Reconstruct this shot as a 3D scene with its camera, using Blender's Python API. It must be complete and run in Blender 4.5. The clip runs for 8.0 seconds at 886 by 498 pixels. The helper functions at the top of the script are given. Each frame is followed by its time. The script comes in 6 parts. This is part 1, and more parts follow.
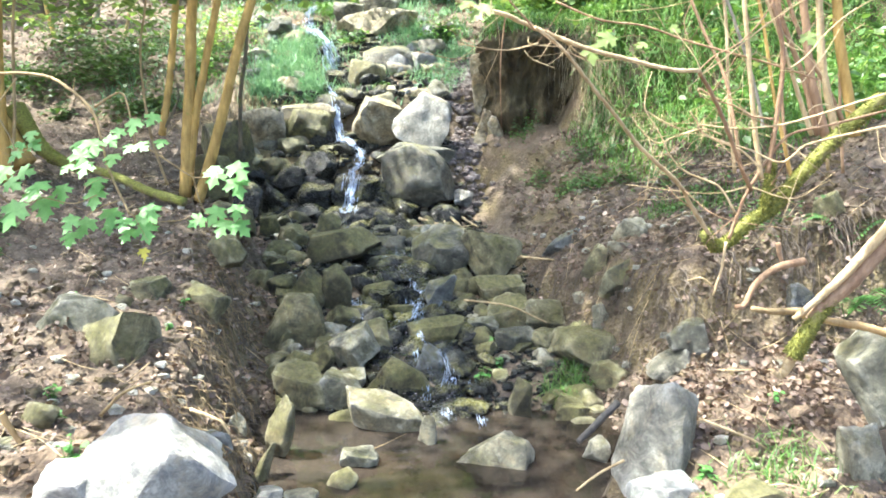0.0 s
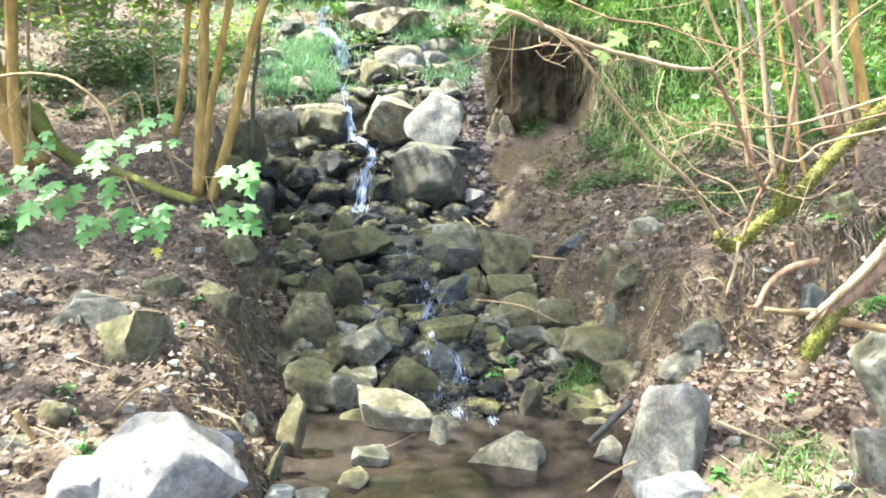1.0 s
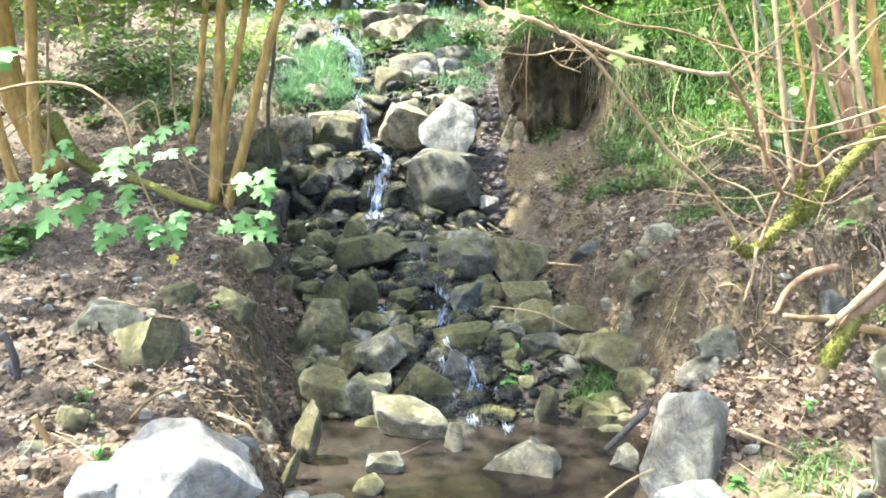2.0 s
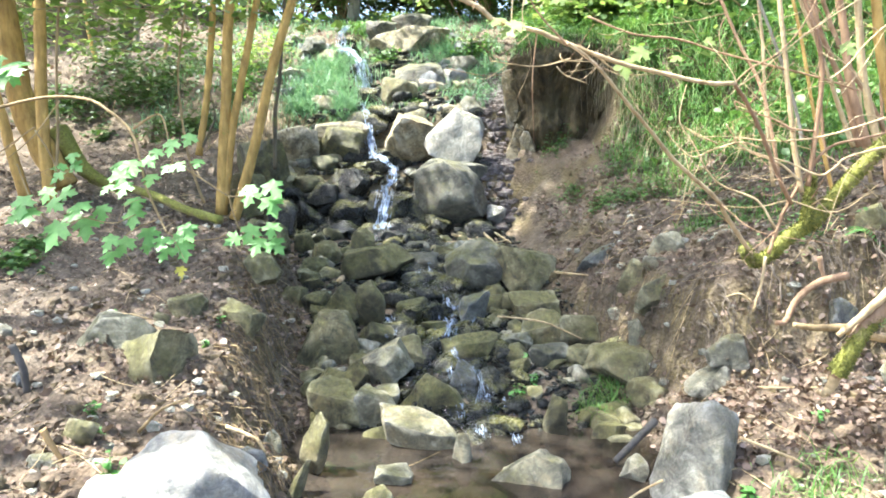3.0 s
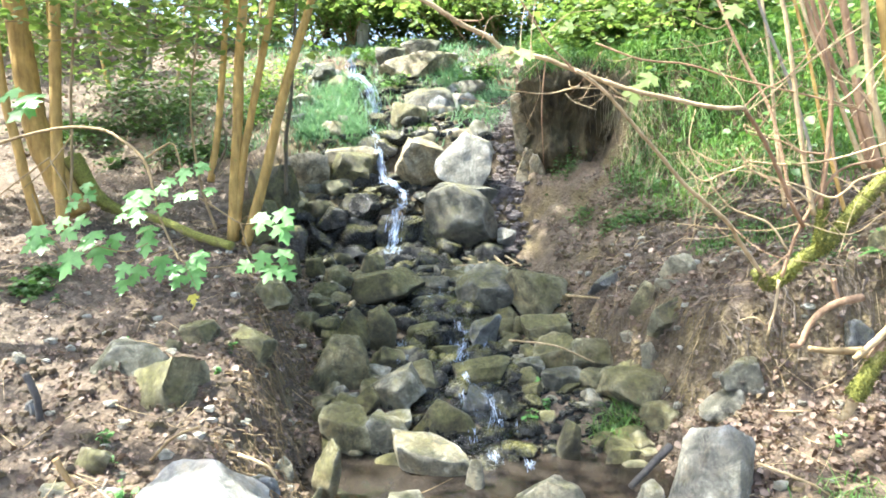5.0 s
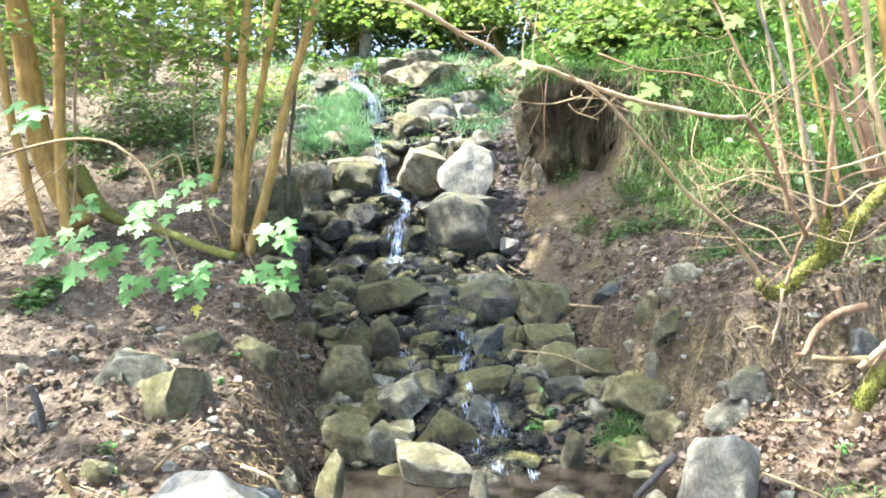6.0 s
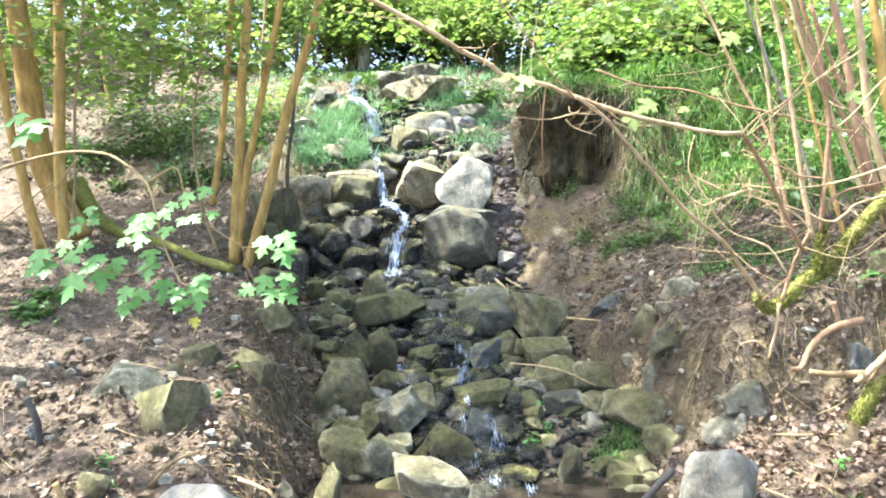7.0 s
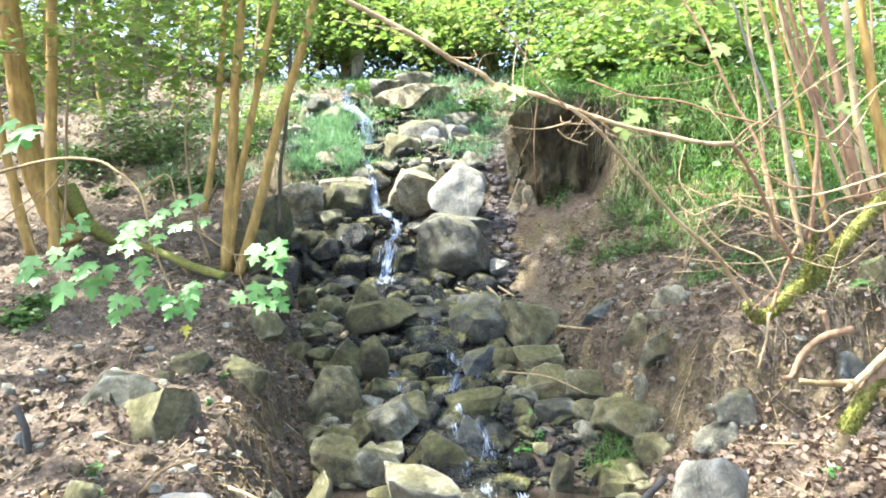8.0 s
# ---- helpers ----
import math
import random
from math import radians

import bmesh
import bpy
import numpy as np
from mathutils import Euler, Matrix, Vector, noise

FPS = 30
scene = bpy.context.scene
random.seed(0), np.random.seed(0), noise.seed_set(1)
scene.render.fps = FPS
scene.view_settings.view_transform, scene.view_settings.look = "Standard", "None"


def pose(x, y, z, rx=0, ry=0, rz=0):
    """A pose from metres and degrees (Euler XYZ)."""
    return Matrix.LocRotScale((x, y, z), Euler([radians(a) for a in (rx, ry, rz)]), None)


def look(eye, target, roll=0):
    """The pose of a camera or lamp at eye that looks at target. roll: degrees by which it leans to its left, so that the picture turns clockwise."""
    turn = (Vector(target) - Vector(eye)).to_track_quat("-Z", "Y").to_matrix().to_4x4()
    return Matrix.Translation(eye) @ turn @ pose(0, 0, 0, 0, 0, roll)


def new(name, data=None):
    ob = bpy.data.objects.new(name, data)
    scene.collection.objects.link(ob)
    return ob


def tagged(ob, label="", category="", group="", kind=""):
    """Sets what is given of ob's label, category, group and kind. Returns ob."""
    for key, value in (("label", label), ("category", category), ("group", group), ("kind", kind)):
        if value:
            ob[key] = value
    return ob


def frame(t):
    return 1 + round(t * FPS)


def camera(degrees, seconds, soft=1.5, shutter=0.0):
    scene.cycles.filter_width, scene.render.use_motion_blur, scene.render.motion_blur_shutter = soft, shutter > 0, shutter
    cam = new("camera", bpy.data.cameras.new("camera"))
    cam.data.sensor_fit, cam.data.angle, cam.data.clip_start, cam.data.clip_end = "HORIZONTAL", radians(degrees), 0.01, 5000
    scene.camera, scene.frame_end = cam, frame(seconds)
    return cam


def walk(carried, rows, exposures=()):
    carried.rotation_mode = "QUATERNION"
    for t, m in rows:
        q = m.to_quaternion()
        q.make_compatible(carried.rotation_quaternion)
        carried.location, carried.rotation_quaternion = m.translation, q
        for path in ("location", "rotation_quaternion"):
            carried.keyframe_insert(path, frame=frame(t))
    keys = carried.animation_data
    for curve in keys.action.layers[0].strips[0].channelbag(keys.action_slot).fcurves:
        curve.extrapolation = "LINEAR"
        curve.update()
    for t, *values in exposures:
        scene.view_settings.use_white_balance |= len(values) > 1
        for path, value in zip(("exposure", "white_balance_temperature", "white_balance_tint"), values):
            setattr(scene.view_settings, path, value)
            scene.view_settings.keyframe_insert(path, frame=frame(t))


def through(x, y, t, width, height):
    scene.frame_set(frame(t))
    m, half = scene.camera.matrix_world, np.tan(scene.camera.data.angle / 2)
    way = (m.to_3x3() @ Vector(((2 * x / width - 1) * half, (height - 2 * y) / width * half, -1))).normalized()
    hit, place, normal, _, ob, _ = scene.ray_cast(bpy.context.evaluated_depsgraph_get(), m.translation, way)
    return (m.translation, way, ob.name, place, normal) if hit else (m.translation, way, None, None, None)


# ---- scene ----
cam = camera(62.0, 8.0, soft=1.8)
PATH = [
    (0.0, 0.000, 0.000, 1.750, 80.00, -0.00, 0.00),
    (0.5, 0.001, -0.002, 1.749, 79.98, -0.05, 0.23),
    (1.0, 0.003, 0.002, 1.751, 79.95, 0.09, 0.91),
    (1.5, 0.001, 0.004, 1.747, 80.18, 0.16, 1.59),
    (3.0, -0.000, 0.009, 1.754, 81.21, 0.80, 2.47),
    (3.5, -0.004, 0.009, 1.758, 81.74, 0.95, 2.67),
    (4.0, -0.001, 0.011, 1.761, 82.25, 1.14, 2.91),
    (4.5, -0.002, 0.009, 1.766, 82.62, 1.27, 3.05),
    (6.0, -0.004, 0.008, 1.770, 83.70, 1.66, 3.36),
    (6.5, -0.006, 0.003, 1.776, 84.17, 1.60, 3.36),
    (7.0, -0.005, -0.004, 1.775, 84.67, 1.46, 3.21),
    (7.5, -0.003, -0.007, 1.776, 85.01, 1.27, 2.90),
    (8.0, -0.003, -0.008, 1.779, 85.23, 1.21, 2.65),
]
EXPOSURE, KELVIN, TINT = 2.76, 6000, 6
walk(cam, [(t, pose(x, y, z, rx, ry, rz)) for t, x, y, z, rx, ry, rz in PATH], [(0.0, EXPOSURE, KELVIN, TINT), (8.0, EXPOSURE, KELVIN, TINT)])

# ---- daylight ----
SUN_AZIMUTH, SUN_HEIGHT = radians(266), radians(63)      # clockwise from straight ahead; above the horizon
world = bpy.data.worlds.new("sky")
scene.world = world
world.use_nodes = True
wn = world.node_tree.nodes
sky = wn.new("ShaderNodeTexSky")
sky.sky_type, sky.sun_disc = "NISHITA", False
sky.sun_elevation, sky.sun_rotation = SUN_HEIGHT, SUN_AZIMUTH
sky.air_density, sky.dust_density = 0.7, 4.0
world.node_tree.links.new(sky.outputs["Color"], wn["Background"].inputs["Color"])
wn["Background"].inputs["Strength"].default_value = 0.15
sun_lamp = bpy.data.lights.new("sun", "SUN")
sun_lamp.energy, sun_lamp.angle, sun_lamp.color = 3.8, radians(0.55), (1.0, 0.95, 0.86)
sun = new("sun", sun_lamp)
SUN_WAY = Vector((math.sin(SUN_AZIMUTH) * math.cos(SUN_HEIGHT), math.cos(SUN_AZIMUTH) * math.cos(SUN_HEIGHT), math.sin(SUN_HEIGHT)))
sun.matrix_world = look(SUN_WAY * 40, (0, 0, 0))


# ---- materials ----
class Nodes:
    """A material's tree, with short ways to add nodes."""

    def __init__(self, name):
        self.mat = bpy.data.materials.new(name)
        self.mat.use_nodes = True
        self.t = self.mat.node_tree
        self.bsdf = self.t.nodes["Principled BSDF"]
        self.out = self.t.nodes["Material Output"]
        self.place = self.t.nodes.new("ShaderNodeNewGeometry")

    def add(self, kind, **values):
        n = self.t.nodes.new(kind)
        for k, v in values.items():
            n.inputs[k.replace("_", " ")].default_value = v
        return n

    def link(self, a, b):
        self.t.links.new(a, b)

    def noise(self, scale, detail=4.0, rough=0.6, distort=0.0):
        n = self.add("ShaderNodeTexNoise", Scale=scale, Detail=detail, Roughness=rough, Distortion=distort)
        self.link(self.place.outputs["Position"], n.inputs["Vector"])
        return n.outputs["Fac"]

    def ramp(self, fac, *stops):
        n = self.t.nodes.new("ShaderNodeValToRGB")
        e = n.color_ramp.elements
        while len(e) < len(stops):
            e.new(0.5)
        for el, (p, c) in zip(e, stops):
            el.position, el.color = p, (*c, 1) if len(c) == 3 else c
        self.link(fac, n.inputs["Fac"])
        return n.outputs["Color"]

    def mix(self, fac, a, b, how="MIX"):
        n = self.t.nodes.new("ShaderNodeMix")
        n.data_type, n.blend_type = "RGBA", how
        for sock, v in ((n.inputs["Factor"], fac), (n.inputs["A"], a), (n.inputs["B"], b)):
            if hasattr(v, "is_linked"):
                self.link(v, sock)
            else:
                sock.default_value = v if isinstance(v, (int, float)) else (*v, 1)
        return n.outputs["Result"]

    def maths(self, how, a, b=0.0):
        n = self.t.nodes.new("ShaderNodeMath")
        n.operation = how
        for sock, v in zip(n.inputs, (a, b)):
            if hasattr(v, "is_linked"):
                self.link(v, sock)
            else:
                sock.default_value = v
        return n.outputs[0]

    def span(self, v, a, b, c=0.0, d=1.0):
        n = self.add("ShaderNodeMapRange", From_Min=a, From_Max=b, To_Min=c, To_Max=d)
        self.link(v, n.inputs["Value"])
        return n.outputs[0]

    def bump(self, height, strength=0.4, distance=0.02):
        n = self.add("ShaderNodeBump", Strength=strength, Distance=distance)
        self.link(height, n.inputs["Height"])
        self.link(n.outputs["Normal"], self.bsdf.inputs["Normal"])
        return n.outputs["Normal"]

    def up(self):
        n = self.t.nodes.new("ShaderNodeSeparateXYZ")
        self.link(self.place.outputs["Normal"], n.inputs[0])
        return n.outputs["Z"]

    def finish(self, colour, rough=0.85):
        self.link(colour, self.bsdf.inputs["Base Color"])
        if hasattr(rough, "is_linked"):
            self.link(rough, self.bsdf.inputs["Roughness"])
        else:
            self.bsdf.inputs["Roughness"].default_value = rough
        return self.mat


def stone_material(name, dark, mid, light, moss, rough, relief=0.5):
    """Weathered schist: blotches, grain, lichen and, from 0 to 1, moss on what faces up."""
    n = Nodes(name)
    big, fine = n.noise(6.5, 8, 0.72, 0.5), n.noise(55.0, 5, 0.7)
    colour = n.ramp(big, (0.28, dark), (0.5, mid), (0.72, light))
    colour = n.mix(0.75, colour, n.ramp(fine, (0.3, (0.25, 0.24, 0.22)), (0.7, (0.75, 0.74, 0.70))), "OVERLAY")
    spots = n.span(n.noise(23.0, 3, 0.5), 0.60, 0.68)
    colour = n.mix(n.maths("MULTIPLY", spots, 0.45 if rough[0] > 0.2 else 0.12), colour, tuple(min(1, c * 1.5) for c in light))
    rust = n.span(n.noise(3.1, 6, 0.7, 0.8), 0.50, 0.66)
    colour = n.mix(n.maths("MULTIPLY", rust, 0.5), colour, tuple(c * k for c, k in zip(mid, (1.15, 0.86, 0.50))))
    grime = n.span(n.noise(10.0, 7, 0.75, 0.6), 0.38, 0.56)
    colour = n.mix(grime, tuple(c * 0.6 for c in dark), colour)
    info = n.t.nodes.new("ShaderNodeObjectInfo")
    colour = n.mix(1.0, colour, n.ramp(info.outputs["Random"], (0.0, (0.62, 0.64, 0.60)), (0.5, (0.85, 0.82, 0.72)), (1.0, (1.0, 0.98, 0.93))), "MULTIPLY")
    if moss:
        veil = n.maths("ADD", n.span(n.up(), -0.6, 0.9, -0.10, 0.12), n.noise(4.0, 7, 0.7))
        veil = n.span(n.maths("ADD", veil, n.maths("MULTIPLY", n.noise(26.0, 5, 0.75), 0.45)), 0.86 - 0.38 * moss, 1.06 - 0.38 * moss, 0.0, 0.92)
        green = n.ramp(n.noise(30.0, 5, 0.7), (0.28, (0.055, 0.052, 0.018)), (0.5, (0.13, 0.122, 0.04)), (0.72, (0.25, 0.23, 0.085)))
        colour = n.mix(veil, colour, green)
    # pale convex edges: wear plus crisp edge light put into the colour
    pale_edges = n.maths("MULTIPLY", n.span(n.place.outputs["Pointiness"], 0.515, 0.58), n.span(n.noise(18.0, 5, 0.7), 0.35, 0.6))
    colour = n.mix(n.maths("MULTIPLY", pale_edges, 0.65 if rough[0] > 0.2 else 0.25), colour, tuple(min(0.75, c * 1.35) for c in light))
    n.bump(n.maths("ADD", n.maths("MULTIPLY", fine, 0.35), n.noise(14.0, 9, 0.8, 0.6)), relief * 1.7, 0.05)
    n.bsdf.inputs["Specular IOR Level"].default_value = 0.5 if rough[0] > 0.2 else 0.3
    return n.finish(colour, n.span(fine, 0.3, 0.7, rough[0], rough[1]))


STONE = {
    "moss": stone_material("mossy_stone", (0.09, 0.084, 0.05), (0.22, 0.205, 0.12), (0.39, 0.365, 0.24), 0.46, (0.55, 0.9)),
    "pale": stone_material("pale_stone", (0.15, 0.146, 0.11), (0.31, 0.30, 0.235), (0.48, 0.465, 0.39), 0.22, (0.5, 0.85)),
    # white: colour raised near white, so full sun is painted in
    "white": stone_material("sun_whitened_stone", (0.40, 0.41, 0.42), (0.54, 0.54, 0.53), (0.66, 0.65, 0.62), 0.0, (0.55, 0.85)),
    "dark": stone_material("dark_mossy_stone", (0.024, 0.022, 0.011), (0.07, 0.064, 0.032), (0.155, 0.143, 0.08), 0.6, (0.35, 0.75)),
    "wet": stone_material("wet_stone", (0.007, 0.0075, 0.0075), (0.020, 0.021, 0.019), (0.055, 0.057, 0.052), 0.2, (0.12, 0.4), 0.3),
    "grey": stone_material("grey_stone", (0.07, 0.07, 0.056), (0.155, 0.153, 0.125), (0.28, 0.275, 0.235), 0.3, (0.35, 0.7)),
    # lit: ochre rock colour, paled and warmed as if the sun fell on it
    "lit": stone_material("ochre_grey_sunlit_tone", (0.17, 0.14, 0.085), (0.36, 0.31, 0.21), (0.55, 0.51, 0.42), 0.2, (0.5, 0.85)),
    "blue": stone_material("bluish_slate", (0.08, 0.09, 0.095), (0.16, 0.175, 0.185), (0.28, 0.29, 0.29), 0.15, (0.4, 0.7)),
}

STONE["rubble"] = stone_material("damp_rubble", (0.045, 0.037, 0.037), (0.13, 0.108, 0.108), (0.30, 0.27, 0.265), 0.0, (0.15, 0.5))
STONE["bright"] = stone_material("weathered_grey_stone", (0.24, 0.24, 0.22), (0.36, 0.355, 0.33), (0.5, 0.49, 0.45), 0.08, (0.55, 0.85))


def soil_material():
    """Brown woodland soil with crumbs, mouldered leaves and thin moss."""
    n = Nodes("woodland_soil")
    big, mid, fine = n.noise(0.9, 5, 0.6), n.noise(9.0, 6, 0.7, 0.6), n.noise(70.0, 4, 0.7)
    colour = n.ramp(mid, (0.28, (0.045, 0.032, 0.021)), (0.5, (0.105, 0.078, 0.052)), (0.66, (0.19, 0.15, 0.11)), (0.8, (0.30, 0.25, 0.20)))
    colour = n.mix(n.span(big, 0.45, 0.62, 0, 0.55), colour, n.ramp(fine, (0.35, (0.08, 0.05, 0.028)), (0.65, (0.21, 0.15, 0.09))))
    crumbs = n.add("ShaderNodeTexVoronoi", Scale=38.0)
    n.link(n.place.outputs["Position"], crumbs.inputs["Vector"])
    colour = n.mix(0.5, colour, n.ramp(crumbs.outputs["Distance"], (0.0, (0.65, 0.63, 0.6)), (0.6, (0.3, 0.3, 0.3))), "SOFT_LIGHT")
    moss = n.span(n.noise(1.7, 6, 0.7), 0.60, 0.70, 0, 0.7)
    colour = n.mix(moss, colour, n.ramp(fine, (0.3, (0.04, 0.042, 0.012)), (0.7, (0.12, 0.11, 0.03))))
    bank = n.maths("MULTIPLY", n.span(n.up(), 0.85, 0.55), n.span(n.noise(3.5, 6, 0.7), 0.36, 0.60))
    colour = n.mix(n.maths("MULTIPLY", bank, 0.7), colour, n.ramp(fine, (0.3, (0.062, 0.048, 0.018)), (0.7, (0.20, 0.155, 0.06))))
    n.bump(n.maths("ADD", mid, n.maths("MULTIPLY", crumbs.outputs["Distance"], 0.5)), 0.8, 0.03)
    return n.finish(colour, 0.92)


def bark_material(name, dark, light, moss=0.0, scale=24.0, relief=0.5):
    n = Nodes(name)
    streak = n.add("ShaderNodeTexNoise", Scale=scale, Detail=6.0, Roughness=0.65)
    m = n.add("ShaderNodeMapping", Scale=(1.0, 1.0, 0.22))
    n.link(n.place.outputs["Position"], m.inputs["Vector"])
    n.link(m.outputs["Vector"], streak.inputs["Vector"])
    colour = n.ramp(streak.outputs["Fac"], (0.3, dark), (0.7, light))
    colour = n.mix(0.4, colour, n.ramp(n.noise(8.0, 4), (0.35, (0.3, 0.3, 0.27)), (0.65, (0.7, 0.7, 0.68))), "OVERLAY")
    if moss:
        veil = n.span(n.maths("ADD", n.span(n.up(), -1, 1, -0.12, 0.2), n.noise(9.0, 6, 0.7)), 0.72 - 0.4 * moss, 0.84 - 0.36 * moss)
        colour = n.mix(veil, colour, n.ramp(n.noise(60.0, 4, 0.7), (0.3, (0.07, 0.075, 0.013)), (0.7, (0.28, 0.275, 0.045))))
    n.bump(n.maths("ADD", streak.outputs["Fac"], n.noise(60.0, 4)), relief, 0.012)
    return n.finish(colour, 0.8)


BARK = {
    "hazel": bark_material("hazel_bark", (0.24, 0.145, 0.035), (0.52, 0.345, 0.10), 0.12),
    "twig": bark_material("twig_bark", (0.15, 0.10, 0.042), (0.36, 0.265, 0.13)),
    "darkbark": bark_material("dark_bark", (0.05, 0.042, 0.026), (0.14, 0.115, 0.07), 0.25),
    "pale": bark_material("pale_dry_bark", (0.24, 0.165, 0.075), (0.54, 0.42, 0.24)),
    "brown": bark_material("reddish_bark", (0.16, 0.09, 0.045), (0.36, 0.23, 0.13)),
    "grey": bark_material("grey_bark", (0.14, 0.13, 0.10), (0.32, 0.29, 0.23), 0.1),
    "ochre": bark_material("ochre_wood", (0.25, 0.15, 0.05), (0.48, 0.33, 0.15)),
    "greywood": bark_material("weathered_wood", (0.035, 0.031, 0.027), (0.10, 0.09, 0.078)),
    "moss": bark_material("mossy_bark", (0.09, 0.075, 0.03), (0.26, 0.22, 0.09), 0.85),
    "fibre": bark_material("tan_root_fibre", (0.12, 0.082, 0.038), (0.34, 0.245, 0.125)),
    "redbark": bark_material("red_brown_bark", (0.15, 0.085, 0.048), (0.40, 0.27, 0.17), 0.05),
    "root": bark_material("thin_root_bark", (0.055, 0.042, 0.03), (0.18, 0.14, 0.10)),
}


def leaf_material(name, stops, through=0.4, gloss=0.45):
    """Leaves that let light through; each leaf has its own tint."""
    n = Nodes(name)
    colour = n.ramp(n.place.outputs["Random Per Island"], *stops)
    colour = n.mix(0.35, colour, n.ramp(n.noise(40.0, 3), (0.3, (0.3, 0.3, 0.3)), (0.7, (0.7, 0.7, 0.7))), "OVERLAY")
    n.finish(colour, gloss)
    lit = n.t.nodes.new("ShaderNodeBsdfTranslucent")
    n.link(n.mix(1.0, colour, (1.0, 1.0, 0.68), "MULTIPLY"), lit.inputs["Color"])
    both = n.t.nodes.new("ShaderNodeMixShader")
    both.inputs["Fac"].default_value = through
    n.link(n.bsdf.outputs["BSDF"], both.inputs[1])
    n.link(lit.outputs["BSDF"], both.inputs[2])
    n.link(both.outputs["Shader"], n.out.inputs["Surface"])
    return n.mat


LEAF = {
    "maple": leaf_material("maple_leaf", ((0.0, (0.085, 0.24, 0.05)), (1.0, (0.15, 0.34, 0.09))), 0.4),
    "yellow": leaf_material("yellow_leaf", ((0.0, (0.45, 0.42, 0.05)), (1.0, (0.5, 0.45, 0.08))), 0.4),
    "fresh": leaf_material("fresh_green_leaf", ((0.0, (0.10, 0.18, 0.04)), (0.6, (0.18, 0.27, 0.07)), (1.0, (0.28, 0.35, 0.125))), 0.55),
    # dark: leaf colour darkened to stand for bushes and undergrowth in shade
    "dark": leaf_material("shade_toned_leaf", ((0.0, (0.03, 0.065, 0.015)), (1.0, (0.085, 0.15, 0.035))), 0.35),
    "herb": leaf_material("herb_leaf", ((0.0, (0.05, 0.11, 0.025)), (1.0, (0.13, 0.24, 0.06))), 0.4),
    "grass": leaf_material("grass_blade", ((0.0, (0.06, 0.14, 0.032)), (0.7, (0.13, 0.25, 0.06)), (1.0, (0.24, 0.31, 0.11))), 0.45),
    # cool_grass: cool green, lifted so the misty light sits in the colour
    "cool_grass": leaf_material("misty_green_blade", ((0.0, (0.09, 0.20, 0.11)), (1.0, (0.22, 0.36, 0.21))), 0.4),
    "straw": leaf_material("dry_grass_blade", ((0.0, (0.20, 0.155, 0.08)), (1.0, (0.42, 0.35, 0.22))), 0.25),
    "litter": leaf_material("fallen_leaf", ((0.0, (0.06, 0.035, 0.02)), (0.45, (0.155, 0.105, 0.07)), (0.85, (0.25, 0.175, 0.125)), (1.0, (0.36, 0.275, 0.215))), 0.12, 0.6),
    "moss": leaf_material("moss_fuzz", ((0.0, (0.07, 0.08, 0.014)), (0.6, (0.16, 0.168, 0.03)), (1.0, (0.26, 0.26, 0.055))), 0.3, 0.8),
    "fern": leaf_material("fern_leaflet", ((0.0, (0.05, 0.13, 0.03)), (1.0, (0.11, 0.23, 0.05))), 0.4),
}


def water_material(name, tint, clear_rough, wave, scale, ior=1.33, murk=0.0):
    """Still or running water over a bed: clear, with a mirror sheen."""
    n = Nodes(name)
    n.t.nodes.remove(n.bsdf)
    bump = n.add("ShaderNodeBump", Strength=wave, Distance=0.02)
    n.link(n.noise(scale, 3, 0.5, 0.5), bump.inputs["Height"])
    clear, gloss, both = n.t.nodes.new("ShaderNodeBsdfTransparent"), n.t.nodes.new("ShaderNodeBsdfGlossy"), n.t.nodes.new("ShaderNodeMixShader")
    clear.inputs["Color"].default_value = (*tint, 1)
    gloss.inputs["Roughness"].default_value = clear_rough
    sheen = n.add("ShaderNodeFresnel", IOR=ior)
    for sock in (gloss.inputs["Normal"], sheen.inputs["Normal"]):
        n.link(bump.outputs["Normal"], sock)
    n.link(sheen.outputs[0], both.inputs["Fac"])
    mud, body = n.t.nodes.new("ShaderNodeBsdfDiffuse"), n.t.nodes.new("ShaderNodeMixShader")
    n.link(n.ramp(n.noise(1.6, 4, 0.6), (0.3, (0.022, 0.018, 0.014)), (0.7, (0.046, 0.038, 0.030))), mud.inputs["Color"])
    body.inputs["Fac"].default_value = murk
    n.link(clear.outputs[0], body.inputs[1])
    n.link(mud.outputs[0], body.inputs[2])
    n.link(body.outputs[0], both.inputs[1])
    n.link(gloss.outputs[0], both.inputs[2])
    n.link(both.outputs[0], n.out.inputs["Surface"])
    return n.mat


def foam_material():
    n = Nodes("white_water")
    n.bump(n.noise(60.0, 3), 0.4, 0.01)
    n.bsdf.inputs["Transmission Weight"].default_value = 0.1
    n.bsdf.inputs["IOR"].default_value = 1.33
    return n.finish(n.ramp(n.noise(30.0, 3), (0.35, (0.27, 0.36, 0.52)), (0.65, (0.64, 0.73, 0.88))), 0.2)


POOL = water_material("pool_water", (0.5, 0.42, 0.32), 0.02, 0.10, 7.0, 1.36, 0.78)
RUNNING = water_material("running_water", (0.62, 0.65, 0.63), 0.05, 0.9, 26.0, 1.38)
FOAM = foam_material()
SOIL = soil_material()


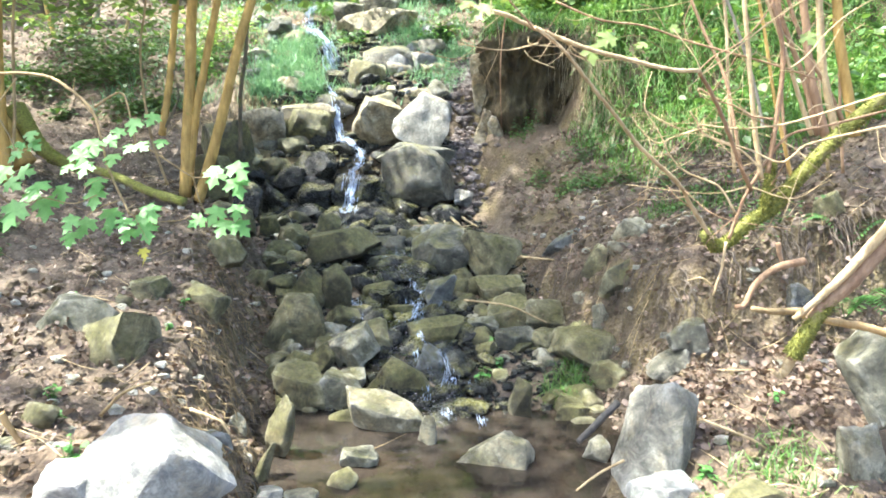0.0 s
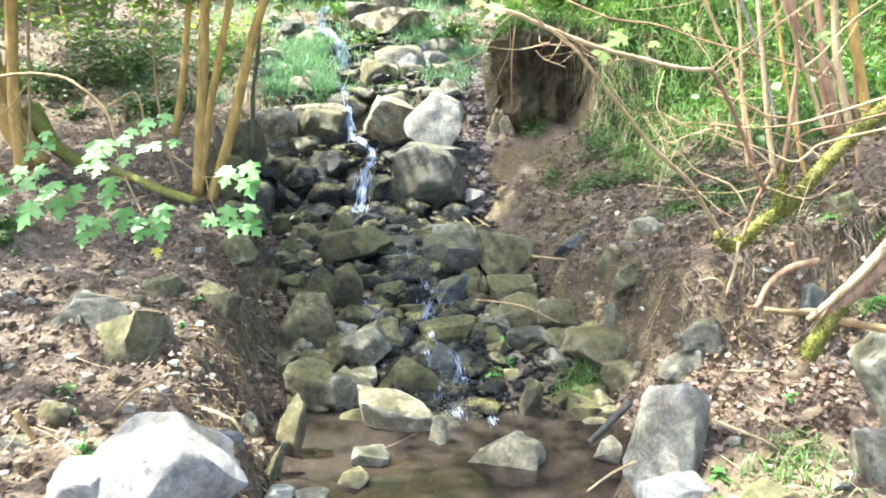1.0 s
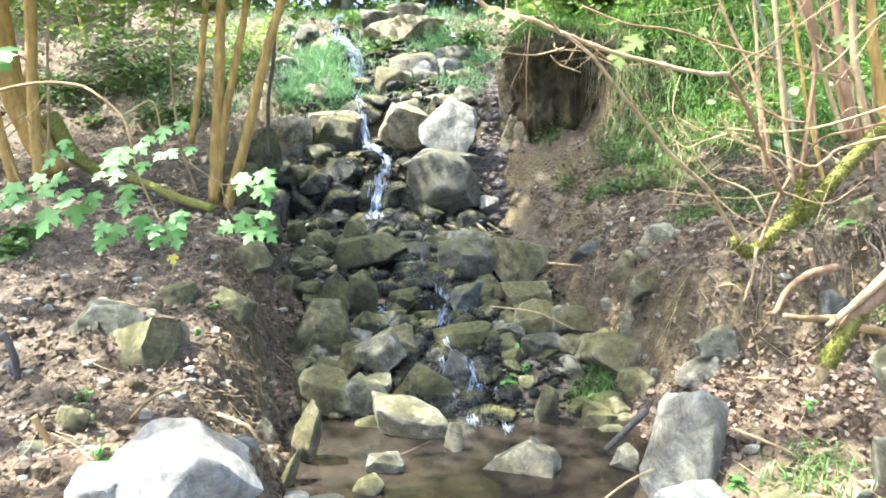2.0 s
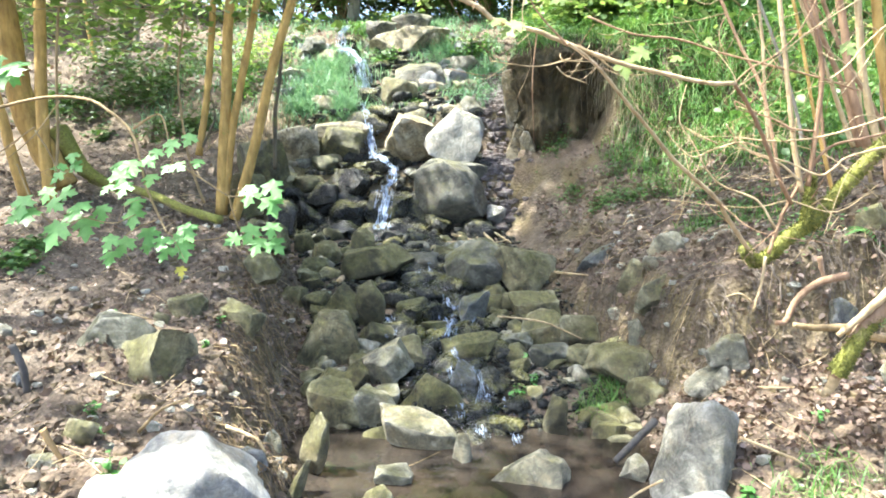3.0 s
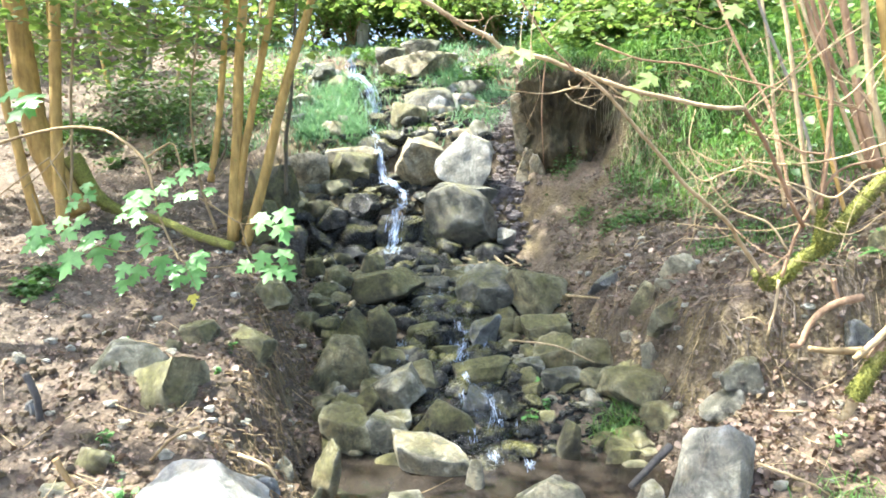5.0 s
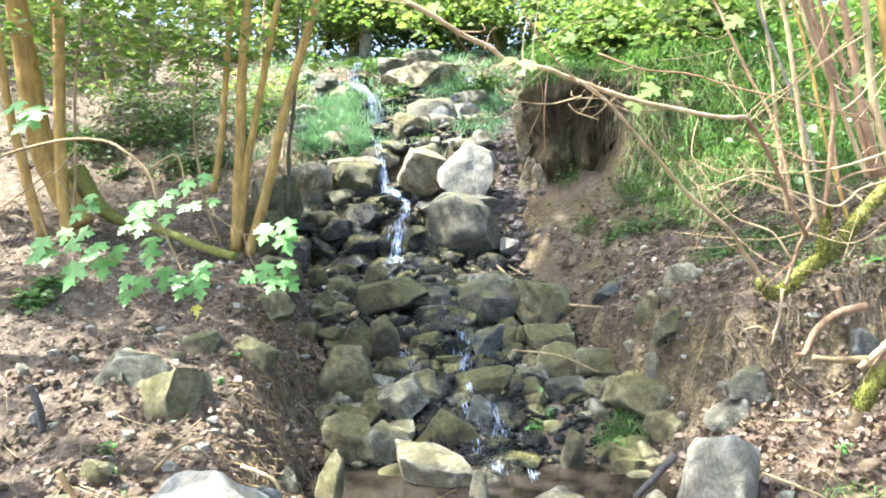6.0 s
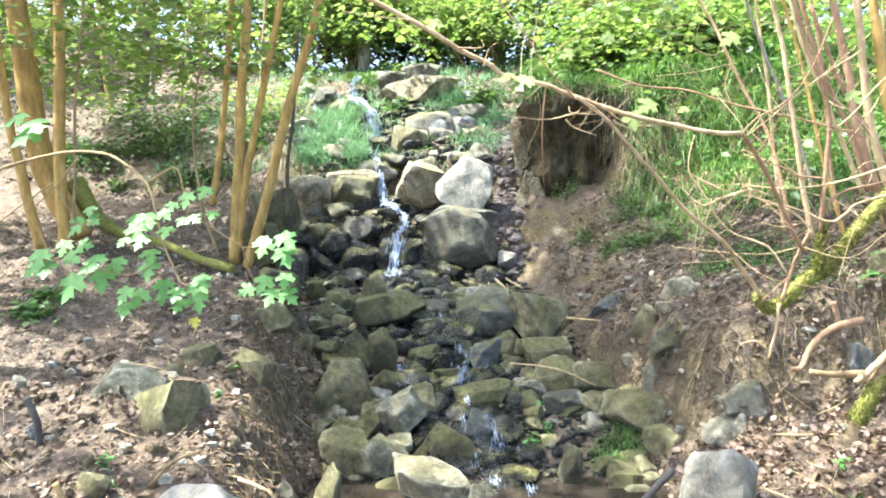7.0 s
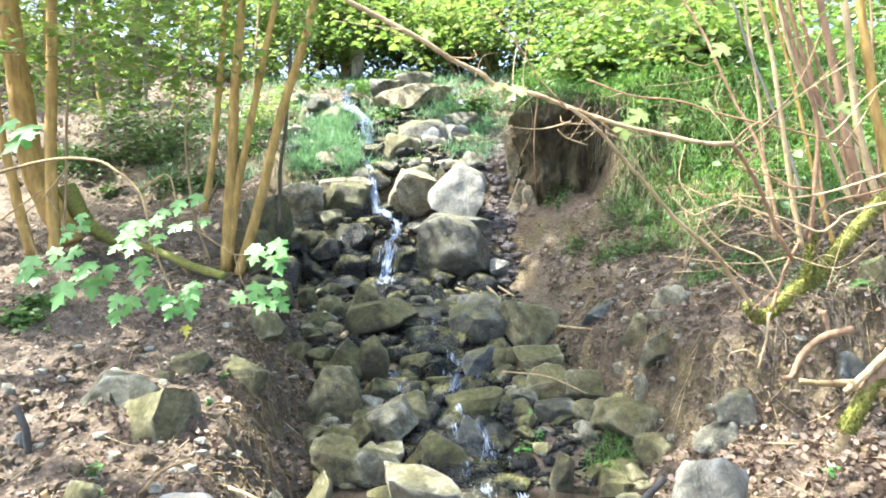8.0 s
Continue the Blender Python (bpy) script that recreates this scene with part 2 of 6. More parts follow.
def earth_material():
    """Raw dark earth, streaked downwards, with ochre clay and damp patches."""
    n = Nodes("raw_earth")
    streak = n.add("ShaderNodeTexNoise", Scale=9.0, Detail=8.0, Roughness=0.7)
    m = n.add("ShaderNodeMapping", Scale=(1.0, 1.0, 0.35))
    n.link(n.place.outputs["Position"], m.inputs["Vector"])
    n.link(m.outputs["Vector"], streak.inputs["Vector"])
    colour = n.ramp(streak.outputs["Fac"], (0.3, (0.022, 0.016, 0.007)), (0.5, (0.085, 0.064, 0.028)), (0.72, (0.22, 0.165, 0.08)))
    colour = n.mix(n.span(n.noise(3.0, 5, 0.7), 0.5, 0.65, 0, 0.6), colour, (0.075, 0.068, 0.028))
    n.bump(n.maths("ADD", streak.outputs["Fac"], n.noise(30.0, 6, 0.7)), 0.9, 0.05)
    return n.finish(colour, 0.9)


# ---- lie of the land: the stream's bed, its banks and the hill ----
# distance ahead, middle of the bed, height of the bed
BED = [
    (-40, 1.5, 0.15), (0.0, 0.5, 0.15), (1.3, 0.35, 0.10), (2.1, 0.3, -0.13), (3.2, 0.0, -0.13), (4.05, -0.02, -0.12), (4.35, -0.05, 0.03),
    (5.2, -0.22, 0.27), (6.2, -0.45, 0.54), (7.15, -0.75, 0.76), (7.5, -0.80, 0.84), (7.85, -0.86, 1.38), (8.2, -0.9, 1.55), (8.45, -0.95, 2.0),
    (9.5, -1.2, 2.5), (11.0, -1.5, 3.2), (13.0, -1.6, 3.75), (18, -1.5, 4.1), (40, -1, 5.0), (300, 0, 9.0),
]
# distance ahead; bed's half width, width of the bank's face, height of its top, slope beyond
LEFT = [
    (-40, 1.0, 1.0, 0.3, 0.02), (0.0, 0.8, 0.6, 0.25, 0.02), (2.0, 0.78, 0.5, 0.40, 0.06), (3.2, 0.78, 0.55, 0.43, 0.13), (4.2, 0.96, 0.62, 0.63, 0.13),
    (5.2, 1.0, 0.60, 0.88, 0.13), (6.2, 1.05, 0.5, 1.03, 0.13), (7.2, 1.1, 0.5, 1.25, 0.11), (8.3, 1.2, 0.5, 1.75, -0.02),
    (9.5, 1.2, 0.8, 2.4, -0.04), (11.0, 1.2, 1.0, 3.0, 0.0), (13, 1.5, 1.5, 3.7, 0.15), (18, 2, 2, 4.6, 0.35), (40, 3, 3, 6, 0.4), (300, 3, 3, 10, 0.1),
]
RIGHT = [
    (-40, 1.0, 1.0, 0.3, 0.02), (0.0, 0.8, 0.5, 0.25, 0.04), (2.0, 0.75, 0.4, 0.28, 0.10), (3.2, 0.70, 0.4, 0.28, 0.15), (4.0, 0.98, 0.4, 0.37, 0.14), (4.32, 1.12, 0.4, 0.90, 0.36), (4.7, 1.0, 0.55, 0.92, 0.42),
    (5.2, 0.8, 0.7, 0.90, 0.48), (6.2, 0.72, 1.15, 1.10, 0.42), (7.2, 0.85, 1.3, 1.48, 0.36), (7.6, 1.1, 0.85, 2.15, 0.28), (8.0, 1.34, 0.3, 2.62, 0.18), (8.7, 1.5, 0.3, 2.75, 0.16),
    (9.5, 1.7, 0.6, 2.95, 0.14), (11.0, 2.0, 1.2, 3.5, 0.05), (13, 2, 2, 3.85, 0.0), (18, 2, 2, 4.1, -0.02), (40, 3, 3, 5, 0.0), (300, 3, 3, 9, 0.0),
]
BED, LEFT, RIGHT = np.array(BED, float), np.array(LEFT, float), np.array(RIGHT, float)


def ease(a):
    a = np.clip(a, 0, 1)
    return a * a * (3 - 2 * a)


WAVES = {}


def ripple(x, y, scale, seed):
    """Smooth unevenness between about -1 and 1, by the sum of a few waves."""
    if (scale, seed) not in WAVES:
        rng = np.random.default_rng(seed)
        WAVES[scale, seed] = [(rng.uniform(0, math.tau), rng.uniform(0, math.tau), rng.uniform(0.6, 1.8) / scale) for k in range(7)]
    total = 0.0
    for a, p, f in WAVES[scale, seed]:
        total = total + np.sin((x * math.cos(a) + y * math.sin(a)) * f * math.tau + p + 1.3 * np.sin((y * math.cos(a) - x * math.sin(a)) * f * 4 + p))
    return total / 4.0


def side(table, y, u):
    half, face, top, slope = (np.interp(y, table[:, 0], table[:, k]) for k in range(1, 5))
    u = u - half
    return ease(u / face), top, slope * 7 * np.tanh(np.maximum(u - face, 0) / 7)


def ground_z(x, y):
    """Height of the ground."""
    x, y = np.asarray(x, float), np.asarray(y, float)
    yw = y + 0.10 * ripple(x, y, 1.3, 5) * np.clip((y - 4) / 2, 0, 1)
    mid, bed = np.interp(yw, BED[:, 0], BED[:, 1]), np.interp(yw, BED[:, 0], BED[:, 2])
    wob = 0.10 * ripple(x, y, 0.9, 3)
    left, lt, lr = side(LEFT, yw, mid - x + wob)
    right, rt, rr = side(RIGHT, yw, x - mid + wob)
    z = bed + left * (lt - bed) + lr + right * (rt - bed) + rr
    hollow = ease((x - 0.26 + 0.5 * wob) / 0.45) * ease((1.60 + wob - x) / 0.4) * ease((8.28 + wob - y) / 0.13) * ease((y - 6.5) / 1.1)
    z = z + hollow * (np.minimum(z, 1.36 + 0.24 * (y - 7.3) + 0.35 * np.maximum(x - 0.6, 0)) - z)
    away = np.maximum(left, right)
    faces = np.clip(4 * left * (1 - left), 0, 1) + np.clip(4 * right * (1 - right), 0, 1)
    z = z + 0.13 * np.exp(-((x + 1.85) / 0.42) ** 2 - ((y - 3.85) / 0.32) ** 2) + 0.07 * np.exp(-((x + 1.75) / 0.3) ** 2 - ((y - 3.1) / 0.25) ** 2)
    z = z + faces * np.clip((8 - y) / 2, 0, 1) * (0.055 * ripple(x, y, 0.42, 13) + 0.03 * ripple(x, y, 0.17, 14))
    far = np.clip((np.hypot(x, y - 5) - 12) / 20, 0, 3)
    return z + away * (0.035 * ripple(x, y, 0.8, 7) + 0.022 * ripple(x, y, 0.27, 8) + 0.010 * ripple(x, y, 0.09, 15)) + 0.016 * ripple(x, y, 0.13, 9) + far * 0.25 * ripple(x, y, 9, 11)


# ---- stones: place of the middle, half sizes, look, lean to the right, narrowing of the top ----
BANK_STONES = [
    (-1.92, 3.78, 0.72, 0.20, 0.15, 0.12, "pale", 14, 0),
    (-1.69, 3.66, 0.50, 0.23, 0.18, 0.29, "moss", 172, -0.1),
    (-1.78, 4.36, 0.69, 0.12, 0.10, 0.12, "moss", 0, 0),
    (-1.79, 4.02, 0.73, 0.05, 0.04, 0.05, "dark", 0, 0),
    (-1.47, 4.44, 0.63, 0.13, 0.09, 0.14, "moss", 0, 0.2),
    (-1.69, 2.91, 0.52, 0.07, 0.06, 0.10, "moss", 38, 0),
    (-1.73, 2.76, 0.46, 0.10, 0.05, 0.03, "pale", 8, 0),
    (-1.12, 2.50, 0.44, 0.35, 0.26, 0.22, "white", -8, 0.3),
    (-1.27, 2.38, 0.47, 0.13, 0.11, 0.12, "white", 0, 0.1),
    (-1.06, 3.22, 0.27, 0.08, 0.06, 0.08, "blue", -30, 0),
    (-1.11, 3.72, 0.10, 0.06, 0.05, 0.10, "pale", 30, 0),
    (-0.81, 3.17, 0.02, 0.07, 0.06, 0.05, "white", 0, 0),
    (-0.66, 3.15, 0.01, 0.08, 0.06, 0.05, "pale", 0, 0),
    (-2.50, 3.71, 0.74, 0.03, 0.03, 0.06, "pale", 0, 0),
    (-2.24, 3.39, 0.58, 0.04, 0.04, 0.06, "blue", 0, 0),
]
HOLLOW_STONES = [
    (-2.21, 7.5, 1.38, 0.29, 0.23, 0.37, "dark", 0, 0.1),
    (-2.03, 6.53, 1.22, 0.2, 0.16, 0.23, "dark", 0, 0.1),
    (-1.65, 5.77, 0.97, 0.16, 0.14, 0.16, "dark", 0, 0.1),
    (-1.64, 6.17, 1.08, 0.14, 0.13, 0.17, "wet", 0, 0.1),
    (-1.44, 4.91, 0.87, 0.13, 0.12, 0.13, "moss", 0, 0.1),
]
LEFT_EDGE_STONES = [
    (-1.01, 5.08, 0.34, 0.28, 0.25, 0.24, "moss", 8, 0.25),
    (-1.07, 4.94, 0.21, 0.11, 0.09, 0.13, "moss", 25, 0),
    (-0.90, 4.37, 0.10, 0.19, 0.16, 0.17, "moss", 6, 0.1),
    (-0.65, 4.35, 0.09, 0.15, 0.12, 0.14, "pale", 0, 0.1),
    (-0.33, 4.03, 0.07, 0.28, 0.11, 0.10, "pale", 16, 0.0),
    (-0.86, 3.65, 0.13, 0.08, 0.08, 0.21, "moss", 20, 0.2),
    (-0.88, 3.40, 0.07, 0.04, 0.05, 0.12, "moss", 20, 0.3),
    (-1.47, 5.76, 0.45, 0.11, 0.09, 0.12, "moss", 0, 0),
    (-1.27, 5.67, 0.44, 0.11, 0.09, 0.10, "dark", 0, 0),
    (-1.03, 5.52, 0.47, 0.15, 0.12, 0.19, "dark", 0, 0),
    (-0.81, 5.50, 0.47, 0.12, 0.10, 0.20, "dark", 0, 0.1),
    (-0.72, 5.15, 0.32, 0.12, 0.09, 0.11, "dark", 20, 0),
    (-0.80, 4.68, 0.18, 0.08, 0.07, 0.11, "dark", 30, 0),
    (-0.95, 4.81, 0.17, 0.09, 0.06, 0.04, "pale", -8, 0),
    (-0.46, 4.90, 0.26, 0.13, 0.12, 0.14, "moss", 0, 0.2),
    (-0.60, 4.75, 0.22, 0.19, 0.15, 0.16, "pale", -20, 0.1),
]
STREAM_STONES = [
    (-0.91, 6.27, 0.66, 0.38, 0.23, 0.16, "dark", -17, 0.1),
    (-1.07, 6.83, 0.77, 0.15, 0.13, 0.13, "dark", 0, 0.2),
    (-1.41, 6.31, 0.62, 0.15, 0.12, 0.10, "moss", 0, 0),
    (-1.36, 6.63, 0.69, 0.16, 0.13, 0.12, "moss", 0, 0.1),
    (-1.36, 6.04, 0.54, 0.10, 0.07, 0.05, "dark", 0, 0),
    (-1.62, 6.86, 0.76, 0.11, 0.09, 0.11, "dark", 0, 0.2),
    (-0.27, 4.48, 0.13, 0.24, 0.19, 0.15, "dark", 10, 0.3),
    (-0.08, 3.82, 0.06, 0.06, 0.05, 0.10, "pale", 0, 0.3),
    (0.26, 3.62, 0.00, 0.22, 0.14, 0.12, "pale", -14, 0.15),
    (-0.43, 3.56, 0.02, 0.10, 0.07, 0.06, "pale", 0, 0.1),
    (-0.48, 3.35, 0.02, 0.09, 0.07, 0.06, "moss", 0, 0.2),
    (-0.37, 5.77, 0.46, 0.12, 0.11, 0.10, "wet", 0, 0),
    (-0.50, 5.60, 0.42, 0.13, 0.11, 0.09, "dark", 0, 0),
    (-0.46, 6.19, 0.54, 0.19, 0.10, 0.07, "grey", 6, 0),
    (-0.53, 6.71, 0.73, 0.12, 0.10, 0.07, "grey", 0, 0),
    (-0.31, 6.64, 0.69, 0.14, 0.10, 0.08, "moss", 0, 0),
    (-0.48, 6.47, 0.65, 0.16, 0.12, 0.08, "grey", 0, 0),
    (-0.03, 5.44, 0.44, 0.11, 0.10, 0.18, "blue", 20, 0),
    (-0.07, 4.62, 0.18, 0.10, 0.07, 0.11, "blue", 20, 0),
    (-0.05, 5.03, 0.28, 0.21, 0.11, 0.10, "dark", 0, 0),
    (-0.31, 5.31, 0.35, 0.11, 0.06, 0.05, "dark", 0, 0),
    (0.16, 4.24, 0.02, 0.12, 0.07, 0.05, "wet", 0, 0),
]
RIGHT_EDGE_STONES = [
    (-0.01, 6.11, 0.64, 0.28, 0.22, 0.23, "grey", -25, 0.2),
    (0.38, 6.03, 0.61, 0.28, 0.22, 0.22, "moss", 10, 0.15),
    (0.43, 5.58, 0.44, 0.21, 0.16, 0.13, "moss", 0, 0.1),
    (0.50, 5.23, 0.34, 0.19, 0.17, 0.15, "moss", 0, 0.1),
    (0.74, 5.18, 0.34, 0.18, 0.14, 0.14, "moss", 10, 0),
    (0.28, 5.13, 0.29, 0.13, 0.09, 0.07, "pale", -12, 0),
    (0.48, 4.95, 0.23, 0.14, 0.11, 0.10, "grey", 0, 0),
    (0.73, 4.94, 0.23, 0.13, 0.10, 0.09, "moss", 0, 0),
    (0.98, 4.73, 0.24, 0.32, 0.19, 0.18, "moss", 8, 0.2),
    (0.96, 4.89, 0.30, 0.14, 0.09, 0.08, "moss", 0, 0.2),
    (1.05, 4.72, 0.45, 0.07, 0.05, 0.11, "pale", -15, 0.1),
    (1.08, 4.43, 0.16, 0.14, 0.11, 0.10, "moss", 0, 0),
    (1.15, 4.72, 0.71, 0.13, 0.11, 0.14, "moss", 0, 0.1),
    (1.09, 5.11, 0.75, 0.09, 0.07, 0.14, "moss", 15, 0),
    (1.32, 5.15, 0.98, 0.12, 0.10, 0.09, "pale", -12, 0.1),
    (1.22, 5.02, 0.86, 0.09, 0.07, 0.06, "pale", 0, 0),
    (0.93, 5.70, 0.78, 0.16, 0.12, 0.10, "blue", -12, 0),
    (0.47, 4.19, 0.09, 0.08, 0.07, 0.14, "dark", 12, 0.2),
    (0.77, 4.16, 0.02, 0.11, 0.07, 0.06, "dark", 0, 0),
    (0.97, 5.08, 0.51, 0.06, 0.05, 0.04, "pale", 0, 0),
]
RIGHT_BANK_STONES = [
    (1.34, 4.09, 0.35, 0.13, 0.10, 0.13, "grey", 25, 0.2),
    (1.41, 4.10, 0.52, 0.12, 0.09, 0.10, "grey", 0, 0.2),
    (0.98, 3.16, 0.33, 0.21, 0.17, 0.27, "bright", 0, 0.1),
    (0.81, 3.62, 0.04, 0.08, 0.06, 0.08, "pale", 0, 0.2),
    (1.89, 3.00, 0.67, 0.17, 0.13, 0.21, "pale", -25, 0),
    (1.63, 2.72, 0.46, 0.11, 0.08, 0.12, "pale", 0, 0.25),
    (0.97, 2.96, 0.16, 0.18, 0.11, 0.09, "white", 0, 0.2),
    (2.05, 4.13, 0.73, 0.09, 0.08, 0.10, "blue", 0, 0.1),
    (2.33, 4.39, 1.19, 0.11, 0.09, 0.14, "moss", 0, 0.2),
    (1.24, 2.66, 0.30, 0.18, 0.07, 0.06, "moss", 0, 0),
]
FALL_ROCKS = [
    (-0.66, 8.05, 1.69, 0.33, 0.27, 0.32, "lit", 0, 0.15),
    (-0.19, 7.95, 1.69, 0.31, 0.25, 0.34, "bright", 8, 0.2),
    (-0.26, 7.55, 1.15, 0.39, 0.34, 0.36, "grey", 0, 0.15),
    (-0.28, 7.75, 1.37, 0.41, 0.16, 0.13, "grey", 12, 0),
    (-1.27, 7.45, 0.96, 0.22, 0.18, 0.18, "wet", -10, 0.2),
    (-0.89, 7.50, 0.99, 0.28, 0.22, 0.22, "wet", 0, 0.2),
    (-0.52, 7.55, 0.97, 0.23, 0.19, 0.20, "wet", 0, 0.2),
    (-1.31, 7.70, 1.27, 0.24, 0.19, 0.16, "wet", -5, 0),
    (-1.54, 7.55, 1.17, 0.18, 0.14, 0.13, "wet", 12, 0),
    (-1.78, 7.75, 1.23, 0.19, 0.15, 0.13, "dark", 0, 0),
    (-1.94, 8.05, 1.62, 0.26, 0.21, 0.27, "lit", 0, 0.1),
    (-1.48, 8.20, 1.63, 0.34, 0.27, 0.25, "dark", 0, 0.1),
    (-0.98, 7.85, 1.45, 0.18, 0.11, 0.08, "wet", 0, 0),
    (-1.13, 8.40, 1.86, 0.21, 0.16, 0.15, "wet", 0, 0.1),
    (-1.47, 8.15, 1.82, 0.30, 0.09, 0.10, "lit", -4, 0),
    (-1.66, 7.40, 0.93, 0.22, 0.15, 0.11, "wet", 35, 0),
]
UPPER_ROCKS = [
    (-0.88, 8.75, 2.20, 0.23, 0.18, 0.22, "moss", 0, 0.15),
    (-0.67, 9.20, 2.46, 0.33, 0.21, 0.18, "grey", 0, 0.1),
    (-0.24, 9.20, 2.44, 0.17, 0.13, 0.11, "bright", 0, 0),
    (-0.87, 10.30, 3.01, 0.57, 0.22, 0.20, "lit", -6, 0.1),
    (-2.10, 10.00, 2.93, 0.18, 0.15, 0.15, "grey", 0, 0.2),
    (-0.32, 8.50, 2.00, 0.24, 0.12, 0.10, "lit", 0, 0),
    (-0.76, 8.55, 2.02, 0.26, 0.12, 0.10, "lit", 0, 0),
    (-1.20, 8.75, 2.16, 0.18, 0.14, 0.16, "wet", 0, 0.1),
    (0.41, 8.35, 2.11, 0.10, 0.08, 0.35, "lit", -6, 0.2),
    (0.55, 8.40, 2.17, 0.10, 0.07, 0.36, "bright", 5, 0.25),
    (0.43, 8.10, 1.57, 0.10, 0.07, 0.30, "lit", 8, 0.3),
    (0.57, 8.00, 1.56, 0.09, 0.07, 0.23, "lit", -8, 0.3),
    (0.20, 7.45, 0.96, 0.11, 0.09, 0.09, "bright", 0, 0.1),
    (-0.09, 9.60, 2.61, 0.23, 0.15, 0.12, "grey", 0, 0),
    (-1.31, 10.70, 3.22, 0.22, 0.17, 0.14, "grey", 0, 0),
    (-0.89, 11.00, 3.35, 0.31, 0.17, 0.14, "grey", 0, 0),
]

# ---- stems and branches: kind, thick and thin radius, bark, line ----
HAZEL_A = [
    ("stem", 0.0517, 0.0338, "hazel", [(-2.219, 6.33, 1.094), (-2.156, 6.33, 1.728), (-2.121, 6.33, 2.062), (-2.073, 6.33, 2.621), (-2.023, 6.33, 2.984), (-1.976, 6.33, 3.386), (-1.87, 6.33, 4.333)]),
    ("stem", 0.0358, 0.0239, "hazel", [(-2.183, 6.33, 1.193), (-2.089, 6.33, 1.775), (-1.974, 6.33, 2.248), (-1.857, 6.33, 2.708), (-1.766, 6.33, 3.069), (-1.672, 6.33, 3.422), (-1.434, 6.33, 4.319)]),
    ("stem", 0.0477, 0.0318, "hazel", [(-2.106, 6.33, 1.054), (-1.957, 6.33, 1.484), (-1.839, 6.33, 1.867), (-1.72, 6.33, 2.29), (-1.579, 6.33, 2.703), (-1.444, 6.33, 3.061), (-1.344, 6.33, 3.414), (-1.07, 6.33, 4.308)]),
]
HAZEL_B = [
    ("stem", 0.0309, 0.0237, "hazel", [(-2.386, 6.33, 1.611), (-2.314, 6.39, 2.067), (-2.277, 6.45, 2.452), (-2.238, 6.51, 2.93), (-2.198, 6.57, 3.451), (-2.136, 6.63, 4.328)]),
    ("thin_stem", 0.0124, 0.0082, "twig", [(-2.363, 6.33, 1.195), (-2.453, 6.33, 1.49), (-2.505, 6.33, 1.829), (-2.521, 6.33, 2.304), (-2.443, 6.33, 2.72), (-2.352, 6.33, 3.351)]),
    ("thin_stem", 0.0197, 0.0132, "darkbark", [(-1.835, 6.73, 1.464), (-1.81, 6.73, 1.974), (-1.754, 6.73, 2.273), (-1.709, 6.73, 2.666), (-1.647, 6.73, 3.242)]),
    ("thin_stem", 0.0124, 0.0062, "darkbark", [(-2.396, 6.33, 1.611), (-2.284, 6.33, 1.802), (-2.226, 6.33, 1.945), (-2.252, 6.33, 2.158)]),
]
HAZEL = HAZEL_A + HAZEL_B
LEFT_HAZEL_A = [
    ("stem", 0.0508, 0.0416, "hazel", [(-3.556, 6.025, 1.235), (-3.563, 6.025, 1.75), (-3.537, 6.025, 2.297), (-3.489, 6.025, 2.872), (-3.46, 6.025, 3.346), (-3.395, 6.025, 4.259)]),
    ("stem", 0.0462, 0.0323, "hazel", [(-3.77, 6.025, 1.284), (-3.851, 6.025, 1.661), (-3.894, 6.025, 1.939), (-3.968, 6.025, 2.35), (-4.019, 6.025, 3.145)]),
    ("trunk", 0.1145, 0.0811, "hazel", [(-3.535, 6.225, 1.362), (-3.701, 6.225, 1.702), (-3.831, 6.225, 2.037), (-3.885, 6.225, 2.458), (-3.918, 6.225, 2.916), (-3.951, 6.225, 3.364), (-3.972, 6.225, 4.356)]),
    ("thin_stem", 0.0139, 0.0092, "twig", [(-3.527, 6.025, 1.282), (-3.448, 6.025, 1.749), (-3.392, 6.025, 2.429), (-3.327, 6.025, 2.869), (-3.249, 6.025, 3.341)]),
]
LEFT_HAZEL_B = [
    ("thin_stem", 0.0194, 0.0121, "hazel", [(-3.827, 6.325, 1.8), (-3.729, 6.325, 2.466), (-3.712, 6.325, 2.929), (-3.705, 6.325, 3.382)]),
    ("mossy_root", 0.0969, 0.0388, "moss", [(-3.621, 6.325, 1.845), (-3.535, 6.325, 1.699), (-3.448, 6.325, 1.551), (-3.308, 6.325, 1.427), (-3.089, 6.325, 1.326)]),
]
LEFT_HAZEL = LEFT_HAZEL_A + LEFT_HAZEL_B
MOSSY_LOG = [
    ("log", 0.0344, 0.0410, "moss", [(-3.403, 6.407, 1.408), (-2.834, 6.254, 1.294), (-2.436, 6.101, 1.159), (-2.097, 5.947, 1.088)]),
]
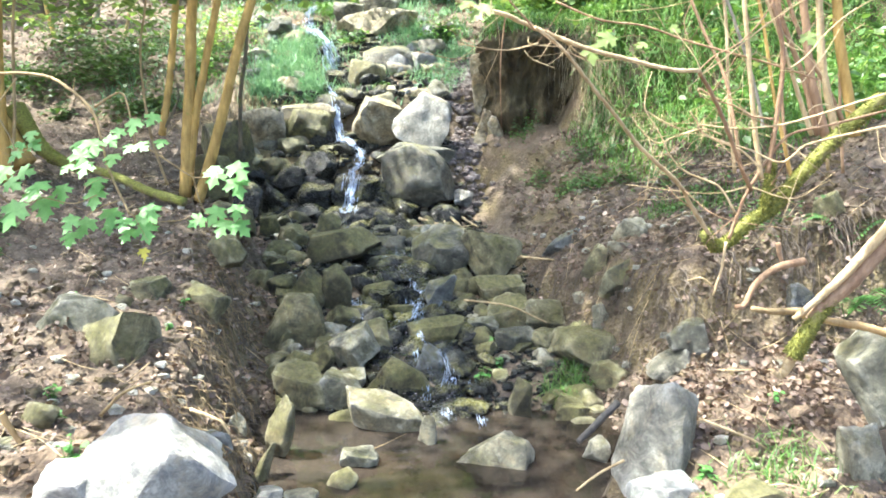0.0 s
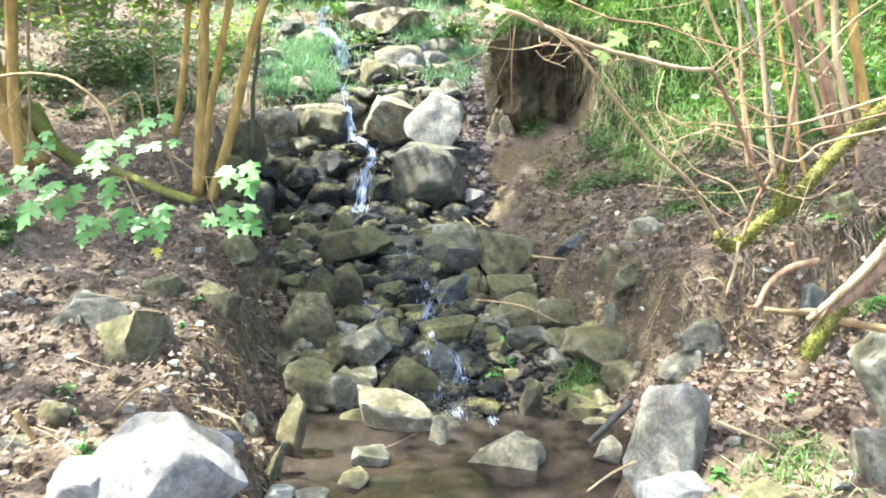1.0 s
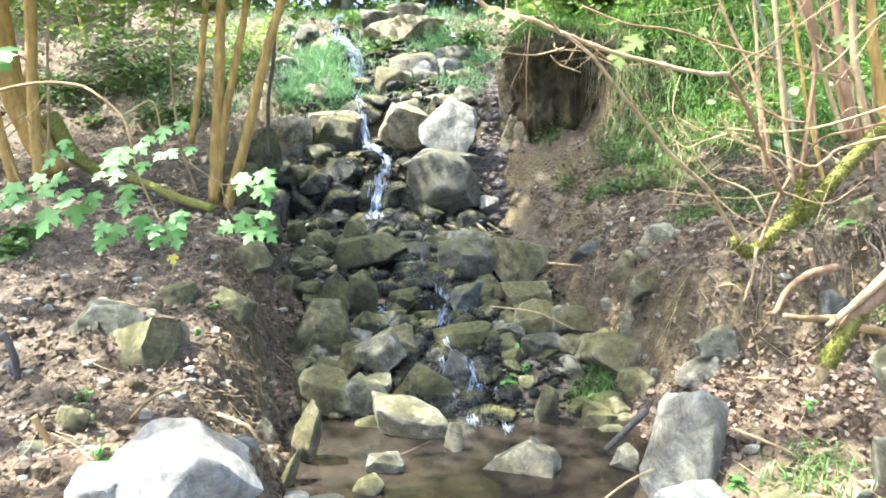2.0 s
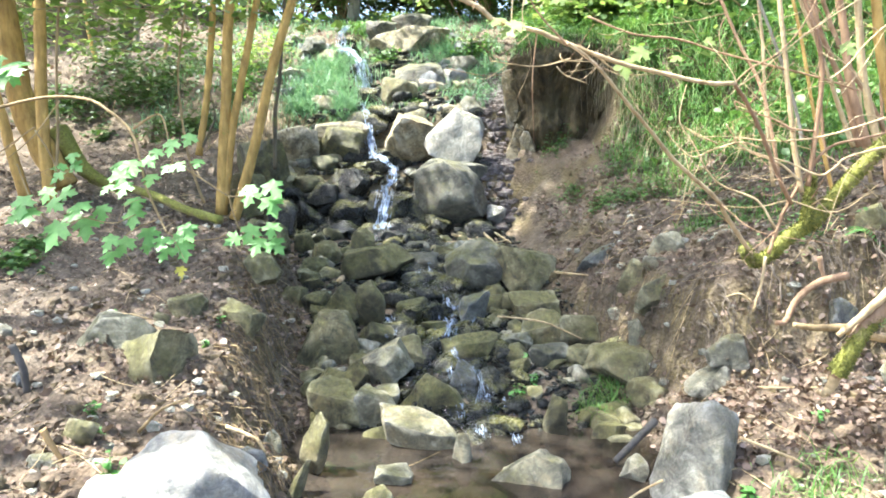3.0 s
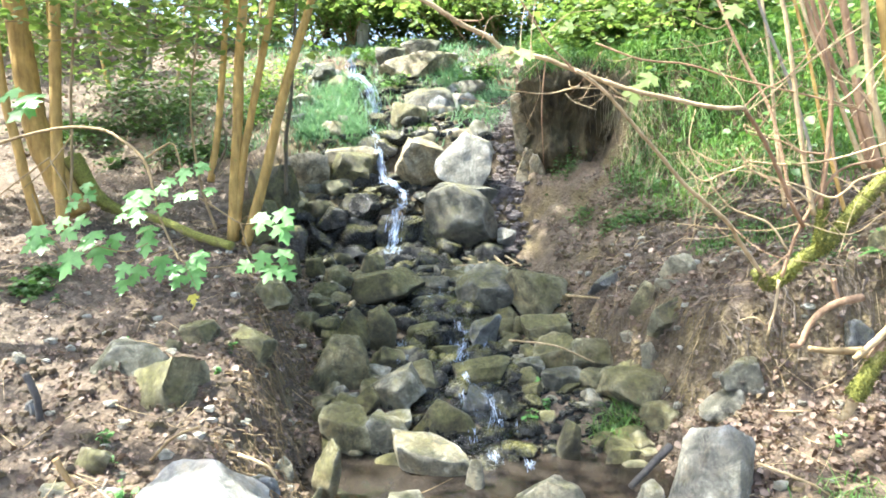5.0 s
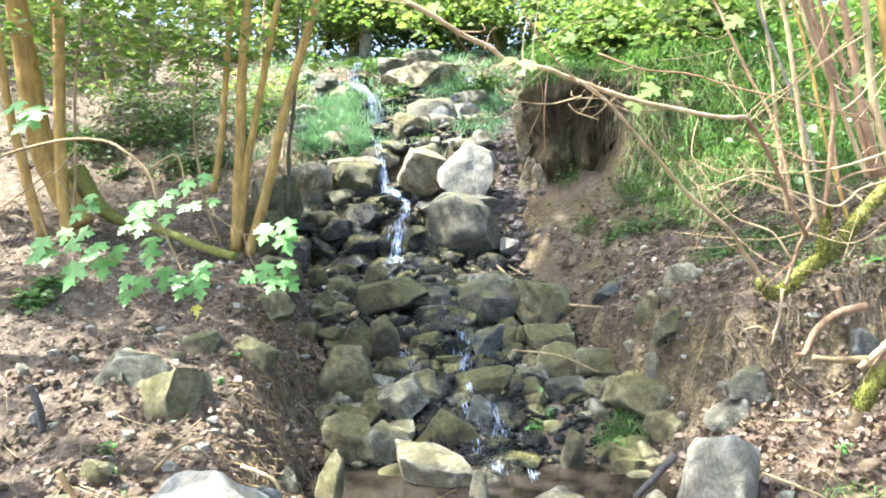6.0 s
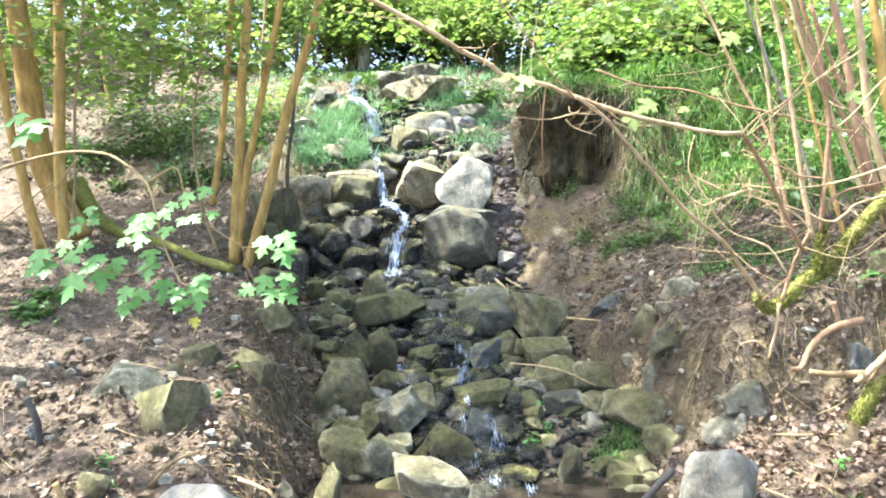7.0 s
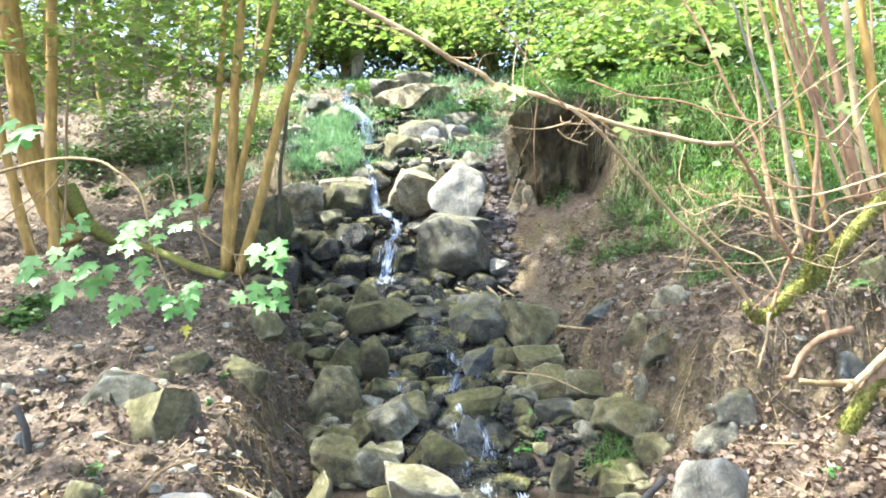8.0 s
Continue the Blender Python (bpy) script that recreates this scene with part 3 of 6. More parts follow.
MAPLE_A = [
    ("stem", 0.0081, 0.0046, "twig", [(-2.371, 3.4, 1.861), (-2.183, 3.37, 1.909), (-1.948, 3.34, 1.947), (-1.75, 3.31, 1.937), (-1.635, 3.28, 1.885), (-1.526, 3.25, 1.796), (-1.481, 3.22, 1.697), (-1.456, 3.19, 1.624), (-1.424, 3.16, 1.527), (-1.363, 3.13, 1.406), (-1.329, 3.1, 1.356)]),
    ("twig", 0.0048, 0.0029, "twig", [(-1.487, 3.2, 1.8), (-1.384, 3.2, 1.859), (-1.349, 3.2, 1.83), (-1.332, 3.2, 1.72), (-1.319, 3.2, 1.622)]),
    ("twig", 0.0038, 0.0030, "twig", [(-1.337, 3.2, 1.647), (-1.274, 3.225, 1.62), (-1.186, 3.25, 1.555), (-1.108, 3.275, 1.497), (-1.026, 3.3, 1.494)]),
    ("twig", 0.0040, 0.0020, "twig", [(-1.116, 3.3, 1.495), (-1.096, 3.3, 1.397), (-1.061, 3.3, 1.327), (-0.984, 3.3, 1.305)]),
]
MAPLE_B = [
    ("twig", 0.0037, 0.0028, "twig", [(-1.864, 3.1, 1.812), (-1.922, 3.1, 1.777), (-2.029, 3.1, 1.707), (-2.136, 3.1, 1.636)]),
    ("twig", 0.0037, 0.0019, "twig", [(-1.866, 3.1, 1.8), (-1.807, 3.1, 1.692), (-1.777, 3.1, 1.62), (-1.714, 3.1, 1.631)]),
    ("twig", 0.0037, 0.0019, "twig", [(-1.749, 3.1, 1.916), (-1.873, 3.1, 1.776), (-1.994, 3.1, 1.683)]),
    ("twig", 0.0037, 0.0019, "twig", [(-1.959, 3.1, 1.658), (-1.932, 3.1, 1.561), (-1.902, 3.1, 1.488), (-1.812, 3.1, 1.389), (-1.684, 3.1, 1.425)]),
    ("twig", 0.0028, 0.0019, "twig", [(-1.684, 3.1, 1.425), (-1.561, 3.1, 1.399), (-1.459, 3.1, 1.435)]),
    ("twig", 0.0028, 0.0019, "twig", [(-1.397, 3.15, 1.404), (-1.488, 3.15, 1.368), (-1.556, 3.15, 1.306), (-1.513, 3.15, 1.21)]),
]
MAPLE_C = [
    ("twig", 0.0029, 0.0020, "twig", [(-1.372, 3.2, 1.343), (-1.285, 3.2, 1.309), (-1.157, 3.2, 1.313), (-1.105, 3.2, 1.333)]),
]
MAPLE = MAPLE_A + MAPLE_B + MAPLE_C
RIGHT_SHRUB_A = [
    ("branch", 0.0067, 0.0071, "pale", [(0.776, 2.3, 1.894), (0.685, 2.275, 1.896), (0.562, 2.25, 1.92), (0.426, 2.225, 1.951), (0.324, 2.2, 1.984), (0.24, 2.175, 2.014), (0.158, 2.15, 2.043), (0.063, 2.125, 2.06), (0.016, 2.1, 2.094), (-0.06, 2.075, 2.128), (-0.148, 2.05, 2.183), (-0.278, 2.025, 2.252), (-0.404, 2, 2.318)]),
    ("branch", 0.0085, 0.0041, "pale", [(0.963, 2.6, 1.327), (0.855, 2.526, 1.456), (0.781, 2.451, 1.54), (0.638, 2.377, 1.654), (0.53, 2.303, 1.761), (0.428, 2.229, 1.86), (0.333, 2.154, 1.951), (0.252, 2.08, 1.996)]),
    ("branch", 0.0060, 0.0076, "brown", [(0.776, 2.3, 1.894), (0.833, 2.36, 1.843), (0.903, 2.42, 1.756), (0.966, 2.48, 1.665), (1.032, 2.54, 1.568), (1.089, 2.6, 1.504)]),
]
RIGHT_SHRUB_B = [
    ("mossy_limb", 0.0177, 0.0265, "moss", [(0.934, 2.6, 1.355), (0.981, 2.619, 1.3), (1.046, 2.638, 1.325), (1.119, 2.656, 1.388), (1.203, 2.675, 1.432), (1.284, 2.694, 1.524), (1.366, 2.712, 1.612), (1.476, 2.731, 1.72), (1.605, 2.75, 1.828)]),
    ("mossy_limb", 0.0165, 0.0105, "moss", [(1.163, 2.65, 1.429), (1.171, 2.65, 1.519), (1.176, 2.65, 1.598)]),
    ("stem", 0.0094, 0.0065, "pale", [(1.121, 2.6, 1.543), (1.086, 2.6, 1.717), (1.056, 2.6, 1.906), (1.027, 2.6, 2.091), (1.001, 2.6, 2.236), (0.956, 2.6, 2.397), (0.88, 2.6, 2.641)]),
    ("stem", 0.0094, 0.0065, "brown", [(1.142, 2.6, 1.562), (1.159, 2.6, 1.754), (1.166, 2.6, 1.941), (1.139, 2.6, 2.07), (1.096, 2.6, 2.18), (1.04, 2.6, 2.36), (0.971, 2.6, 2.622)]),
]
RIGHT_SHRUB_C = [
    ("stem", 0.0065, 0.0043, "brown", [(1.021, 2.6, 1.327), (1.062, 2.6, 1.465), (1.105, 2.6, 1.553), (1.14, 2.6, 1.611), (1.21, 2.6, 1.696), (1.357, 2.6, 1.732), (1.63, 2.6, 1.803)]),
    ("stem", 0.0093, 0.0062, "pale", [(1.384, 2.8, 1.691), (1.324, 2.8, 1.834), (1.276, 2.8, 1.955), (1.217, 2.8, 2.095), (1.149, 2.8, 2.252), (1.098, 2.8, 2.445)]),
    ("stem", 0.0072, 0.0056, "grey", [(1.243, 2.9, 1.712), (1.216, 2.9, 1.818), (1.166, 2.9, 1.965), (1.106, 2.9, 2.11), (1.047, 2.9, 2.253), (0.976, 2.9, 2.454)]),
    ("stem", 0.0067, 0.0056, "brown", [(1.086, 2.7, 1.576), (1.06, 2.733, 1.756), (1.025, 2.767, 1.917), (0.96, 2.8, 2.06), (0.904, 2.833, 2.205), (0.858, 2.867, 2.331), (0.748, 2.9, 2.538)]),
]
RIGHT_SHRUB_D = [
    ("twig", 0.0041, 0.0027, "pale", [(1.667, 2.5, 1.862), (1.493, 2.5, 1.838), (1.214, 2.5, 1.752), (1.107, 2.5, 1.727), (0.98, 2.5, 1.719), (0.87, 2.5, 1.73), (0.849, 2.5, 1.725)]),
    ("twig", 0.0048, 0.0021, "pale", [(1.678, 2.5, 1.755), (1.502, 2.5, 1.73), (1.237, 2.5, 1.67), (1.185, 2.5, 1.634), (1.133, 2.5, 1.606), (1.039, 2.5, 1.645), (0.946, 2.5, 1.674), (0.872, 2.5, 1.702), (0.848, 2.5, 1.739), (0.823, 2.5, 1.776)]),
    ("twig", 0.0041, 0.0014, "pale", [(1, 2.5, 1.429), (0.935, 2.5, 1.524), (0.822, 2.5, 1.573), (0.765, 2.5, 1.629), (0.725, 2.5, 1.704), (0.676, 2.5, 1.778), (0.674, 2.5, 1.833), (0.69, 2.5, 1.905)]),
]
RIGHT_SHRUB_E = [
    ("twig", 0.0035, 0.0021, "pale", [(0.936, 2.5, 1.698), (0.871, 2.5, 1.717), (0.78, 2.5, 1.692), (0.717, 2.5, 1.671), (0.654, 2.5, 1.724), (0.631, 2.5, 1.757)]),
    ("twig", 0.0027, 0.0014, "pale", [(0.798, 2.5, 1.712), (0.723, 2.5, 1.75), (0.676, 2.5, 1.778)]),
    ("twig", 0.0036, 0.0036, "brown", [(0.381, 2.6, 2.141), (0.533, 2.6, 2.082), (0.684, 2.6, 2.061), (0.836, 2.6, 2.012), (0.987, 2.6, 1.972), (1.139, 2.6, 1.932), (1.291, 2.6, 1.883)]),
    ("twig", 0.0041, 0.0027, "pale", [(1.07, 2.5, 1.589), (1.003, 2.5, 1.645), (0.909, 2.5, 1.683), (0.862, 2.5, 1.712)]),
]
RIGHT_SHRUB_F = [
    ("twig", 0.0027, 0.0020, "brown", [(0.81, 2.4, 1.9), (0.86, 2.4, 1.948), (0.927, 2.4, 1.981), (0.992, 2.4, 2.047), (1.038, 2.4, 2.13), (1.081, 2.4, 2.245)]),
    ("twig", 0.0027, 0.0020, "pale", [(0.819, 2.4, 1.888), (0.878, 2.4, 1.93), (0.96, 2.4, 1.997), (1.042, 2.4, 2.063), (1.172, 2.4, 2.144)]),
    ("twig", 0.0027, 0.0021, "pale", [(1.149, 2.5, 1.916), (1.2, 2.5, 1.959), (1.265, 2.5, 2.037), (1.348, 2.5, 2.105), (1.53, 2.5, 2.205)]),
    ("twig", 0.0035, 0.0021, "brown", [(0.921, 2.5, 1.811), (0.884, 2.5, 1.83), (0.847, 2.5, 1.849), (0.857, 2.5, 1.821)]),
    ("twig", 0.0035, 0.0021, "brown", [(1.106, 2.5, 1.75), (1.033, 2.5, 1.759), (0.977, 2.5, 1.789), (0.94, 2.5, 1.802), (0.866, 2.5, 1.821)]),
]
RIGHT_SHRUB_G = [
    ("twig", 0.0023, 0.0012, "pale", [(0.263, 2.1, 1.956), (0.186, 2.1, 1.938), (0.124, 2.1, 1.941), (0.047, 2.1, 1.954)]),
    ("twig", 0.0017, 0.0012, "pale", [(0.225, 2.1, 1.936), (0.248, 2.1, 1.913), (0.31, 2.1, 1.889)]),
    ("twig", 0.0029, 0.0017, "brown", [(0.255, 2.1, 1.989), (0.224, 2.1, 2.023), (0.17, 2.1, 2.084), (0.116, 2.1, 2.173), (0.033, 2.1, 2.277)]),
    ("twig", 0.0017, 0.0012, "pale", [(0.129, 2.05, 2.03), (0.128, 2.05, 2.077), (0.136, 2.05, 2.148), (0.15, 2.05, 2.233)]),
    ("twig", 0.0058, 0.0043, "pale", [(1.012, 2.6, 1.317), (1.003, 2.6, 1.226), (0.977, 2.6, 1.12)]),
    ("twig", 0.0036, 0.0022, "pale", [(0.975, 2.6, 1.155), (0.931, 2.6, 1.186), (0.882, 2.6, 1.176)]),
]
RIGHT_SHRUB = RIGHT_SHRUB_A + RIGHT_SHRUB_B + RIGHT_SHRUB_C + RIGHT_SHRUB_D + RIGHT_SHRUB_E + RIGHT_SHRUB_F + RIGHT_SHRUB_G
FAR_TRUNKS_A = [
    ("trunk", 0.1459, 0.1116, "darkbark", [(-5.388, 11.2, 2.576), (-5.257, 11.2, 3.319), (-5.14, 11.2, 4.127), (-5.012, 11.2, 5.072), (-4.858, 11.2, 6.368)]),
    ("trunk", 0.1156, 0.0800, "darkbark", [(-6.043, 11.6, 2.7), (-6.117, 11.6, 3.389), (-6.171, 11.6, 4.064), (-6.185, 11.6, 5.054)]),
    ("trunk", 0.0393, 0.0306, "grey", [(-5.211, 11.4, 2.672), (-5.132, 11.4, 3.343), (-5.08, 11.4, 4.329), (-5.025, 11.4, 5.445)]),
    ("trunk", 0.0325, 0.0203, "hazel", [(-5.297, 10.6, 2.536), (-5.457, 10.6, 3.167), (-5.49, 10.6, 3.709), (-5.488, 10.6, 4.617)]),
    ("trunk", 0.1062, 0.0773, "grey", [(-2.01, 12.6, 3.62), (-1.94, 12.6, 4.337), (-1.874, 12.6, 5.215), (-1.813, 12.6, 6.58)]),
]
FAR_TRUNKS_B = [
    ("trunk", 0.1235, 0.0950, "darkbark", [(2.341, 12.4, 3.766), (2.38, 12.4, 4.371), (2.325, 12.4, 5.221), (2.282, 12.4, 6.38)]),
    ("trunk", 0.0828, 0.0621, "darkbark", [(-2.804, 13.5, 3.961), (-2.813, 13.5, 4.729), (-2.838, 13.5, 6.04)]),
    ("trunk", 0.0295, 0.0211, "twig", [(-3.276, 11, 2.853), (-3.278, 11, 3.573), (-3.186, 11, 4.354), (-3.096, 11, 5.418)]),
    ("trunk", 0.0248, 0.0166, "twig", [(-4.554, 10.8, 2.697), (-4.377, 10.8, 3.407), (-4.273, 10.8, 4.181), (-4.166, 10.8, 5.235)]),
]
FAR_TRUNKS = FAR_TRUNKS_A + FAR_TRUNKS_B
BACK_STEMS_A = [
    ("stem", 0.0218, 0.0149, "brown", [(1.846, 3.6, 1.671), (1.748, 3.6, 1.96), (1.707, 3.6, 2.19), (1.654, 3.6, 2.416), (1.584, 3.6, 2.711), (1.459, 3.6, 3.141)]),
    ("stem", 0.0258, 0.0179, "hazel", [(1.989, 3.6, 1.669), (1.88, 3.6, 2.085), (1.836, 3.6, 2.338), (1.789, 3.6, 2.633), (1.728, 3.6, 3.132)]),
    ("stem", 0.0147, 0.0105, "brown", [(1.908, 3.8, 1.667), (1.805, 3.8, 1.972), (1.679, 3.8, 2.243), (1.581, 3.8, 2.535), (1.447, 3.8, 3.023)]),
    ("stem", 0.0129, 0.0097, "brown", [(2.127, 3.9, 1.663), (1.998, 3.9, 1.891), (1.873, 3.9, 2.088), (1.777, 3.9, 2.282), (1.647, 3.9, 2.608)]),
]
BACK_STEMS_B = [
    ("stem", 0.0215, 0.0150, "pale", [(2.075, 3.9, 1.606), (1.964, 3.9, 1.976), (1.915, 3.9, 2.28), (1.878, 3.9, 2.603), (1.807, 3.9, 3.047)]),
]
BACK_STEMS = BACK_STEMS_A + BACK_STEMS_B
FALLEN_BRANCH = [
    ("limb", 0.0400, 0.0240, "redbark", [(1.760, 2.48, 1.620), (1.690, 2.50, 1.512), (1.609, 2.53, 1.400), (1.538, 2.55, 1.308), (1.458, 2.57, 1.186), (1.377, 2.6, 1.075), (1.325, 2.62, 0.958), (1.297, 2.64, 0.871)]),
    ("limb", 0.0240, 0.0100, "pale", [(1.700, 2.46, 1.600), (1.586, 2.52, 1.440), (1.506, 2.53, 1.334), (1.417, 2.55, 1.206), (1.344, 2.58, 1.108), (1.278, 2.6, 1.032)]),
    ("moss_sleeve", 0.0200, 0.0330, "moss", [(1.405, 2.585, 1.118), (1.351, 2.6, 1.025), (1.317, 2.61, 0.945), (1.296, 2.625, 0.889)]),
    ("snag", 0.0230, 0.0080, "pale", [(1.302, 2.635, 0.885), (1.290, 2.65, 0.826), (1.270, 2.65, 0.800), (1.245, 2.65, 0.812)]),
    ("snag", 0.0140, 0.0160, "ochre", [(1.340, 2.7, 1.025), (1.476, 2.7, 0.995), (1.619, 2.7, 0.970), (1.817, 2.7, 0.90)]),
    ("snag", 0.0150, 0.0100, "twig", [(1.39, 2.76, 1.020), (1.267, 2.76, 1.020), (1.189, 2.76, 1.030)]),
]
BANK_ROOT = [
    ("root", 0.0182, 0.0114, "brown", [(1.697, 3.4, 1.093), (1.561, 3.375, 1.067), (1.459, 3.35, 0.999), (1.399, 3.325, 0.9), (1.351, 3.3, 0.896)]),
    ("root", 0.0138, 0.0083, "brown", [(1.658, 3.6, 1.146), (1.675, 3.6, 1.077), (1.698, 3.6, 1.021)]),
]
STICKS_A = [
    ("stick", 0.0188, 0.0152, "greywood", [(0.874, 3.5, 0.352), (0.746, 3.4, 0.278), (0.647, 3.3, 0.237)]),
    ("stick", 0.0066, 0.0042, "pale", [(0.80, 3.05, 0.262), (0.68, 3.0, 0.225), (0.575, 2.95, 0.172)]),
    ("stick", 0.0077, 0.0057, "pale", [(0.144, 5, 0.507), (0.456, 5, 0.466), (0.729, 5, 0.344)]),
    ("stick", 0.0151, 0.0081, "pale", [(-0.369, 6.558, 0.668), (-0.065, 6.784, 0.709), (0.311, 7.01, 0.753)]),
    ("stick", 0.0164, 0.0078, "pale", [(-0.233, 7.13, 0.796), (0.094, 6.954, 0.725), (0.353, 6.778, 0.706)]),
    ("stick", 0.0165, 0.0077, "pale", [(-0.012, 7.194, 0.869), (0.148, 6.943, 0.764), (0.194, 6.692, 0.695)]),
    ("stick", 0.0159, 0.0080, "pale", [(-0.281, 6.929, 0.742), (0.041, 6.978, 0.76)]),
]
STICKS_B = [
    ("stick", 0.0148, 0.0083, "pale", [(-0.138, 6.416, 0.615), (-0.039, 6.796, 0.707), (0.043, 7.177, 0.815)]),
    ("stick", 0.0166, 0.0080, "pale", [(0.099, 7.223, 0.865), (0.206, 7.089, 0.798), (0.336, 6.956, 0.734)]),
    ("stick", 0.0139, 0.0062, "pale", [(0.548, 6.039, 0.63), (0.826, 5.426, 0.712)]),
    ("stick", 0.0278, 0.0074, "pale", [(-1.151, 6.04, 0.544), (-1.115, 6.258, 0.599), (-1.101, 6.477, 0.62)]),
    ("stick", 0.0148, 0.0095, "ochre", [(-1.748, 2.756, 0.607), (-1.719, 2.756, 0.547), (-1.679, 2.756, 0.475)]),
    ("stick", 0.0172, 0.0172, "greywood", [(-2.139, 3.205, 0.829), (-2.097, 3.205, 0.721), (-2.088, 3.205, 0.599)]),
    ("stick", 0.0083, 0.0059, "twig", [(-1.514, 3.079, 0.46), (-1.403, 3.079, 0.566), (-1.272, 3.079, 0.619)]),
]
STICKS_C = [
    ("stick", 0.0088, 0.0055, "pale", [(-1.04, 2.873, 0.573), (-0.924, 2.873, 0.525), (-0.88, 2.873, 0.463)]),
    ("stick", 0.0070, 0.0047, "pale", [(1.122, 3.049, 0.458), (1.34, 3.049, 0.37), (1.463, 3.049, 0.294)]),
    ("stick", 0.0030, 0.0020, "twig", [(-0.52, 3.60, 0.010), (-0.36, 3.66, 0.035), (-0.20, 3.75, 0.075)]),
]
STICKS = STICKS_A + STICKS_B + STICKS_C
# leaves of the young maple: place, width
# across, height and width, branch end by branch end
MAPLE_SPRAYS = [
    [(-1.36, 1.69, 0.071), (-1.3, 1.72, 0.09), (-1.23, 1.75, 0.081), (-1.31, 1.63, 0.067), (-1.23, 1.64, 0.081), (-1.19, 1.65, 0.067)],
    [(-1.53, 1.64, 0.09), (-1.44, 1.64, 0.109), (-1.37, 1.66, 0.071), (-1.49, 1.59, 0.114), (-1.41, 1.58, 0.09), (-1.55, 1.55, 0.076), (-1.47, 1.55, 0.09)],
    [(-1.74, 1.68, 0.071), (-1.79, 1.64, 0.071), (-1.72, 1.64, 0.076), (-1.78, 1.6, 0.076)],
    [(-1.93, 1.48, 0.119), (-1.88, 1.52, 0.09), (-1.81, 1.48, 0.095), (-1.77, 1.53, 0.086), (-1.9, 1.44, 0.109), (-1.98, 1.43, 0.086)],
    [(-1.7, 1.46, 0.128), (-1.62, 1.44, 0.095), (-1.78, 1.43, 0.095), (-1.69, 1.38, 0.133), (-1.79, 1.36, 0.147)],
    [(-1.48, 1.48, 0.1), (-1.48, 1.42, 0.114)],
    [(-1.56, 1.32, 0.095), (-1.44, 1.33, 0.105), (-1.52, 1.3, 0.105), (-1.58, 1.25, 0.105), (-1.45, 1.28, 0.067)],
    [(-1.33, 1.32, 0.09), (-1.23, 1.36, 0.105), (-1.28, 1.32, 0.1), (-1.33, 1.27, 0.09), (-1.25, 1.28, 0.105)],
    [(-0.94, 1.54, 0.067), (-0.96, 1.51, 0.105), (-0.85, 1.54, 0.109), (-0.86, 1.47, 0.114)],
    [(-0.99, 1.34, 0.105), (-1.03, 1.33, 0.081), (-0.88, 1.36, 0.09), (-0.95, 1.29, 0.105), (-0.86, 1.29, 0.1)],
    [(-1.89, 2.05, 0.143), (-1.95, 2.01, 0.143), (-2.02, 2.08, 0.13)],
]
FALL_TOP = [(-1.76, 10.42, 3.24), (-1.83, 10.42, 3.13), (-1.8, 10.42, 3.03), (-1.82, 10.12, 2.85)]
FALL_UPPER = [(-1.35, 8.85, 2.64), (-1.31, 8.85, 2.52), (-1.29, 8.85, 2.39), (-1.27, 8.85, 2.26), (-1.27, 8.55, 2.07)]
FALL_MIDDLE = [(-1.17, 8.28, 1.87), (-1.15, 8.19, 1.7), (-1.09, 7.98, 1.52)]
FALL_LOWER = [(-0.89, 7.68, 1.46), (-0.83, 7.58, 1.41), (-0.83, 7.48, 1.31)]
FALL_FOOT = [(-0.89, 7.45, 1.24), (-0.9, 7.35, 1.11), (-0.92, 7.26, 0.95), (-0.92, 7.19, 0.87)]
# white chutes of the stream
CHUTES = [
    [(-0.23, 5.68, 0.5), (-0.21, 5.56, 0.44), (-0.18, 5.43, 0.41)],
    [(-0.19, 5.05, 0.34), (-0.15, 4.89, 0.28), (-0.1, 4.8, 0.25)],
    [(-0.01, 4.57, 0.28), (0.03, 4.57, 0.21), (0.04, 4.44, 0.16), (0.02, 4.32, 0.13)],
    [(-0.66, 5.34, 0.43), (-0.63, 5.21, 0.36), (-0.63, 5.09, 0.33)],
    [(0.02, 4.13, 0.06), (0.03, 3.96, 0.07)],
    [(0.21, 4.01, 0.06), (0.22, 3.89, 0.07)],
    [(-0.18, 5.29, 0.42), (-0.22, 5.12, 0.35), (-0.19, 5.04, 0.33)],
]

# ---- low plants: place, spread, height, kind ----
FALL_HERBS = [(-1.73, 8.99, 0.4, 0.38, "cool"), (-2.01, 9.51, 0.4, 0.38, "cool"), (-1.5, 8.6, 0.25, 0.3, "cool"), (-1.99, 8.92, 0.3, 0.32, "cool"), (-1.74, 9.66, 0.35, 0.35, "cool"), (-2.01, 8.54, 0.25, 0.25, "cool"), (-1.18, 9.86, 0.18, 0.18, "herb"), (-0.38, 10.12, 0.35, 0.3, "cool"), (-0.08, 10.12, 0.25, 0.22, "herb"), (-0.57, 10.99, 0.35, 0.25, "cool"), (-0.14, 9.02, 0.25, 0.25, "cool"), (0.07, 9.51, 0.25, 0.25, "cool"), (-1.47, 8.4, 0.15, 0.18, "cool"), (-0.68, 8.54, 0.1, 0.08, "herb"), (0.08, 10.3, 0.25, 0.2, "herb"), (-1.66, 11.15, 0.3, 0.15, "herb"), (-1.25, 12.07, 0.35, 0.2, "fresh")]
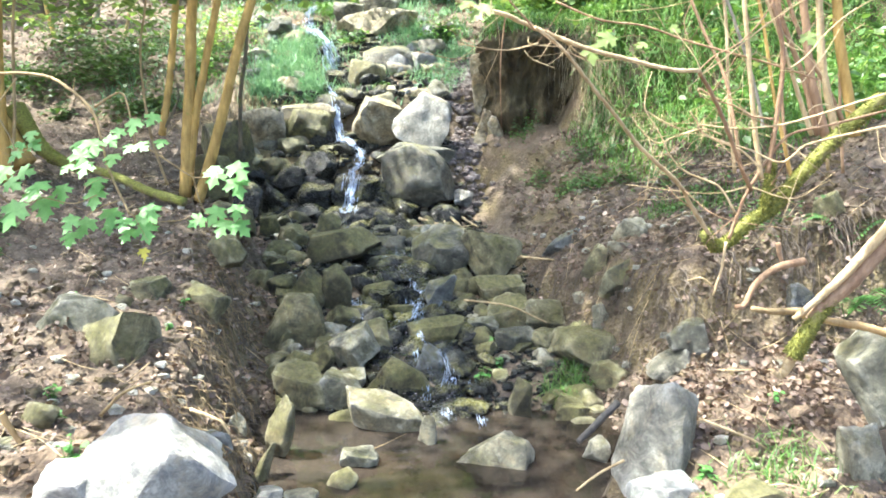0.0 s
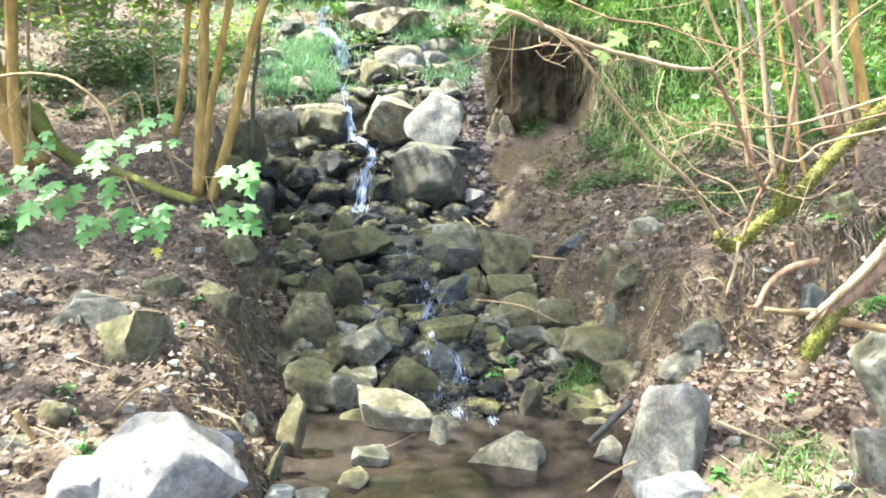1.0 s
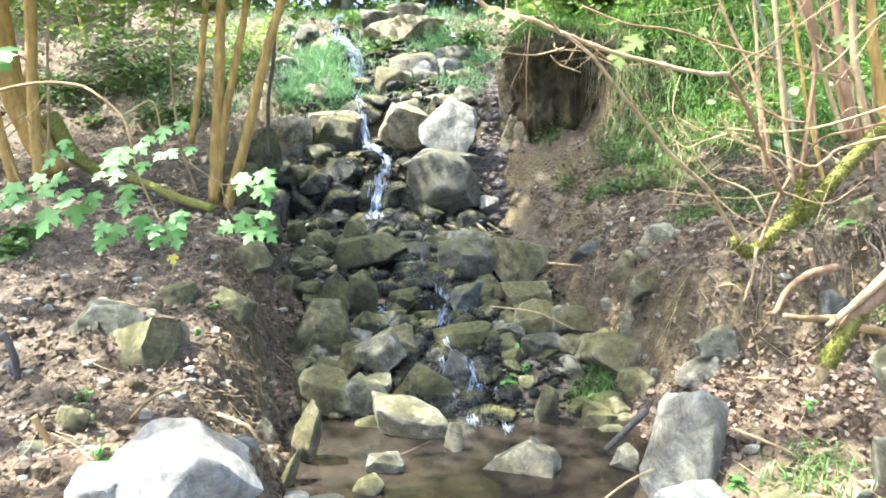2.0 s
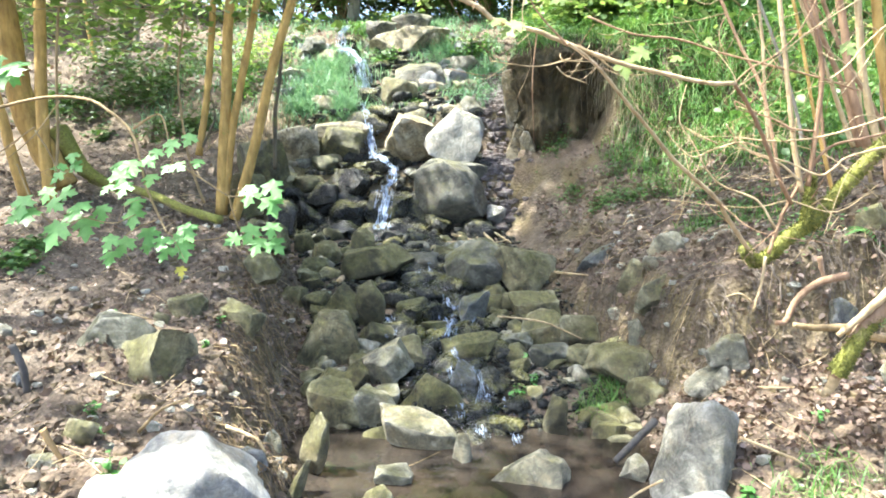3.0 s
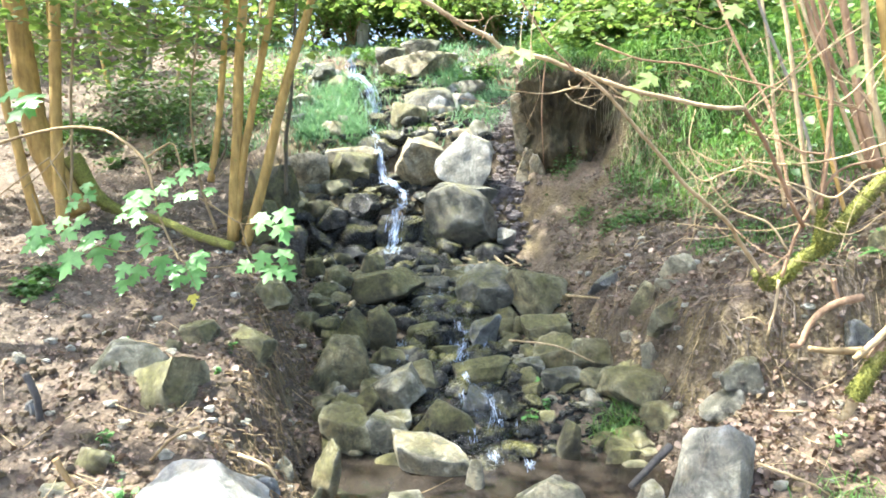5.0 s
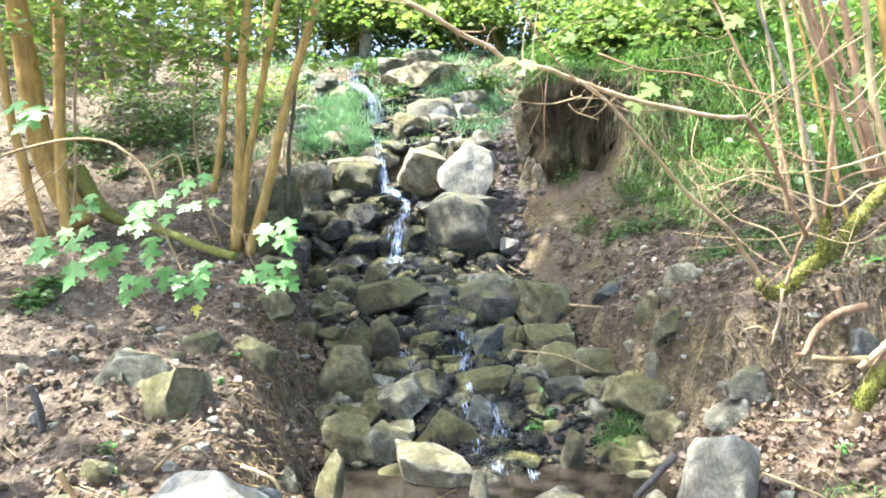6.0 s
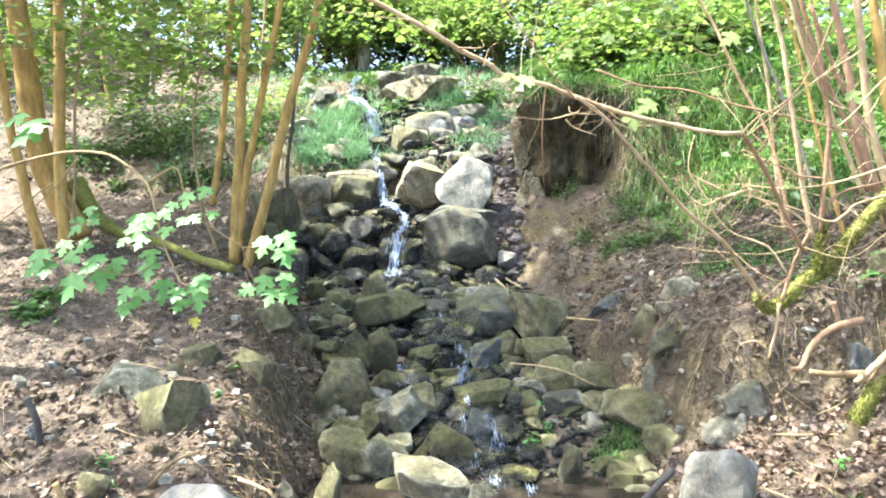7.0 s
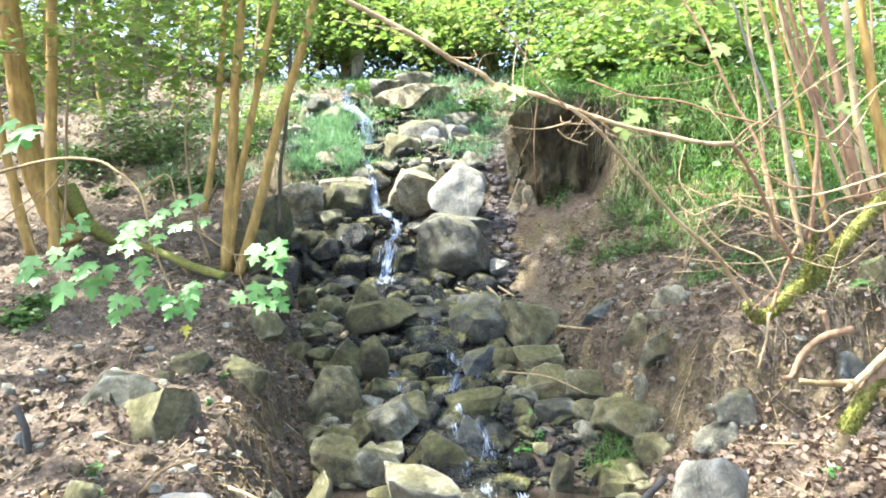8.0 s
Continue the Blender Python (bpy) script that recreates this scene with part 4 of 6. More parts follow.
RIGHT_HERBS = [(0.84, 7.72, 0.16, 0.2, "herb"), (0.9, 7.01, 0.14, 0.12, "herb"), (1.08, 6.54, 0.12, 0.1, "herb"), (1.19, 6.45, 0.14, 0.12, "herb"), (1.31, 6.46, 0.12, 0.1, "herb"), (0.97, 8.13, 0.2, 0.25, "herb"), (1.46, 7.26, 0.25, 0.25, "grass"), (1.29, 6.89, 0.2, 0.2, "herb"), (1.57, 6.77, 0.25, 0.2, "grass"), (1.54, 6.41, 0.2, 0.15, "herb"), (1.8, 6.5, 0.25, 0.2, "grass"), (1.8, 5.86, 0.2, 0.2, "herb"), (1.84, 5.33, 0.2, 0.15, "herb"), (1.97, 5.13, 0.2, 0.15, "grass"), (1.64, 5.44, 0.15, 0.12, "grass"), (1.94, 4.45, 0.2, 0.15, "herb")]
LEFT_HERBS = [(-4.78, 9, 0.4, 0.2, "dark"), (-4.25, 9.25, 0.4, 0.2, "dark"), (-3.84, 9.3, 0.4, 0.25, "dark"), (-4.99, 10.25, 0.5, 0.35, "dark"), (-4.03, 10.23, 0.5, 0.3, "dark"), (-2.88, 9.26, 0.3, 0.3, "herb"), (-2.89, 10.07, 0.5, 0.4, "fresh"), (-5.21, 9.13, 0.4, 0.25, "herb"), (-3.2, 8.51, 0.3, 0.2, "dark"), (-3.55, 8.4, 0.3, 0.15, "dark"), (-3.1, 5, 0.12, 0.06, "herb"), (-3.08, 4.76, 0.15, 0.06, "herb"), (-4.27, 8.35, 0.15, 0.15, "dark"), (-4.39, 9.75, 0.5, 0.3, "dark")]
SEEDLINGS = [(-1.41, 2.62, 0.05, 0.07, "seed"), (-1.71, 3.06, 0.04, 0.05, "seed"), (-1.65, 2.98, 0.03, 0.05, "seed"), (1.13, 2.95, 0.05, 0.05, "seed"), (1.6, 3.39, 0.03, 0.05, "seed"), (-0.85, 4.97, 0.03, 0.04, "seed"), (-0.83, 3.91, 0.03, 0.04, "seed"), (-1.52, 4.2, 0.04, 0.04, "seed"), (-2.88, 4.69, 0.04, 0.04, "seed"), (0.34, 4.93, 0.06, 0.08, "seed"), (0.65, 5.12, 0.05, 0.08, "seed"), (0.65, 4.95, 0.05, 0.06, "seed"), (0.26, 4.58, 0.05, 0.06, "seed"), (0.38, 4.7, 0.04, 0.05, "seed"), (-2.14, 4.16, 0.03, 0.03, "seed"), (-1.47, 3.83, 0.03, 0.03, "seed")]
TUFTS = [(0.82, 4.49, 0.13, 0.22, "tuft"), (0.9, 4.64, 0.1, 0.2, "tuft"), (0.71, 4.38, 0.1, 0.18, "tuft"), (1.49, 3, 0.16, 0.2, "tuft"), (1.48, 2.76, 0.2, 0.18, "tuft"), (1.32, 2.89, 0.14, 0.14, "tuft"), (1.2, 2.8, 0.2, 0.12, "tuft")]

# ---- ways to build ----
def link_mesh(name, verts, faces, material, parent=None, label="", smooth=True):
    me = bpy.data.meshes.new(name)
    me.from_pydata(verts, [], faces)
    me.materials.append(material)
    if smooth:
        me.polygons.foreach_set("use_smooth", [True] * len(me.polygons))
    me.update()
    ob = new(name, me)
    if parent is not None:
        ob.parent = parent
    return tagged(ob, label)


def thing(name, at, label, category, group="", kind=""):
    """An empty at the thing's base that carries its parts."""
    ob = new(name)
    ob.location = at
    ob.empty_display_size = 0.1
    return tagged(ob, label, category, group, kind)


def part(name, verts, faces, material, parent, label="", smooth=True):
    """A mesh given in world places, as one part of a thing whose base is at its empty."""
    base = parent.location if parent.parent is None else parent.parent.location
    shift = np.array(base)
    return link_mesh(name, (np.asarray(verts, float) - shift).tolist(), faces, material, parent, label, smooth)


def smooth_line(points, steps=6):
    """A rounded line through the points (Catmull-Rom)."""
    p = [np.array(q, float) for q in points]
    p = [2 * p[0] - p[1]] + p + [2 * p[-1] - p[-2]]
    line = []
    for a, b, c, d in zip(p, p[1:], p[2:], p[3:]):
        for k in range(steps):
            t = k / steps
            line.append(0.5 * (2 * b + (c - a) * t + (2 * a - 5 * b + 4 * c - d) * t * t + (3 * b - a - 3 * c + d) * t ** 3))
    return np.array(line + [p[-2]])


def tube(line, r0, r1, sides=8, knots=0.0, seed=0):
    """Vertices and faces of a tapered round stem along a line, closed at both ends."""
    rng = np.random.default_rng(seed)
    line = np.asarray(line, float)
    n = len(line)
    way = np.gradient(line, axis=0)
    way /= np.linalg.norm(way, axis=1)[:, None] + 1e-9
    ref = np.array((0.31, 0.17, 0.93)) if abs(way[:, 2]).mean() < 0.8 else np.array((0.95, 0.2, 0.1))
    a = np.cross(way, ref)
    a /= np.linalg.norm(a, axis=1)[:, None] + 1e-9
    b = np.cross(way, a)
    r = np.linspace(r0, r1, n) * (1 + knots * rng.uniform(-1, 1, n))
    ang = np.linspace(0, math.tau, sides, endpoint=False)
    ring = line[:, None] + r[:, None, None] * (np.cos(ang)[None, :, None] * a[:, None] + np.sin(ang)[None, :, None] * b[:, None])
    ring = ring + knots * 0.3 * r[:, None, None] * rng.normal(0, 1, ring.shape)
    verts = ring.reshape(-1, 3)
    faces = [(i * sides + k, i * sides + (k + 1) % sides, (i + 1) * sides + (k + 1) % sides, (i + 1) * sides + k) for i in range(n - 1) for k in range(sides)]
    faces += [tuple(range(sides))[::-1], tuple(range((n - 1) * sides, n * sides))]
    return verts, faces


def merge(pieces):
    """One vertex and face list out of several."""
    verts, faces, k = [], [], 0
    for v, f in pieces:
        verts.append(np.asarray(v))
        faces += [tuple(i + k for i in face) for face in f]
        k += len(v)
    return np.concatenate(verts), faces


LEAF_OUTLINE = np.array([(0, 0, 0), (0.30, 0.28, 0.06), (0.26, 0.68, 0.05), (0, 1, -0.06), (-0.26, 0.68, 0.05), (-0.30, 0.28, 0.06)])


def leaves(places, sizes, rng, tilt=0.6, droop=0.2, wide=1.0):
    """Small folded leaves at the given places, mostly lying flat, as one vertex and face list."""
    n = len(places)
    spin = rng.uniform(0, math.tau, n)
    y = np.stack([np.cos(spin), np.sin(spin), rng.normal(-droop, tilt * 0.6, n)], 1)
    y /= np.linalg.norm(y, axis=1)[:, None]
    up = np.stack([rng.normal(0, tilt, n), rng.normal(0, tilt, n), np.ones(n)], 1)
    x = np.cross(y, up)
    x /= np.linalg.norm(x, axis=1)[:, None] + 1e-9
    z = np.cross(x, y)
    o = LEAF_OUTLINE * (wide, 1, 1)
    v = places[:, None] + sizes[:, None, None] * (o[None, :, :1] * x[:, None] + o[None, :, 1:2] * y[:, None] + o[None, :, 2:] * z[:, None])
    k = np.arange(n)[:, None] * 6
    faces = np.concatenate([k + (0, 1, 2, 3), k + (0, 3, 4, 5)])
    return v.reshape(-1, 3), faces.tolist()


def blades(roots, heights, rng, width=0.006, lean=0.5, hang=0.0, heading=None):
    """Bent blades of grass as one vertex and face list."""
    n = len(roots)
    spin = rng.uniform(0, math.tau, n) if heading is None else heading + rng.normal(0, 0.5, n)
    out = np.stack([np.cos(spin), np.sin(spin), np.zeros(n)], 1)
    acr = np.stack([-np.sin(spin + rng.normal(0, 0.6, n)), np.cos(spin), np.zeros(n)], 1) * width
    bow = rng.uniform(0.3, 1.0, n) * lean
    rows = []
    for t, w in ((0, 1.0), (0.35, 0.9), (0.7, 0.6), (1.0, 0.08)):
        rise = t - (0.4 + hang) * bow * 1.6 * t * t
        mid = roots + heights[:, None] * (out * (bow * (t ** 1.6))[:, None] + np.array((0, 0, 1)) * rise[:, None])
        rows += [mid - acr * w, mid + acr * w]
    v = np.stack(rows, 1).reshape(-1, 3)
    k = np.arange(n)[:, None] * 8
    faces = np.concatenate([k + (0, 1, 3, 2), k + (2, 3, 5, 4), k + (4, 5, 7, 6)])
    return v, faces.tolist()


def rock_shape(half, seed, detail=4, cuts=9, rough=1.0, round_=0.0):
    """A broken stone: a ball cut by random planes, with rounded edges and uneven faces, filling its half sizes."""
    rng = np.random.default_rng(seed)
    bm = bmesh.new()
    bmesh.ops.create_icosphere(bm, subdivisions=detail, radius=1.0)
    v = np.array([q.co[:] for q in bm.verts])
    faces = [tuple(q.index for q in f.verts) for f in bm.faces]
    bm.free()
    stretch = np.array(half) / max(half)
    sides = [np.array(n, float) + rng.normal(0, 0.32, 3) for n in ((1, 0, 0), (-1, 0, 0), (0, 1, 0), (0, -1, 0), (0, 0, 1), (0, 0, -1))]
    for k in range(6 + cuts):
        n = sides[k] if k < 6 else rng.normal(0, 1, 3)
        n = n / np.linalg.norm(n)
        d = round_ + (rng.uniform(0.46, 0.70) if k < 6 else rng.uniform(0.46, 0.80))
        over = v @ n - d
        v = v - np.where(over > 0, over * rng.uniform(0.97, 1.0), 0)[:, None] * n
    tri, count = np.array(faces), np.zeros(len(v))
    for i in range(3):
        np.add.at(count, tri[:, i], 2)
    for k in range(1 if detail > 3 and round_ > 0.05 else 0):
        near = np.zeros_like(v)
        for i in range(3):
            np.add.at(near, tri[:, i], v[tri[:, (i + 1) % 3]] + v[tri[:, (i + 2) % 3]])
        v = 0.5 * v + 0.5 * near / count[:, None]
    w = v * stretch
    off = rng.uniform(-50, 50, 3)
    lumps = np.array([noise.fractal(Vector(p * 2.4 + off), 0.75, 2.1, 6) + 0.45 * noise.ridged_multi_fractal(Vector(p * 3.1 + off), 0.9, 2.2, 3, 0.8, 1.8) for p in w])
    v = v * (1 + 0.085 * rough * (lumps - lumps.mean()))[:, None]
    v -= (v.max(0) + v.min(0)) / 2
    return v / np.abs(v).max(0) * np.array(half), faces


STONE_WORDS = {
    "moss": "greenish grey mossy broken stone",
    "pale": "pale grey dry broken stone",
    "white": "large grey stone coloured near white as in full sun",
    "dark": "dark damp mossy stone",
    "wet": "dark wet glossy stone",
    "grey": "grey damp rounded rock",
    "lit": "ochre and grey rock in a sunlit tone",
    "blue": "flat bluish grey slate",
    "bright": "large rounded light grey boulder",
}


def fullest(half, seed, tries=3):
    """The seed, of a few, whose stone fills its box best."""
    def full(s):
        v, _ = rock_shape(half, s, 2)
        v = v / np.array(half)
        corner = [(v @ (np.array((a, b, c)) / 2)).max() for a, b, c in ((1, 0, 1), (-1, 0, 1), (1, -1, 1), (-1, -1, 1), (0, -1, 1), (0, 1, 1), (1, -1, -1), (-1, -1, -1))]
        return sum(corner) + min(corner)
    return max((seed + 1000 * k for k in range(tries)), key=full)


def stone(x, y, z, sx, sy, sz, kind, lean, taper, seed, group, name="stone", where=""):
    big = max(sx, sy, sz)
    seed = fullest((sx, sy, sz), seed, 3)
    v, f = rock_shape((sx, sy, sz), seed, 4 if big > 0.06 else 3, 8, round_=0.06 if kind == "bright" else 0.10 if kind in ("grey", "white") else 0.03)
    v[:, :2] *= 1 - taper * (v[:, 2:] / sz)
    v[:, :2] *= np.array((sx, sy)) / np.abs(v[:, :2]).max(0)
    ob = link_mesh(name, v.tolist(), f, STONE[kind])
    ob.data.set_sharp_from_angle(angle=radians(34))
    rng = random.Random(seed)
    ob.matrix_world = pose(x, y, z, rng.uniform(-7, 7), 0, rng.uniform(-14, 14)) @ pose(0, 0, 0, 0, lean + rng.uniform(-4, 4), 0)
    return tagged(ob, STONE_WORDS[kind] + where, "stone", group)


def bark_line(points, steps=6, wander=0.0, seed=0):
    rng = np.random.default_rng(seed)
    line = smooth_line(points, steps)
    if wander:
        line[1:-1] += rng.normal(0, wander, line[1:-1].shape)
    return line


def woody(name, rows, label, category, base=None):
    """A shrub, log or branch out of rows of stems; gives the thing."""
    first = rows[0][4][0] if base is None else base
    ob = thing(name, first, label, category)
    for k, (kind, r0, r1, bark, line) in enumerate(rows):
        wide = max(r0, r1)
        v, f = tube(bark_line(line, 7, min(0.10 * wide, 0.0008), k), r0, r1, 10 if wide > 0.015 else 7, 0.045, 40 + k)
        part(kind, v, f, BARK[bark], ob)
    return ob


# ---- the ground, one sheet to the horizon ----
def spread(lo, hi, step, out, grow=1.22):
    """Grid lines: even from lo to hi, then ever wider out to the far edge."""
    mid = list(np.arange(lo, hi + 1e-6, step))
    left, right, s, a, b = [], [], step, mid[0], mid[-1]
    while a > -out or b < out:
        s *= grow
        a, b = a - s, b + s
        left.append(a), right.append(b)
    return np.array(left[::-1] + mid + right)


gx, gy = spread(-5.5, 4.2, 0.035, 320), spread(1.6, 11.0, 0.035, 320)
mx, my = np.meshgrid(gx, gy)
mz = ground_z(mx, my)
nx, ny = len(gx), len(gy)
idx = np.arange(nx * ny).reshape(ny, nx)
quads = np.stack([idx[:-1, :-1], idx[:-1, 1:], idx[1:, 1:], idx[1:, :-1]], -1).reshape(-1, 4)
ground = link_mesh("ground", np.stack([mx, my, mz], -1).reshape(-1, 3).tolist(), quads.tolist(), SOIL)
tagged(ground, "brown woodland soil banks with fallen leaves and thin moss", "ground", kind="structure")

# ---- water ----
def water_sheet(name, x0, x1, y0, y1, step, height, material, label):
    xs, ys = np.arange(x0, x1 + 1e-6, step), np.arange(y0, y1 + 1e-6, step)
    ax, ay = np.meshgrid(xs, ys)
    i = np.arange(ax.size).reshape(ax.shape)
    q = np.stack([i[:-1, :-1], i[:-1, 1:], i[1:, 1:], i[1:, :-1]], -1).reshape(-1, 4)
    ob = link_mesh(name, np.stack([ax, ay, height(ax, ay)], -1).reshape(-1, 3).tolist(), q.tolist(), material)
    ob.visible_shadow = False
    return tagged(ob, label, "water", kind="structure")


water_sheet("pool_water", -1.6, 2.0, 1.0, 4.36, 0.06, lambda x, y: 0.0 + 0.002 * ripple(x, y, 0.3, 21), POOL, "shallow brown pool of clear water between stones")


def stream_height(x, y):
    mid = np.interp(y, BED[:, 0], BED[:, 1])
    bed = np.interp(y, BED[:, 0], BED[:, 2])
    away = np.abs(x - mid + 0.12 * np.sin(y * 3.1))
    return bed + 0.062 + 0.02 * ripple(x, y, 0.22, 22) + 0.012 * ripple(x, y, 0.09, 23) - 0.5 * np.maximum(away - 0.24, 0)


water_sheet("stream_water", -1.6, 0.8, 4.2, 7.25, 0.03, stream_height, RUNNING, "thin sheet of running water over dark stones")

# ---- stones, one by one ----
seed = 100
for rows, group, name, where in (
    (BANK_STONES, "stones in the left bank", "stone", ", bedded in the soil bank"), (HOLLOW_STONES, "stones by the hazel foot", "stone", ", in the damp hollow"), (LEFT_EDGE_STONES, "stones along the stream", "stone", ", at the stream's edge"),
    (STREAM_STONES, "stones in the stream", "stone", ", lying in the stream"), (RIGHT_EDGE_STONES, "stones along the stream", "stone", ", at the stream's edge"),
    (RIGHT_BANK_STONES, "stones in the right bank", "stone", ", bedded in leaf litter"), (FALL_ROCKS, "rocks of the fall", "rock", " of the waterfall"),
    (UPPER_ROCKS, "rocks above the fall", "rock", " on the slope above the fall"),
):
    for row in rows:
        seed += 1
        stone(*row, seed, group, name, where)


# cobbles that fill the bed and the steps of the fall: a few shapes, each stone an object of its own
rng = np.random.default_rng(12)
SHAPES = {}
for kind in ("wet", "dark", "moss", "grey", "lit", "pale", "blue"):
    SHAPES[kind] = []
    for k in range(6):
        v, f = rock_shape((1.0, rng.uniform(0.7, 1.0), rng.uniform(0.5, 0.8)), 900 + 17 * k + len(kind), 3)
        me = bpy.data.meshes.new("cobble")
        me.from_pydata(v.tolist(), [], f)
        me.materials.append(STONE[kind])
        me.polygons.foreach_set("use_smooth", [True] * len(me.polygons))
        me.set_sharp_from_angle(angle=radians(50))
        SHAPES[kind].append(me)


def cobble(x, y, size, kind, group, label, lift=0.2, name="cobble"):
    ob = new(name, SHAPES[kind][int(rng.integers(6))])
    ob.matrix_world = pose(x, y, float(ground_z(x, y)) + lift * size, *rng.uniform(-25, 25, 2), rng.uniform(0, 360)) @ Matrix.Diagonal((size, size, size, 1))
    tagged(ob, label, "stone", group)


for k in range(290):
    y = rng.uniform(4.0, 7.2)
    u = rng.uniform(-1, 1) if k < 210 else rng.uniform(-0.35, 0.45)
    hl, hr = np.interp(y, LEFT[:, 0], LEFT[:, 1]), np.interp(y, RIGHT[:, 0], RIGHT[:, 1])
    x = float(np.interp(y, BED[:, 0], BED[:, 1]) + (u * hr if u > 0 else u * hl))
    kind = "wet" if abs(u) < 0.45 else ("dark", "moss", "dark", "pale")[int(rng.integers(4))]
    cobble(x, y, rng.uniform(0.04, 0.12) if k < 210 else rng.uniform(0.06, 0.14), kind, "cobbles in the stream", {"wet": "dark wet cobble in the stream", "dark": "dark damp cobble by the stream", "moss": "mossy cobble by the stream", "pale": "pale dry cobble by the stream"}[kind])
for k in range(165):
    y = rng.uniform(7.1, 10.8) if k < 120 else rng.uniform(7.1, 7.75)
    x = float(np.interp(y, BED[:, 0], BED[:, 1])) + (rng.uniform(-1.2, 1.3) if k < 120 else rng.uniform(-1.25, 0.5))
    near = abs(x - np.interp(y, BED[:, 0], BED[:, 1]) + 0.1) < 0.35 or y < 7.7
    # blue kind: bluish haze over the fall put into the rock colour
    kind = "wet" if near else ("blue", "grey", "lit", "moss")[int(rng.integers(4))]
    cobble(x, y, rng.uniform(0.07, 0.2), kind, "rocks on the fall", {"wet": "dark wet rock under falling water", "lit": "ochre grey rock on the step", "grey": "grey rock on the step", "blue": "grey rock on the step, blued by painted haze", "moss": "mossy rock on the step"}[kind], 0.1, "rock")
# pebbles in the soil and wet rubble in the gully beside the fall, past counting
pebbles = {"pale": [], "rubble": []}
for k in range(1000):
    if k < 260:
        y = rng.uniform(2.4, 6.5)
        x, size, kind = float(np.interp(y, BED[:, 0], BED[:, 1])) + (-rng.uniform(0.7, 2.6) if k % 2 else rng.uniform(0.7, 2.2)), rng.uniform(0.012, 0.04), "pale"
    else:
        y = rng.uniform(7.25, 9.4)
        x, size, kind = 0.20 + 0.05 * (y - 7.3) + rng.normal(0, 0.12), rng.uniform(0.02, 0.06), "rubble"
    v, f = rock_shape((size, size * 0.8, size * 0.6), 3000 + k, 1)
    pebbles[kind].append((v + (x, y, float(ground_z(x, y)) + 0.2 * size), f))
for kind, label in (("pale", "pale pebbles in the soil banks"), ("rubble", "damp dark rubble in the gully")):
    v, f = merge(pebbles[kind])
    tagged(link_mesh("pebbles", v.tolist(), f, STONE[kind], smooth=False), label, "pebbles", kind="stuff")

# ---- broken earth face at the head of the right bank ----
EARTH = earth_material()


def earth_wall(x0, x1, z0, z1, y):
    """A broken face of dark earth: ribs that run down it, a bulging brow and an undercut foot, with a back behind."""
    nx, nz = 70, 60
    verts, faces = [], []
    for j in range(nz):
        for i in range(nx):
            u, w = i / (nx - 1), j / (nz - 1)
            x, z = x0 + u * (x1 - x0), z0 + w * (z1 - z0)
            ribs = noise.fractal(Vector((x * 7.0, 3.1, z * 1.3)), 0.7, 2.1, 5) * 0.10 + noise.fractal(Vector((x * 2.2, 8.0, z * 2.5)), 0.7, 2.1, 4) * 0.16
            brow = -0.16 * math.exp(-((w - 0.80) / 0.22) ** 2) + 0.20 * math.exp(-((w - 0.12) / 0.16) ** 2) * (0.3 + u)
            edge = 0.45 * max(0, 0.22 - u) ** 1.2 / 0.22 + 0.5 * max(0, w - 0.90)
            rag = noise.fractal(Vector((1.7, 2.3, z * 3.5)), 0.7, 2.1, 4) * 0.12 * max(0, 1 - 2.5 * u) + noise.fractal(Vector((5.7, 9.3, z * 3.0)), 0.7, 2.1, 4) * 0.12 * max(0, 2.5 * u - 1.5)
            verts.append((x + rag, y - ribs + brow + edge, z + w * 0.10 * noise.fractal(Vector((x * 3.0, 4.4, 1.0)), 0.7, 2.1, 4)))
    for j in range(nz):
        for i in range(nx):
            x, yy, z = verts[j * nx + i]
            verts.append((x, y + 0.75, z))
    at = lambda i, j, back: back * nx * nz + j * nx + i
    for j in range(nz - 1):
        for i in range(nx - 1):
            faces.append((at(i, j, 0), at(i + 1, j, 0), at(i + 1, j + 1, 0), at(i, j + 1, 0)))
            faces.append((at(i, j, 1), at(i, j + 1, 1), at(i + 1, j + 1, 1), at(i + 1, j, 1)))
    for i in range(nx - 1):
        faces.append((at(i, nz - 1, 0), at(i + 1, nz - 1, 0), at(i + 1, nz - 1, 1), at(i, nz - 1, 1)))
    for j in range(nz - 1):
        faces.append((at(0, j, 0), at(0, j + 1, 0), at(0, j + 1, 1), at(0, j, 1)))
        faces.append((at(nx - 1, j, 0), at(nx - 1, j, 1), at(nx - 1, j + 1, 1), at(nx - 1, j + 1, 0)))
    return tagged(link_mesh("earth_bank", verts, faces, EARTH), "dark broken earth face with ribs and an undercut foot", "earth bank", kind="structure")


earth_wall(0.46, 1.42, 1.20, 2.72, 7.98)

